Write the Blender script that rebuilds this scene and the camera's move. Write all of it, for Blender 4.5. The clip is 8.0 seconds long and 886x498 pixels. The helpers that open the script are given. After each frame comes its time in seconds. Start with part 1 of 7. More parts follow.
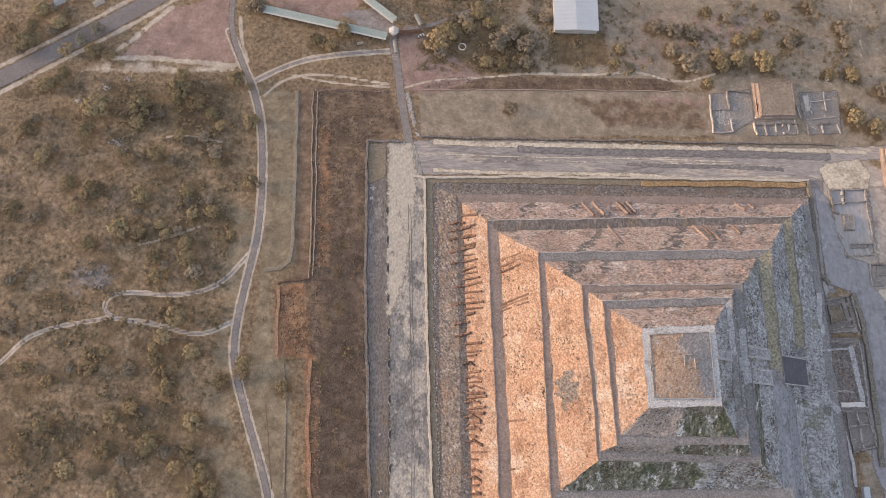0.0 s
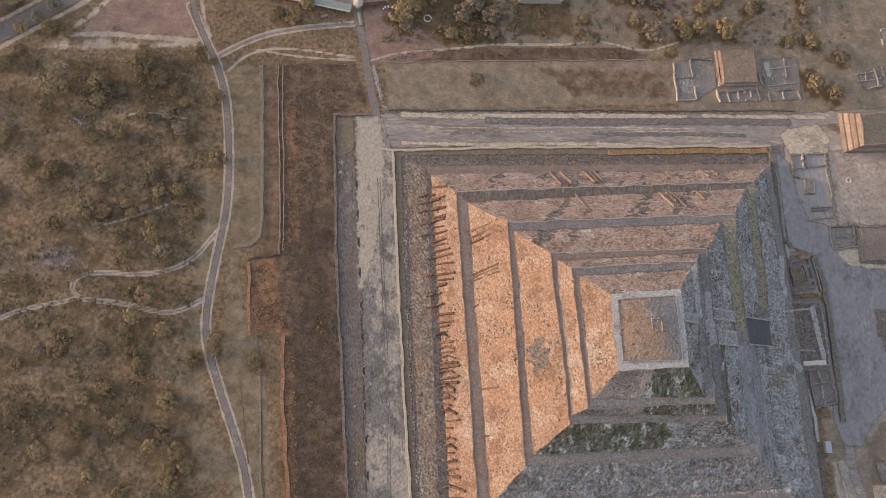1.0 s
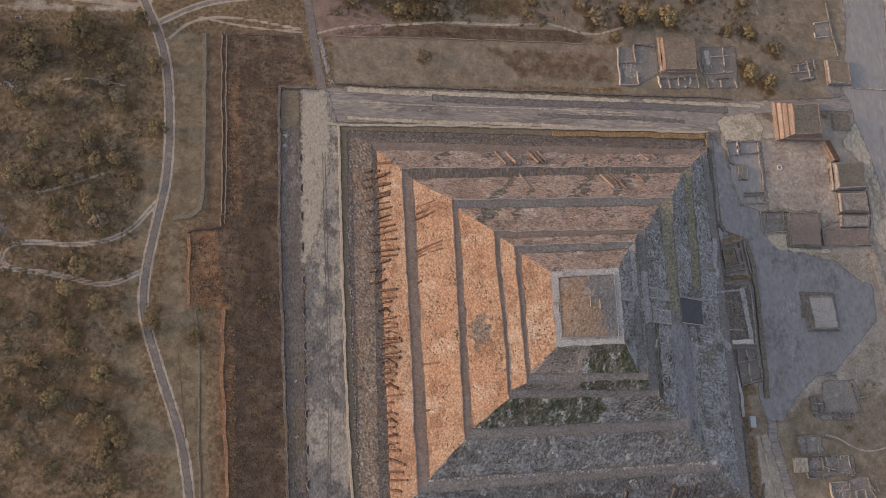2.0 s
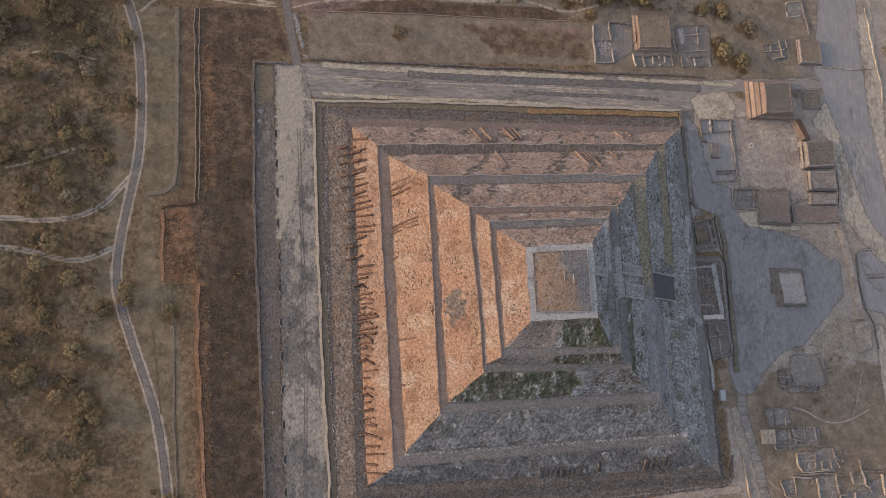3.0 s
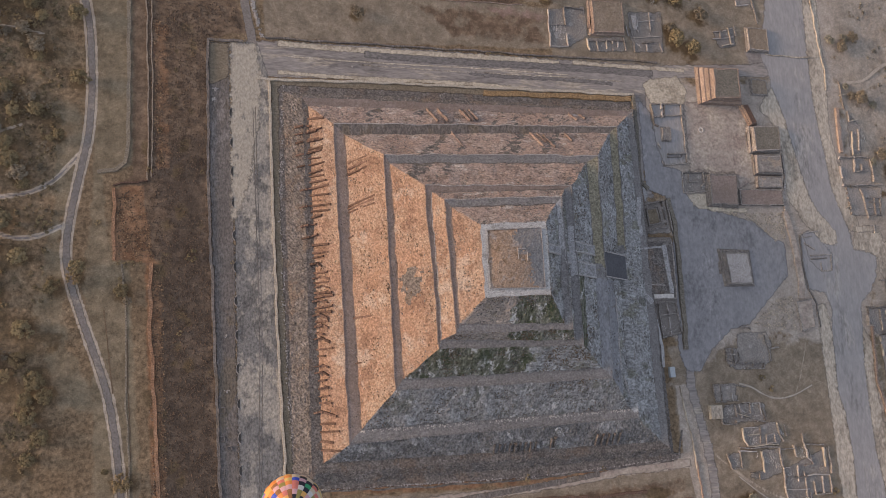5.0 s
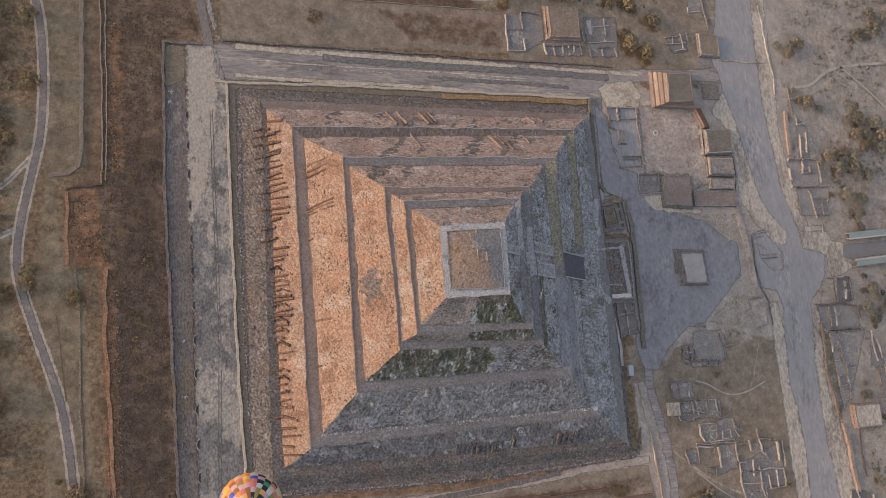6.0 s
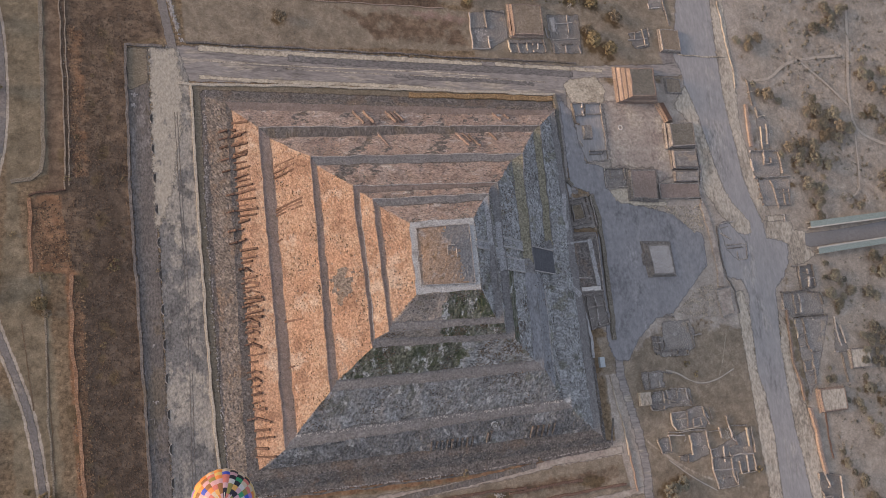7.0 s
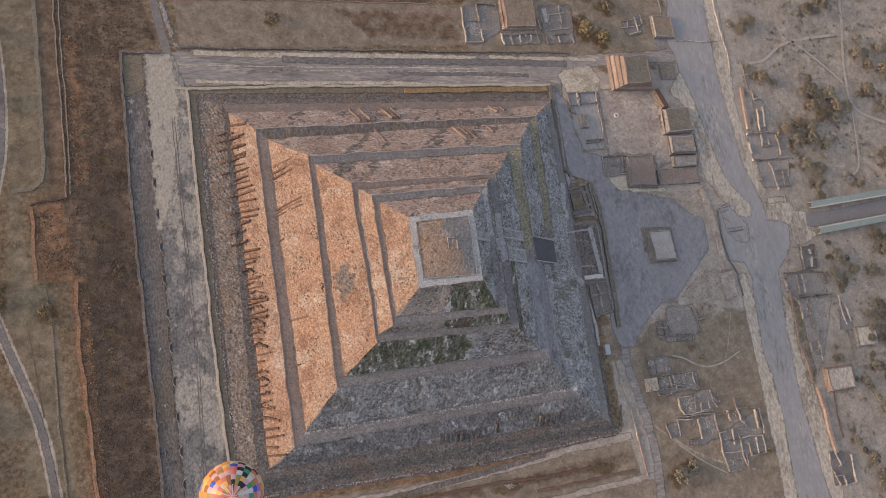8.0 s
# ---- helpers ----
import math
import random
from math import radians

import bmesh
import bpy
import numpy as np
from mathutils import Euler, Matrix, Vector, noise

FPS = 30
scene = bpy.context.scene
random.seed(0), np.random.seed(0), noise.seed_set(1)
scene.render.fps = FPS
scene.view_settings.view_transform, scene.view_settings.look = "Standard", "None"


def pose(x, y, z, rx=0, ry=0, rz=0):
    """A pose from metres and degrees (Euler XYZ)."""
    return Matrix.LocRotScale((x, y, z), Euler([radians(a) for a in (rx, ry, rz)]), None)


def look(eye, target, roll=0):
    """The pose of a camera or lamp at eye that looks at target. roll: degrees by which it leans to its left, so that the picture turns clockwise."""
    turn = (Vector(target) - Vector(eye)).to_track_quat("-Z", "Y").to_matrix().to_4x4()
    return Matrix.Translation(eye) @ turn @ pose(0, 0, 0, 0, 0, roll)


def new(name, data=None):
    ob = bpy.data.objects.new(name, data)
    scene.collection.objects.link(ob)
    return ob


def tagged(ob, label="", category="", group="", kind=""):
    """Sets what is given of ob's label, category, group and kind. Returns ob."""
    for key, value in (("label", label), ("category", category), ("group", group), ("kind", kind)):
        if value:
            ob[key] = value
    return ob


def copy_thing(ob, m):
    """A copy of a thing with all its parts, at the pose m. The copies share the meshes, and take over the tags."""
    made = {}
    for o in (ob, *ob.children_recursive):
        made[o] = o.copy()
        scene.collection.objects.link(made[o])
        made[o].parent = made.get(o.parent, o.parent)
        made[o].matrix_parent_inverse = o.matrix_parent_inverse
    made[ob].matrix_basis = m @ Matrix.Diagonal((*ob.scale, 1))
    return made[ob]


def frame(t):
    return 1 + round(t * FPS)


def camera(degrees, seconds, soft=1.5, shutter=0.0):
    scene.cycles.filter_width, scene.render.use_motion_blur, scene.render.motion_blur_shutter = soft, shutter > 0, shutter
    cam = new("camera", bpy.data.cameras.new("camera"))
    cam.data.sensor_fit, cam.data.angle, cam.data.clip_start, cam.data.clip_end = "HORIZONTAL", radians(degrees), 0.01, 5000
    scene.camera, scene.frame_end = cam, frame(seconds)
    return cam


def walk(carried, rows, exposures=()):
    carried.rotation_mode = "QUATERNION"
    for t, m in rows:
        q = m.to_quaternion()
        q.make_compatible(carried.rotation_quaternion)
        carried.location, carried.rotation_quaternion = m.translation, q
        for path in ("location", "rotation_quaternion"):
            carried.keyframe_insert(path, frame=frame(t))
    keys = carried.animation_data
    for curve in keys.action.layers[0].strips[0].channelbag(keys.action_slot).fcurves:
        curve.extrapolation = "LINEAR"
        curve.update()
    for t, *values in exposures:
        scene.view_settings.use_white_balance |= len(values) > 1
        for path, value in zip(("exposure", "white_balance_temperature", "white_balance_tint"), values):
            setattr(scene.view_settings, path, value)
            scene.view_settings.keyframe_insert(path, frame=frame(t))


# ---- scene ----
cam = camera(61.94, 8.0, soft=0.85)
PATH = [
    (0.0, pose(-123.93, -36.81, 416.60, 14.766, -1.828, 0.367)),
    (0.5, pose(-123.62, -38.65, 417.37, 13.754, -2.511, -0.372)),
    (1.0, pose(-123.23, -40.78, 417.85, 13.160, -3.616, -1.514)),
    (1.5, pose(-123.55, -42.89, 418.21, 12.524, -6.163, -1.629)),
    (2.0, pose(-123.25, -44.55, 419.11, 11.795, -8.057, -1.372)),
    (3.5, pose(-121.61, -50.90, 420.39, 10.087, -10.340, -1.995)),
    (4.0, pose(-120.82, -53.33, 421.08, 9.905, -11.050, -2.219)),
    (4.5, pose(-120.26, -55.90, 421.51, 9.963, -11.628, -2.068)),
    (6.0, pose(-118.63, -62.22, 423.08, 11.173, -15.401, -3.357)),
    (6.5, pose(-118.16, -63.91, 423.70, 11.610, -16.412, -4.511)),
    (7.0, pose(-117.62, -66.18, 424.47, 11.976, -17.163, -5.319)),
    (7.5, pose(-116.83, -68.37, 425.25, 12.284, -16.911, -6.462)),
    (8.0, pose(-116.19, -70.50, 425.93, 12.631, -16.302, -7.568)),
]
walk(cam, PATH, [(0.0, 1.53, 6530, 10), (0.5, 1.41, 6600, 10), (1.0, 1.12, 6720, 10), (1.5, 0.82, 6800, 10), (2.0, 0.77, 6700, 10), (3.5, 0.79, 6480, 10), (4.5, 0.84, 6460, 10), (6.0, 0.91, 6450, 10), (8.0, 0.95, 6450, 10)])

# ---- daylight: low morning sun over the eastern plain, pale sky ----
SUN_UP, SUN_SIDE = 10.0, 9.0          # degrees above the horizon; degrees that it stands off the -x axis towards +y
sun_way = Vector((-math.cos(radians(SUN_SIDE)) * math.cos(radians(SUN_UP)),
                  math.sin(radians(SUN_SIDE)) * math.cos(radians(SUN_UP)), math.sin(radians(SUN_UP))))
world = bpy.data.worlds.new("sky")
world.use_nodes = True
scene.world = world
sky = world.node_tree.nodes.new("ShaderNodeTexSky")
sky.sky_type, sky.sun_disc = "NISHITA", False
sky.sun_elevation = radians(SUN_UP)
sky.sun_rotation = math.atan2(sun_way.x, sun_way.y)
sky.dust_density, sky.air_density = 5.0, 0.7
back = world.node_tree.nodes["Background"]
back.inputs["Strength"].default_value = 0.15
haze = world.node_tree.nodes.new("ShaderNodeMix")      # thin even morning haze over the whole sky
haze.data_type = "RGBA"
haze.inputs[0].default_value, haze.inputs[7].default_value = 0.5, (2.47, 2.56, 2.96, 1)
world.node_tree.links.new(sky.outputs[0], haze.inputs[6])
world.node_tree.links.new(haze.outputs[2], back.inputs["Color"])
sun = new("sun", bpy.data.lights.new("sun", "SUN"))
sun.data.energy, sun.data.angle, sun.data.color = 1.5, radians(13.0), (1.0, 0.63, 0.44)
sun.matrix_world = look(sun_way * 900, (0, 0, 0))


# ---- materials ----
def surface(name, cols, grain=(0.12, 1.1), rough=0.92, bump=0.35, reach=0.4, seam=None, spots=None, random_tint=0.0, metal=0.0, stretch=None, vivid=0.9, deep=0.6, patches=()):
    """Three base colours mixed at two sizes of noise (in 1/m), with relief; spots: (colour, size, share) of scattered dark or pale flecks; patches: (colour, size, start, share) of broad ragged stains."""
    m = bpy.data.materials.new(name)
    m.use_nodes = True
    cols = [tuple(sum(c) / 3 + (v - sum(c) / 3) * vivid for v in c) for c in cols]
    nt = m.node_tree
    n, link = nt.nodes, nt.links.new
    b = n["Principled BSDF"]
    b.inputs["Roughness"].default_value, b.inputs["Metallic"].default_value = rough, metal
    b.inputs["Specular IOR Level"].default_value = 0.25
    at = n.new("ShaderNodeTexCoord")
    place = at.outputs["Object"]
    if stretch:
        mp = n.new("ShaderNodeMapping")
        mp.inputs["Scale"].default_value = stretch
        link(place, mp.inputs["Vector"])
        place = mp.outputs["Vector"]
    def noisy(scale, detail, shape=0.6):
        t = n.new("ShaderNodeTexNoise")
        t.inputs["Scale"].default_value, t.inputs["Detail"].default_value, t.inputs["Roughness"].default_value = scale, detail, shape
        link(place, t.inputs["Vector"])
        return t.outputs["Fac"]
    def ramp(fac, lo, hi):
        r = n.new("ShaderNodeMapRange")
        r.inputs["From Min"].default_value, r.inputs["From Max"].default_value = lo, hi
        link(fac, r.inputs["Value"])
        return r.outputs["Result"]
    def mix(fac, a, c, blend="MIX"):
        x = n.new("ShaderNodeMix")
        x.data_type, x.blend_type = "RGBA", blend
        for sock, v in ((x.inputs[0], fac), (x.inputs[6], a), (x.inputs[7], c)):
            if isinstance(v, (tuple, list)):
                sock.default_value = (*v, 1)
            elif isinstance(v, float):
                sock.default_value = v
            else:
                link(v, sock)
        return x.outputs[2]
    big, small = noisy(grain[0], 4), noisy(grain[1], 5, 0.7)
    col = mix(ramp(big, 0.38, 0.62), cols[0], cols[1])
    col = mix(ramp(small, 0.42, 0.66), col, cols[2])
    fine = noisy(grain[1] * 2.2, 4, 0.7)
    col = mix(deep, col, mix(ramp(fine, 0.34, 0.66), (0.3, 0.3, 0.3), (1.7, 1.7, 1.7)), "MULTIPLY")
    for k, (tone, size, start, share) in enumerate(patches):
        wide = n.new("ShaderNodeTexNoise")
        wide.inputs["Scale"].default_value, wide.inputs["Detail"].default_value, wide.inputs["Roughness"].default_value = size, 7, 0.66
        shift = n.new("ShaderNodeVectorMath")
        shift.operation = "ADD"
        shift.inputs[1].default_value = (31.0 * k + 17, 11.0 * k, 5.0)
        link(place, shift.inputs[0]), link(shift.outputs[0], wide.inputs["Vector"])
        m2 = n.new("ShaderNodeMath")
        m2.operation = "MULTIPLY"
        m2.inputs[1].default_value = share
        link(ramp(wide.outputs["Fac"], start, start + 0.06), m2.inputs[0])
        col = mix(m2.outputs[0], col, mix(0.7, tone, mix(1.0, tone, mix(ramp(fine, 0.34, 0.66), (0.35,) * 3, (1.6,) * 3), "MULTIPLY")))
    if spots:
        v = n.new("ShaderNodeTexVoronoi")
        v.inputs["Scale"].default_value = spots[1]
        link(at.outputs["Object"], v.inputs["Vector"])
        col = mix(ramp(v.outputs["Distance"], spots[2], spots[2] * 0.6), col, spots[0])
    if random_tint:
        info = n.new("ShaderNodeObjectInfo")
        col = mix(1.0, col, mix(info.outputs["Random"], (1 - random_tint,) * 3, (1 + random_tint,) * 3), "MULTIPLY")
    link(col, b.inputs["Base Color"])
    # the worn rim of a laid sheet frays into the ground below
    rim = n.new("ShaderNodeAttribute")
    rim.attribute_name = "rim"
    fray = n.new("ShaderNodeTexNoise")
    fray.inputs["Scale"].default_value, fray.inputs["Detail"].default_value, fray.inputs["Roughness"].default_value = 0.22, 8, 0.7
    link(at.outputs["Object"], fray.inputs["Vector"])
    def calc(kind, a, c):
        x = n.new("ShaderNodeMath")
        x.operation = kind
        for sock, v in ((x.inputs[0], a), (x.inputs[1], c)):
            if isinstance(v, float):
                sock.default_value = v
            else:
                link(v, sock)
        return x.outputs[0]
    r = rim.outputs["Fac"]
    window = calc("MULTIPLY", calc("MULTIPLY", r, calc("SUBTRACT", 1.0, r)), 10.0)
    gone = calc("ADD", r, calc("MULTIPLY", calc("SUBTRACT", fray.outputs["Fac"], 0.5), window))
    link(ramp(gone, 0.76, 0.3), b.inputs["Alpha"])
    if bump:
        bp = n.new("ShaderNodeBump")
        bp.inputs["Strength"].default_value, bp.inputs["Distance"].default_value = bump, reach
        h = n.new("ShaderNodeMath")
        h.operation = "ADD"
        link(small, h.inputs[0]), link(fine, h.inputs[1])
        link(h.outputs[0], bp.inputs["Height"])
        link(bp.outputs[0], b.inputs["Normal"])
    return m


def tinted(name, cols, low=.55, high=1.55):
    """A cover whose tone differs from one small piece to the next."""
    m = surface(name, cols, (.1, 1.5), .95, 0)
    nt = m.node_tree
    b = nt.nodes["Principled BSDF"]
    geo = nt.nodes.new("ShaderNodeNewGeometry")
    x = nt.nodes.new("ShaderNodeMix")
    x.data_type, x.blend_type = "RGBA", "MULTIPLY"
    x.inputs[0].default_value = 1
    tone = nt.nodes.new("ShaderNodeMix")
    tone.data_type = "RGBA"
    tone.inputs[6].default_value, tone.inputs[7].default_value = (low,) * 3 + (1,), (high, high * .96, high * .9, 1)
    nt.links.new(geo.outputs["Random Per Island"], tone.inputs[0])
    nt.links.new(b.inputs["Base Color"].links[0].from_socket, x.inputs[6])
    nt.links.new(tone.outputs[2], x.inputs[7])
    nt.links.new(x.outputs[2], b.inputs["Base Color"])
    return m


RUST_EARTH = surface("rusty_earth", ((0.30, 0.175, 0.105), (0.36, 0.225, 0.145), (0.21, 0.125, 0.08)), (0.2, 0.8), 0.95, 0.6, deep=0.8, vivid=1.0)
RIDGE_EARTH = surface("ridge_earth", ((0.29, 0.225, 0.165), (0.34, 0.275, 0.21), (0.2, 0.155, 0.115)), (0.2, 0.8), 0.95, 0.6, deep=0.8)
STRAW_EARTH = surface("straw_earth", ((0.235, 0.195, 0.145), (0.275, 0.23, 0.172), (0.18, 0.15, 0.112)), (0.2, 0.8), 0.95, 0.5, deep=0.7)
BANK_EARTH = surface("dull_bank_earth", ((0.18, 0.16, 0.128), (0.22, 0.196, 0.16), (0.13, 0.115, 0.09)), (0.15, 0.7), 0.95, 0.5, deep=0.7)
VERGE_BITS = tinted("pale_pebbles", ((0.38, 0.33, 0.265), (0.44, 0.39, 0.32), (0.3, 0.26, 0.21)), .5, 1.5)
STONE_BITS = tinted("loose_stones", ((0.2, 0.186, 0.175), (0.25, 0.234, 0.222), (0.16, 0.148, 0.138)), .4, 1.5)
NICHE_FLOOR = surface("dark_niche_floor", ((0.075, 0.066, 0.058), (0.1, 0.088, 0.078), (0.055, 0.049, 0.043)), (0.3, 1.0), 0.9, 0.2, deep=0.4)
# stone of the sunlit -x face, reddened to carry the sun's warmth
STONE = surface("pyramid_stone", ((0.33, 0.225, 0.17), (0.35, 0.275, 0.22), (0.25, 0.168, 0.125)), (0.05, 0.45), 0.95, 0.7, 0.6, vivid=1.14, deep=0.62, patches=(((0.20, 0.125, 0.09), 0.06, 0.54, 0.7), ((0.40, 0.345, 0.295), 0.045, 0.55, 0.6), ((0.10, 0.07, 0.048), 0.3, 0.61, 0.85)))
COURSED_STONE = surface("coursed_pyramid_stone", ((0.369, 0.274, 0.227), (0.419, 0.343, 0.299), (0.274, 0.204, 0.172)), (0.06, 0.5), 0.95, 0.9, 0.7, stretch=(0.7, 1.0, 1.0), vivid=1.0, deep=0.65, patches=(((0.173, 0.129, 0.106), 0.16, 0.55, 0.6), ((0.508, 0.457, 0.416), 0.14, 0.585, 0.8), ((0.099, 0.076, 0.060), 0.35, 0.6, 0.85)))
# mossy stone of the shaded slopes, their shade greyed into its colour
SHADED_MOSSY_STONE = surface("shaded_mossy_stone", ((0.273, 0.262, 0.254), (0.349, 0.338, 0.326), (0.196, 0.188, 0.176)), (0.1, 0.34), 0.95, 0.9, 0.7, stretch=(1.0, 0.6, 0.6), deep=0.8, patches=(((0.159, 0.155, 0.122), 0.08, 0.55, 0.65), ((0.533, 0.514, 0.495), 0.2, 0.585, 0.8), ((0.107, 0.104, 0.093), 0.3, 0.585, 0.8)))
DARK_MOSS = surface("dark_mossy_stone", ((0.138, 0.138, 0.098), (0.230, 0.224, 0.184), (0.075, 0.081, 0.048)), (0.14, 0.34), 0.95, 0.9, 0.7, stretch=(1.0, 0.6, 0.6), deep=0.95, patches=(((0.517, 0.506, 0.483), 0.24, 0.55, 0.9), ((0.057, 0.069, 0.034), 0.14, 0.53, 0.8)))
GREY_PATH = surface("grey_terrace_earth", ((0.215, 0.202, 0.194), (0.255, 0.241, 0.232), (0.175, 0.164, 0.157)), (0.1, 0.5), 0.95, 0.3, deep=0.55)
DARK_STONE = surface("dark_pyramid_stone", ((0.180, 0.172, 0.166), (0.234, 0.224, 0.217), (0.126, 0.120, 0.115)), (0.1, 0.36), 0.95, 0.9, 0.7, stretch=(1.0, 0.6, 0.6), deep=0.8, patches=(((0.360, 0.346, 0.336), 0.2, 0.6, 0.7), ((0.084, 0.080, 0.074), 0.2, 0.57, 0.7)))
MOSSY_BANK = surface("mossy_bank", ((0.165, 0.138, 0.077), (0.242, 0.187, 0.099), (0.099, 0.094, 0.050)), (0.08, 0.5), 0.95, 0.8, 0.6, deep=0.9)
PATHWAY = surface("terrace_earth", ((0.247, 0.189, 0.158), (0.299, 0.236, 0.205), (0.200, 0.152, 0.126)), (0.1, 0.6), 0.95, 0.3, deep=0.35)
CAP = surface("terrace_mortar", ((0.38, 0.345, 0.32), (0.44, 0.405, 0.38), (0.30, 0.27, 0.25)), (0.1, 0.9), 0.9, 0.3, patches=(((0.22, 0.2, 0.185), 0.2, 0.57, 0.7), ((0.52, 0.49, 0.46), 0.25, 0.58, 0.8)))
# dark brown-red ribs, darkened further to stand for the shadow beside them
RIB = surface("rib_stone", ((0.163, 0.099, 0.071), (0.197, 0.122, 0.090), (0.116, 0.071, 0.052)), (0.2, 1.2), 0.95, 0.6, random_tint=0.25)
ROAD_RIB = surface("worn_rib_stone", ((0.25, 0.185, 0.152), (0.3, 0.228, 0.19), (0.17, 0.125, 0.104)), (0.2, 0.9), 0.95, 0.7, deep=0.8, random_tint=0.2)
RUBBLE = surface("rubble", ((0.152, 0.134, 0.122), (0.2, 0.178, 0.163), (0.107, 0.094, 0.085)), (0.15, 0.4), 0.95, 0.8, deep=0.8, patches=(((0.310, 0.284, 0.267), 0.3, 0.6, 0.7), ((0.086, 0.076, 0.067), 0.25, 0.57, 0.7), ((0.172, 0.129, 0.099), 0.06, 0.53, 0.6)))
PALE_MORTAR = surface("pale_grey_mortar", ((0.44, 0.43, 0.415), (0.51, 0.497, 0.48), (0.34, 0.328, 0.31)), (0.2, 0.8), 0.9, 0.3, deep=0.6, patches=(((0.25, 0.235, 0.215), 0.16, 0.57, 0.7),))
MORTAR_PATH = surface("grey_mortar_path", ((0.36, 0.35, 0.345), (0.42, 0.41, 0.405), (0.28, 0.268, 0.26)), (0.2, 0.7), 0.9, 0.3, deep=0.6, patches=(((0.2, 0.19, 0.18), 0.2, 0.56, 0.7),))
PALE_STONE = surface("pale_stone", ((0.52, 0.48, 0.44), (0.6, 0.56, 0.52), (0.4, 0.37, 0.34)), (0.3, 2.0), 0.9, 0.3, random_tint=0.25)
MOSS = surface("dry_moss", ((0.165, 0.11, 0.066), (0.2, 0.137, 0.084), (0.115, 0.08, 0.048)), (0.2, 1.4), 0.95, 0.3)
TOP_GRASS = surface("summit_dry_grass", ((0.36, 0.235, 0.15), (0.33, 0.25, 0.19), (0.26, 0.175, 0.115)), (0.09, 0.6), 0.95, 0.6, patches=(((0.37, 0.34, 0.32), 0.12, 0.56, 0.6), ((0.17, 0.115, 0.07), 0.35, 0.56, 0.75), ((0.45, 0.33, 0.24), 0.5, 0.6, 0.6)))
SMOOTH_RAMP = surface("smooth_grey_ramp", ((0.252, 0.249, 0.255), (0.293, 0.289, 0.296), (0.213, 0.208, 0.213)), (0.1, 0.4), 0.93, 0.2, stretch=(1.0, 0.5, 1.0), deep=0.4, patches=(((0.347, 0.342, 0.342), 0.09, 0.56, 0.6), ((0.168, 0.162, 0.151), 0.14, 0.58, 0.6)))
EARTH_SLOPE = surface("bare_earth_slope", ((0.295, 0.248, 0.210), (0.342, 0.295, 0.254), (0.230, 0.192, 0.163)), (0.1, 0.45), 0.95, 0.5, deep=0.6, patches=(((0.177, 0.153, 0.112), 0.2, 0.57, 0.7),))
WALKWAY = surface("pale_paving", ((0.43, 0.375, 0.298), (0.395, 0.348, 0.282), (0.36, 0.32, 0.262)), (0.08, 0.4), 0.9, 0.15, deep=0.35, stretch=(1.0, 0.6, 1.0), patches=(((0.23, 0.215, 0.2), 0.05, 0.53, 0.75), ((0.16, 0.153, 0.145), 0.2, 0.58, 0.7)))
WORN_WALK = surface("worn_grey_paving", ((0.375, 0.335, 0.28), (0.335, 0.302, 0.258), (0.285, 0.26, 0.227)), (0.08, 0.4), 0.9, 0.15, deep=0.5, stretch=(1.0, 0.6, 1.0), patches=(((0.178, 0.172, 0.166), 0.05, 0.455, 0.9), ((0.12, 0.116, 0.112), 0.13, 0.52, 0.8), ((0.42, 0.376, 0.31), 0.1, 0.57, 0.8)))
OLIVE_PATH = surface("olive_terrace_grass", ((0.278, 0.247, 0.168), (0.331, 0.294, 0.210), (0.210, 0.187, 0.126)), (0.1, 0.4), 0.95, 0.5, deep=0.7)
CREAM = surface("cream_dust", ((0.518, 0.447, 0.341), (0.459, 0.395, 0.306), (0.400, 0.343, 0.269)), (0.12, 0.3), 0.95, 0.2, deep=0.4, patches=(((0.318, 0.271, 0.210), 0.06, 0.53, 0.8), ((0.589, 0.518, 0.407), 0.1, 0.58, 0.6)))
# masonry for walls in the sun, its warmth put into the colour
TERRA = surface("sunny_masonry", ((0.31, 0.225, 0.175), (0.36, 0.275, 0.22), (0.22, 0.165, 0.135)), (0.2, 0.9), 0.93, 0.5, random_tint=0.2)
SOIL = surface("bare_court_soil", ((0.359, 0.298, 0.247), (0.449, 0.388, 0.320), (0.286, 0.225, 0.191)), (0.1, 0.2), 0.95, 0.3, deep=0.4)
COURT_SOIL = surface("worn_court_soil", ((0.353, 0.295, 0.249), (0.433, 0.374, 0.308), (0.282, 0.226, 0.193)), (0.06, 0.25), 0.95, 0.2, deep=0.3, patches=(((0.47, 0.402, 0.324), 0.04, 0.53, 0.7), ((0.262, 0.206, 0.18), 0.05, 0.55, 0.6), ((0.25, 0.2, 0.178), 0.16, 0.6, 0.5)))
DARK_STRIP = surface("grey_earth", ((0.155, 0.134, 0.12), (0.20, 0.175, 0.158), (0.125, 0.108, 0.096)), (0.09, 0.5), 0.95, 0.3, deep=0.6, stretch=(1.0, 0.5, 1.0), patches=(((0.27, 0.24, 0.222), 0.12, 0.57, 0.7), ((0.16, 0.125, 0.085), 0.05, 0.54, 0.6)))
# +x slopes: the streaks are their own, the grey stands for shade
SHADED_STREAKED = surface("shaded_streaked_stone", ((0.314, 0.308, 0.300), (0.386, 0.381, 0.374), (0.241, 0.234, 0.220)), (0.1, 0.36), 0.95, 0.8, 0.7, stretch=(0.6, 1.0, 0.6), deep=0.75, patches=(((0.193, 0.185, 0.131), 0.09, 0.54, 0.7), ((0.480, 0.474, 0.468), 0.16, 0.59, 0.7), ((0.123, 0.119, 0.108), 0.28, 0.59, 0.7)))
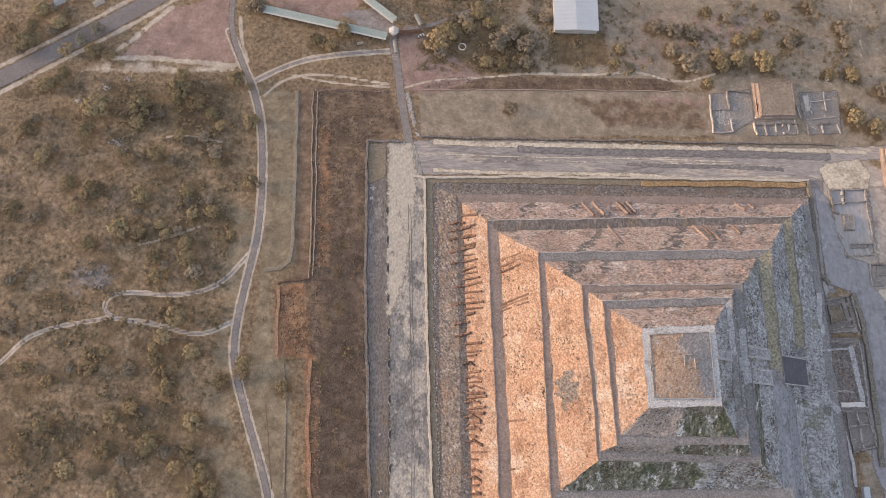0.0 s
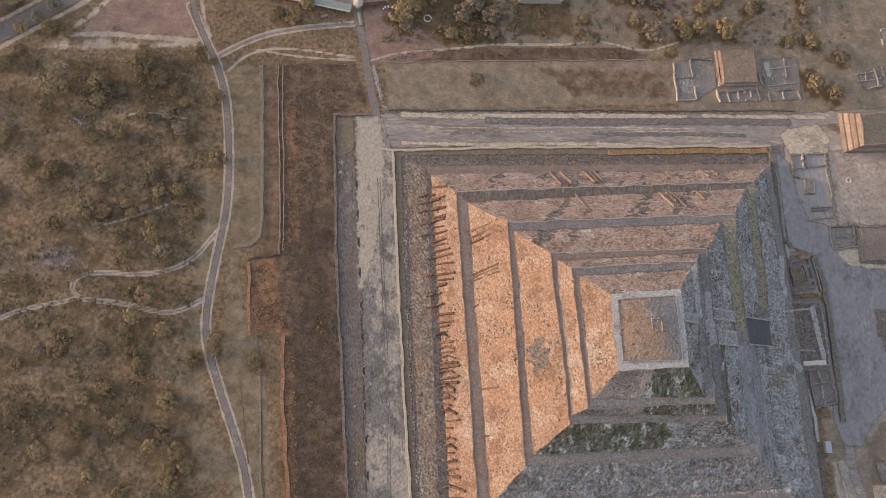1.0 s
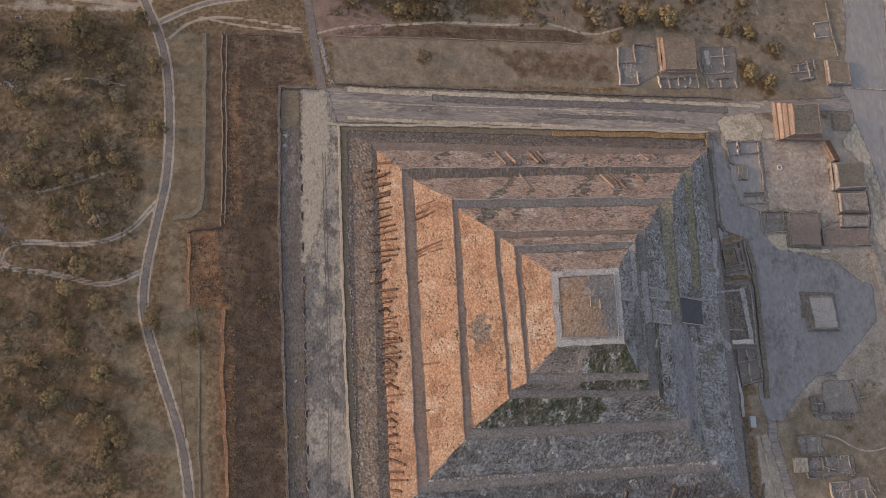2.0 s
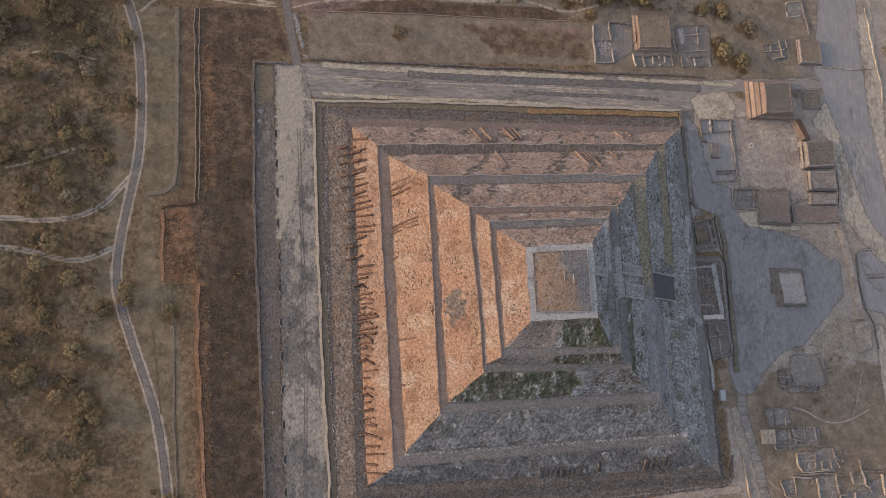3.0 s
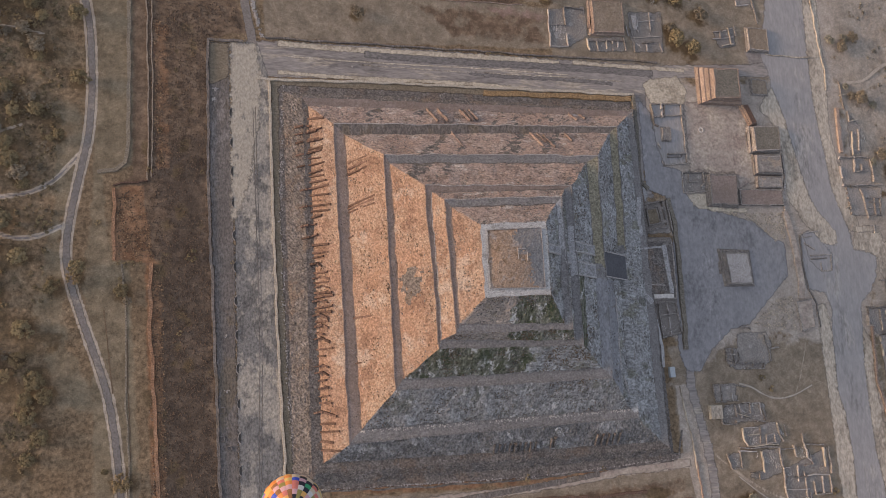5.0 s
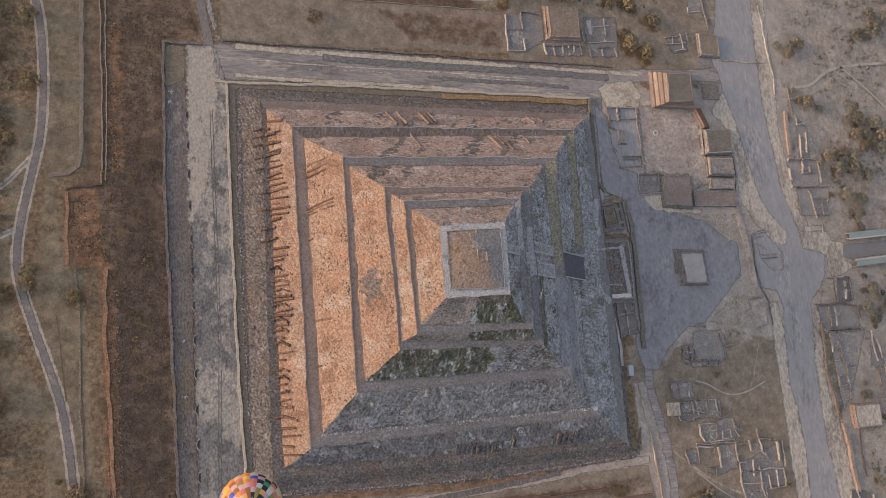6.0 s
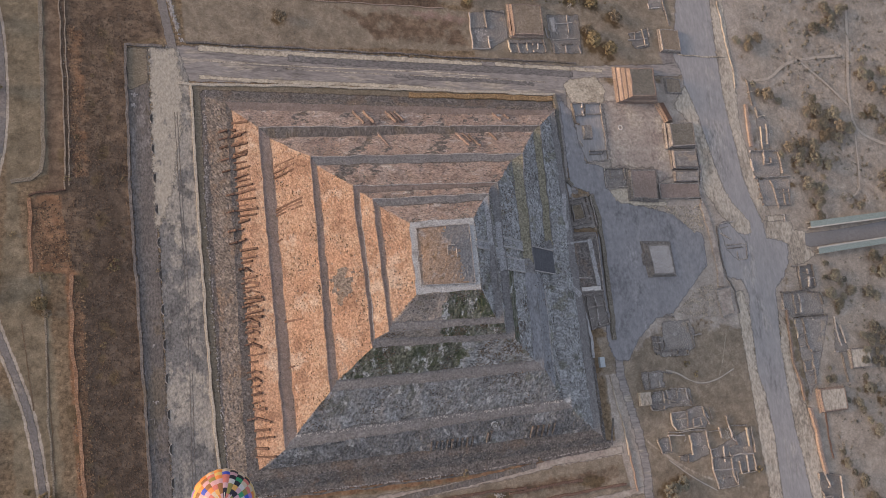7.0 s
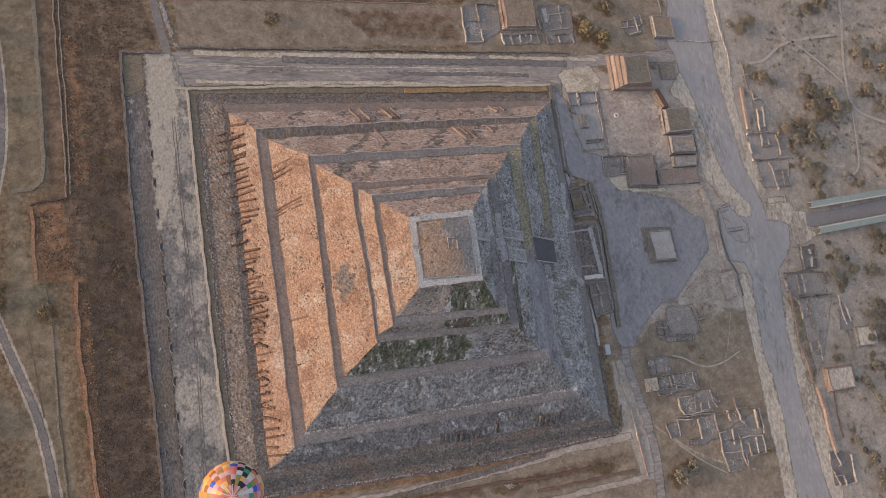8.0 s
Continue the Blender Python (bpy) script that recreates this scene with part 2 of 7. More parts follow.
GOLD_GRASS = surface("golden_grass_bank", ((0.29, 0.19, 0.10), (0.34, 0.235, 0.13), (0.2, 0.132, 0.072)), (0.12, 0.6), 0.95, 0.6, deep=0.8, vivid=1.0)
CHANNEL = surface("channel_grass", ((0.205, 0.165, 0.115), (0.245, 0.2, 0.145), (0.155, 0.125, 0.086)), (0.08, 0.5), 0.95, 0.3, deep=0.5)
LIP = surface("lip_mortar", ((0.46, 0.40, 0.31), (0.5, 0.44, 0.36), (0.36, 0.31, 0.25)), (0.12, 1.0), 0.9, 0.25)
RING_ROAD = surface("grey_gravel_road", ((0.28, 0.25, 0.23), (0.24, 0.214, 0.2), (0.30, 0.268, 0.245)), (0.14, 0.35), 0.93, 0.15, stretch=(0.22, 1.0, 1.0), deep=0.35, patches=(((0.165, 0.148, 0.139), 0.09, 0.54, 0.65), ((0.42, 0.365, 0.295), 0.1, 0.57, 0.7)))
ASPHALT = surface("worn_asphalt", ((0.175, 0.152, 0.142), (0.20, 0.178, 0.168), (0.155, 0.135, 0.126)), (0.06, 0.4), 0.88, 0.1, deep=0.2)
DARK_PANEL = surface("dark_smooth_stone", ((0.125, 0.123, 0.13), (0.145, 0.142, 0.15), (0.108, 0.106, 0.112)), (0.08, 0.5), 0.9, 0.1, deep=0.25)
ROAD_GREY = surface("grey_paved_road", ((0.215, 0.208, 0.207), (0.235, 0.227, 0.225), (0.195, 0.188, 0.186)), (0.06, 0.4), 0.9, 0.1, deep=0.2)
DARK_LANE = surface("dark_gravel_strip", ((0.175, 0.16, 0.152), (0.205, 0.188, 0.178), (0.14, 0.128, 0.122)), (0.1, 0.4), 0.93, 0.2, deep=0.5, stretch=(.5, 1.0, 1.0))
LANE = surface("compacted_lane", ((0.20, 0.177, 0.162), (0.235, 0.205, 0.185), (0.175, 0.154, 0.141)), (0.08, 0.4), 0.92, 0.2, deep=0.35, patches=(((0.31, 0.27, 0.225), 0.1, 0.57, 0.6),))
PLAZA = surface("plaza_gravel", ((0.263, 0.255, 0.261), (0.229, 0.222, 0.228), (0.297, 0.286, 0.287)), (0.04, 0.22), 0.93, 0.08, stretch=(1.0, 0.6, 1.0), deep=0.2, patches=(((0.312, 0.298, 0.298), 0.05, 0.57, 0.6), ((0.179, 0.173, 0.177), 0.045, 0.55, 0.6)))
AVENUE = surface("avenue_gravel", ((0.306, 0.293, 0.290), (0.278, 0.268, 0.265), (0.334, 0.317, 0.312)), (0.07, 0.25), 0.93, 0.05, stretch=(1.0, 0.3, 1.0), deep=0.15, patches=(((0.377, 0.348, 0.320), 0.05, 0.56, 0.6), ((0.231, 0.223, 0.220), 0.045, 0.55, 0.6)))
TRACK_DUST = surface("trodden_dust", ((0.40, 0.345, 0.285), (0.45, 0.39, 0.325), (0.34, 0.29, 0.237)), (0.1, 0.4), 0.95, 0.15, deep=0.3)
VERGE = surface("pale_verge", ((0.45, 0.39, 0.312), (0.50, 0.436, 0.352), (0.372, 0.32, 0.26)), (0.07, 0.3), 0.95, 0.3, deep=0.45, stretch=(1.0, 0.5, 1.0), patches=(((0.264, 0.226, 0.182), 0.06, 0.53, 0.75), ((0.517, 0.451, 0.363), 0.1, 0.57, 0.6)))
DRY_GRASS = surface("dry_grass_top", ((0.241, 0.190, 0.138), (0.287, 0.230, 0.172), (0.190, 0.147, 0.106)), (0.09, 0.5), 0.95, 0.5, deep=0.30)
RUIN = surface("ruin_masonry", ((0.25, 0.222, 0.198), (0.315, 0.282, 0.254), (0.17, 0.15, 0.134)), (0.2, 0.7), 0.93, 0.5, random_tint=0.35, deep=0.85)
RUIN_FLOOR = surface("ruin_floor", ((0.225, 0.203, 0.183), (0.285, 0.257, 0.231), (0.172, 0.155, 0.14)), (0.12, 0.5), 0.93, 0.25, deep=0.45, random_tint=0.25, patches=(((0.37, 0.342, 0.316), 0.18, 0.585, 0.55), ((0.304, 0.248, 0.193), 0.1, 0.54, 0.7)))
# greyed leaves: the haze over the +x side put into their colour
LEAF_HAZED = surface("hazed_leaves", ((0.215, 0.198, 0.143), (0.267, 0.244, 0.182), (0.163, 0.150, 0.111)), (0.4, 2.5), 0.85, 0.0, random_tint=0.3, deep=0.4)
WHITE_ROOF = surface("white_sheet_roof", ((0.40, 0.435, 0.455), (0.365, 0.40, 0.42), (0.43, 0.455, 0.47)), (0.1, 1.2), 0.5, 0.05, deep=0.2)
FADED_PAINT = surface("faded_red_paint", ((0.40, 0.36, 0.37), (0.42, 0.38, 0.385), (0.37, 0.325, 0.335)), (0.3, 2), 0.6, 0, deep=0.3)
GREEN_ROOF = surface("pale_green_roof", ((0.27, 0.32, 0.285), (0.30, 0.345, 0.31), (0.23, 0.27, 0.24)), (0.1, 1.0), 0.6, 0.1, deep=0.4)
PLASTER = surface("cream_plaster", ((0.48, 0.455, 0.40), (0.54, 0.51, 0.46), (0.4, 0.37, 0.33)), (0.2, 1.5), 0.85, 0.1, deep=0.4)
BARK = surface("bark", ((0.12, 0.085, 0.06), (0.16, 0.115, 0.08), (0.09, 0.065, 0.045)), (0.8, 4.0), 0.95, 0.4)
LEAF_OLIVE = surface("olive_leaves", ((0.252, 0.199, 0.110), (0.308, 0.246, 0.140), (0.185, 0.146, 0.082)), (0.4, 2.5), 0.8, 0.0, random_tint=0.3, vivid=1.0, deep=0.4)
LEAF_YELLOW = surface("yellowing_leaves", ((0.30, 0.22, 0.118), (0.35, 0.26, 0.145), (0.22, 0.165, 0.09)), (0.4, 2.5), 0.8, 0.0, random_tint=0.25, vivid=1.0, deep=0.4)
LEAF_GREY = surface("dry_grey_leaves", ((0.241, 0.196, 0.132), (0.291, 0.239, 0.166), (0.174, 0.141, 0.097)), (0.4, 2.5), 0.85, 0.0, random_tint=0.25, deep=0.4)


def ground_material():
    """Dry field; point attributes say where tracks, brush, straw, red soil and gravel lie."""
    m = surface("dry_field", ((0.19, 0.137, 0.086), (0.228, 0.169, 0.109), (0.15, 0.107, 0.066)), (0.03, 0.2), 0.95, 0.5, 0.5, vivid=1.0, deep=0.6)
    nt = m.node_tree
    n, link = nt.nodes, nt.links.new
    b = n["Principled BSDF"]
    col = b.inputs["Base Color"].links[0].from_socket
    at = n.new("ShaderNodeTexCoord")
    edge = n.new("ShaderNodeTexNoise")
    edge.inputs["Scale"].default_value, edge.inputs["Detail"].default_value = 0.12, 9
    edge.inputs["Roughness"].default_value = 0.64
    link(at.outputs["Object"], edge.inputs["Vector"])
    tone = n.new("ShaderNodeTexNoise")
    tone.inputs["Scale"].default_value, tone.inputs["Detail"].default_value, tone.inputs["Roughness"].default_value = 0.16, 9, 0.66
    link(at.outputs["Object"], tone.inputs["Vector"])
    # dry and dust also carry the pale haze of the +x side
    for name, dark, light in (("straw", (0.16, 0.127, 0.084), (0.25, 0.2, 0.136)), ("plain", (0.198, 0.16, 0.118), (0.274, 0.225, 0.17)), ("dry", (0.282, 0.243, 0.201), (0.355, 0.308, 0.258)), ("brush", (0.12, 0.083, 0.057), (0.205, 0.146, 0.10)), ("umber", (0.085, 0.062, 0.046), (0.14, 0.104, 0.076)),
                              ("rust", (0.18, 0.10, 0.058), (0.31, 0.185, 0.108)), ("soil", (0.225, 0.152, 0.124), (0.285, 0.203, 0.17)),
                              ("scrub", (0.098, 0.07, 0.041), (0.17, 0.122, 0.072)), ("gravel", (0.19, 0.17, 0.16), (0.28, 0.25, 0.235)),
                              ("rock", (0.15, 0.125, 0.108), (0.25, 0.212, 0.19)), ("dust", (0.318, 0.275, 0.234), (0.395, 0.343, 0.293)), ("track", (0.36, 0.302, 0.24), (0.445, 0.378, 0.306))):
        a = n.new("ShaderNodeAttribute")
        a.attribute_name = name
        s = n.new("ShaderNodeMath")
        s.operation = "ADD"
        link(a.outputs["Fac"], s.inputs[0]), link(edge.outputs["Fac"], s.inputs[1])
        r = n.new("ShaderNodeMapRange")
        r.inputs["From Min"].default_value, r.inputs["From Max"].default_value = 0.86, 1.03
        link(s.outputs[0], r.inputs["Value"])
        own = n.new("ShaderNodeMix")
        own.data_type = "RGBA"
        own.inputs[6].default_value, own.inputs[7].default_value = (*dark, 1), (*light, 1)
        w = n.new("ShaderNodeMapRange")
        w.inputs["From Min"].default_value, w.inputs["From Max"].default_value = 0.40, 0.62
        link(tone.outputs["Fac"], w.inputs["Value"]), link(w.outputs[0], own.inputs[0])
        x = n.new("ShaderNodeMix")
        x.data_type = "RGBA"
        link(r.outputs[0], x.inputs[0]), link(col, x.inputs[6]), link(own.outputs[2], x.inputs[7])
        col = x.outputs[2]
    for size, lo, hi in ((0.07, .84, 1.18), (0.5, .84, 1.16), (1.5, .8, 1.2)):       # tussocks and grain
        t = n.new("ShaderNodeTexNoise")
        t.inputs["Scale"].default_value, t.inputs["Detail"].default_value, t.inputs["Roughness"].default_value = size, 5, .7
        link(at.outputs["Object"], t.inputs["Vector"])
        w = n.new("ShaderNodeMapRange")
        for k, v in (("From Min", .36), ("From Max", .64), ("To Min", lo), ("To Max", hi)):
            w.inputs[k].default_value = v
        link(t.outputs["Fac"], w.inputs["Value"])
        x = n.new("ShaderNodeMix")
        x.data_type, x.blend_type = "RGBA", "MULTIPLY"
        x.inputs[0].default_value = 1.0
        link(col, x.inputs[6]), link(w.outputs[0], x.inputs[7])
        col = x.outputs[2]
    link(col, b.inputs["Base Color"])
    return m


FIELD = ground_material()


# ---- building helpers ----
def part(name, bm, material, parent=None, label="", smooth=False):
    me = bpy.data.meshes.new(name)
    bm.to_mesh(me)
    bm.free()
    me.materials.append(material)
    if smooth:
        for p in me.polygons:
            p.use_smooth = True
    ob = new(name, me)
    if parent:
        ob.parent = parent
    if label:
        tagged(ob, label)
    return ob


def holder(name, x=0, y=0, z=0, turn=0, **tags):
    ob = new(name)
    ob.matrix_world = pose(x, y, z, 0, 0, turn)
    return tagged(ob, **tags)


def fill(name, verts, faces, material, parent=None, label=""):
    me = bpy.data.meshes.new(name)
    me.from_pydata([tuple(v) for v in verts], [], faces)
    me.materials.append(material)
    me.update()
    ob = new(name, me)
    if parent:
        ob.parent = parent
    if label:
        tagged(ob, label)
    return ob


def wobble(x, y, size, seed=0):
    return noise.noise(Vector((x / size, y / size, seed * 7.3)))


def shaken(x, y, much=0.75):
    """Plan position pushed a little out of line, alike for all that meets there."""
    return (x + much * wobble(x, y, 9, 31) + much * .45 * wobble(x, y, 3.2, 33), y + much * wobble(x, y, 9, 35) + much * .45 * wobble(x, y, 3.2, 37))


def dense(points, step, closed):
    out = []
    pts = list(points) + ([points[0]] if closed else [])
    for (ax, ay), (bx, by) in zip(pts, pts[1:]):
        k = max(1, round(math.hypot(bx - ax, by - ay) / step))
        out += [(ax + (bx - ax) * i / k, ay + (by - ay) * i / k) for i in range(k)]
    return out if closed else out + [pts[-1]]


def smooth_line(points, rounds=2):
    for _ in range(rounds):
        new_pts = [points[0]]
        for (ax, ay), (bx, by) in zip(points, points[1:]):
            new_pts += [(ax * .75 + bx * .25, ay * .75 + by * .25), (ax * .25 + bx * .75, ay * .25 + by * .75)]
        points = new_pts + [points[-1]]
    return points


def depth_in(px, py, points):
    """How far inside an outline the points lie, in metres; negative outside."""
    inside, best = np.zeros(px.shape, bool), np.full(px.shape, 1e9)
    for (ax, ay), (bx, by) in zip(points, points[1:] + points[:1]):
        inside ^= ((ay > py) != (by > py)) & (px < (bx - ax) * (py - ay) / (by - ay + 1e-9) + ax)
        dx, dy = bx - ax, by - ay
        k = np.clip(((px - ax) * dx + (py - ay) * dy) / (dx * dx + dy * dy + 1e-9), 0, 1)
        best = np.minimum(best, np.hypot(px - ax - k * dx, py - ay - k * dy))
    return np.where(inside, best, -best)


def laid(name, points, z, material, fray):
    """A mesh that covers an outline; its rim attribute rises to 1 where the cover is worn away."""
    step = min(1.6, max(.5, fray))
    x0, x1, y0, y1 = min(p[0] for p in points), max(p[0] for p in points), min(p[1] for p in points), max(p[1] for p in points)
    xs, ys = np.arange(x0 - fray, x1 + fray + step, step), np.arange(y0 - fray, y1 + fray + step, step)
    gx, gy = np.meshgrid(xs, ys)
    px, py = gx.ravel(), gy.ravel()
    rim = np.clip(.5 - depth_in(px, py, list(points)) / fray, 0, 1)
    nx = len(xs)
    i = (np.arange(len(ys) - 1)[:, None] * nx + np.arange(nx - 1)[None]).ravel()
    quads = np.stack([i, i + 1, i + nx + 1, i + nx], 1)
    quads = quads[(rim[quads] < 1).any(1)]
    used, back = np.unique(quads, return_inverse=True)
    me = bpy.data.meshes.new(name)
    me.from_pydata(np.stack([px[used], py[used], np.full(len(used), z)], 1).tolist(), [], back.reshape(-1, 4).tolist())
    me.attributes.new("rim", "FLOAT", "POINT").data.foreach_set("value", rim[used].astype(np.float32))
    me.materials.append(material)
    return me


def sheet(name, points, z, material, label, ragged=0.5, kind="structure", category="", fray=1.6):
    """Paving laid on the ground; its rim is worn thin over fray metres (none: a cut edge)."""
    category = category or name.replace("_", " ")
    if fray:
        return tagged(new(name, laid(name, points, z, material, fray)), label, category, kind=kind)
    from_edge = [(x + ragged * wobble(x, y, 5, 1) + ragged * .5 * wobble(x, y, 1.7, 2), y + ragged * wobble(x, y, 5, 3) + ragged * .5 * wobble(x, y, 1.7, 4))
                 for x, y in dense(points, 1.6, True)]
    bm = bmesh.new()
    vs = [bm.verts.new((x, y, z)) for x, y in from_edge]
    es = [bm.edges.new((a, b)) for a, b in zip(vs, vs[1:] + vs[:1])]
    bmesh.ops.triangle_fill(bm, edges=es, use_beauty=True)
    for f in bm.faces:
        if f.normal.z < 0:
            f.normal_flip()
    for v in bmesh.ops.extrude_edge_only(bm, edges=es)["geom"]:
        if isinstance(v, bmesh.types.BMVert):
            v.co.z = z - 0.25
    return tagged(part(name, bm, material), label, category, kind=kind)


def band(points, width, ends=None):
    """The outline of a strip of that width along a line."""
    pts = smooth_line(points)
    left, right = [], []
    for i, (x, y) in enumerate(pts):
        a, b = pts[max(0, i - 1)], pts[min(len(pts) - 1, i + 1)]
        d = math.hypot(b[0] - a[0], b[1] - a[1]) or 1
        nx, ny = -(b[1] - a[1]) / d * width / 2, (b[0] - a[0]) / d * width / 2
        left.append((x + nx, y + ny)), right.append((x - nx, y - ny))
    return left + right[::-1]


def box(bm, x0, y0, z0, x1, y1, z1, taper=0.0):
    t = taper
    vs = [bm.verts.new(c) for c in ((x0, y0, z0), (x1, y0, z0), (x1, y1, z0), (x0, y1, z0),
                                    (x0 + t, y0 + t, z1), (x1 - t, y0 + t, z1), (x1 - t, y1 - t, z1), (x0 + t, y1 - t, z1))]
    for q in ((3, 2, 1, 0), (4, 5, 6, 7), (0, 1, 5, 4), (1, 2, 6, 5), (2, 3, 7, 6), (3, 0, 4, 7)):
        bm.faces.new([vs[i] for i in q])
    return vs


def wall_run(name, points, width, height, material, label, base=0.0, parent=None, crumble=0.25, category="wall", kind="structure"):
    """A low wall along a line, with a worn, uneven top."""
    pts = [shaken(x, y) for x, y in dense(points, 1.8, False)]
    bm = bmesh.new()
    rows, broken = [], []
    for i, (x, y) in enumerate(pts):
        broken.append(crumble > .6 and wobble(x, y, 5, 77) + .5 * wobble(x, y, 2, 78) > .12)
        a, b = pts[max(0, i - 1)], pts[min(len(pts) - 1, i + 1)]
        d = math.hypot(b[0] - a[0], b[1] - a[1]) or 1
        nx, ny = -(b[1] - a[1]) / d, (b[0] - a[0]) / d
        w = width / 2 * (1 + 0.25 * wobble(x, y, 3, 5))
        h = height * (1 + crumble * wobble(x, y, 2.5, 6))
        rows.append([bm.verts.new((x + nx * w * s, y + ny * w * s, base + z)) for s, z in ((1.1, -0.3), (0.9, h), (-0.9, h * 0.96), (-1.1, -0.3))])
    for k, (r, s) in enumerate(zip(rows, rows[1:])):
        if broken[k] and 0 < k < len(rows) - 2:
            continue
        for i in range(3):
            bm.faces.new((r[i], s[i], s[i + 1], r[i + 1]))
    bm.faces.new(rows[0]), bm.faces.new(rows[-1][::-1])
    bmesh.ops.recalc_face_normals(bm, faces=bm.faces)
    ob = part(name, bm, material, parent)
    return ob if parent else tagged(ob, label, category, kind=kind)


# ---- the ground: one sheet to the horizon ----
# where the larger trees stand: x, y, crown radius
WEST_A = [(-362, 223, 5.0), (-369, 200, 7.4), (-350, 214, 5.7), (-327, 195, 5.9), (-318, 193, 4.7), (-344, 181, 4.0), (-353, 172, 5.5), (-295, 158, 7.5), (-319, 157, 8.4), (-325, 143, 6.0), (-271, 170, 7.4), (-262, 162, 6.6), (-251, 155, 5.1), (-255, 140, 4.3), (-296, 149, 5.2), (-282, 129, 5.4), (-298, 125, 4.4), (-247, 130, 5.3), (-348, 126, 5.7), (-359, 144, 4.7), (-227, 150, 5.7), (-238, 178, 5.9), (-224, 111, 6.2), (-262, 106, 4.9), (-288, 102, 5.7), (-317, 104, 6.6), (-331, 109, 5.2), (-361, 94, 4.5), (-347, 88, 4.5), (-298, 82, 6.4), (-288, 80, 4.9), (-257, 93, 4.2)]
WEST_B = [(-246, 93, 4.8), (-276, 85, 3.5), (-234, 79, 3.4), (-315, 73, 5.0), (-260, 74, 4.8), (-253, 57, 5.4), (-258, 65, 6.2), (-277, 65, 4.9), (-274, 54, 4.8), (-356, 51, 4.4), (-260, 31, 6.7), (-352, 25, 4.4), (-298, 12, 3.5), (-328, -5, 3.5), (-316, 2, 3.5), (-307, 2, 4.9), (-284, 1, 4.8), (-267, 0, 4.0), (-250, 12, 5.0), (-233, -4, 4.6), (-222, 6, 4.6), (-223, 0, 3.9), (-246, -27, 5.9), (-269, -38, 6.7), (-260, -42, 4.0), (-248, -42, 4.0), (-239, -53, 5.9), (-234, -61, 4.6), (-327, -29, 4.9)]
WEST_C = [(-270, 8, 4.5), (-241, -70, 5.5), (-241, -92, 4.0), (-199, -7, 4.5), (-196, -106, 5.5), (-272, 79, 4.0), (-269, 141, 4.5), (-292, -42, 5.5), (-254, -50, 4.0), (-235, -81, 4.5), (-267, -74, 5.5), (-285, -65, 4.0), (-281, -19, 4.5), (-262, -8, 5.5), (-341, 2, 4.0), (-290, -24, 4.5), (-311, -51, 5.5), (-339, -42, 4.0)]
NORTH_A = [(-229, 229, 6.9), (-184, 204, 6.6), (-174, 213, 5.2), (-191, 206, 5.2), (-117, 206, 8.1), (-107, 212, 7.4), (-114, 200, 5.1), (-89, 229, 6.8), (-96, 217, 5.2), (-82, 221, 5.2), (-78, 207, 6.6), (-71, 213, 6.7), (-60, 206, 6.7), (-85, 193, 5.1), (-75, 193, 5.1), (-61, 194, 5.1), (-47, 226, 4.6), (0, 205, 3.8), (-4, 195, 3.7), (23, 220, 5.4), (34, 218, 5.5), (46, 218, 5.5), (43, 194, 7.7), (33, 204, 5.4), (61, 201, 5.5), (77, 213, 4.8), (75, 199, 6.3), (90, 197, 8.0), (88, 217, 4.1), (109, 212, 4.9), (144, 223, 6.0)]
NORTH_B = [(146, 213, 5.1), (132, 190, 4.1), (146, 189, 5.8), (144, 160, 6.5), (156, 154, 6.5), (-70, 163, 4.2), (54, 183, 3.8), (64, 194, 5.5), (114, 216, 4.1), (124, 239, 5.1), (101, 232, 4.1), (71, 229, 4.0), (57, 233, 4.0), (141, 167, 5.0), (165, 179, 6.0)]
EAST = [(382, 146, 7), (406, 149, 7), (329, 114, 7), (345, 112, 7), (385, 115, 7), (400, 105, 7), (303, 73, 7), (319, 75, 7), (331, 71, 6), (309, 56, 7), (322, 53, 6), (385, 54, 7), (316, 39, 5), (356, 39, 5), (318, -14, 6), (331, -25, 6), (312, -26, 6), (347, -26, 6), (318, -33, 5), (357, 1, 6), (369, -4, 6), (364, -12, 6), (345, -53, 6), (353, -62, 8), (335, -69, 5), (346, -78, 6), (302, -86, 4), (331, -95, 5), (341, -106, 6), (320, -104, 5), (333, -125, 6), (311, -157, 6), (316, -169, 6), (300, -144, 5), (166, -141, 5), (157, -145, 6), (342, 182, 7), (360, 188, 7), (372, 200, 7)]
AMBER_EAST = [(286, 125, 7), (279, 127, 4), (321, 114, 5), (326, 102, 6), (350, 102, 7), (340, 96, 6), (298, 84, 6), (312, 89, 6), (332, 93, 6), (391, 136, 6), (404, 132, 7), (276, 163, 6), (287, 171, 6)]

def near_line(px, py, points):
    best = np.full(px.shape, 1e9)
    pts = smooth_line(points)
    for (ax, ay), (bx, by) in zip(pts, pts[1:]):
        dx, dy = bx - ax, by - ay
        k = np.clip(((px - ax) * dx + (py - ay) * dy) / (dx * dx + dy * dy + 1e-9), 0, 1)
        best = np.minimum(best, np.hypot(px - ax - k * dx, py - ay - k * dy))
    return best


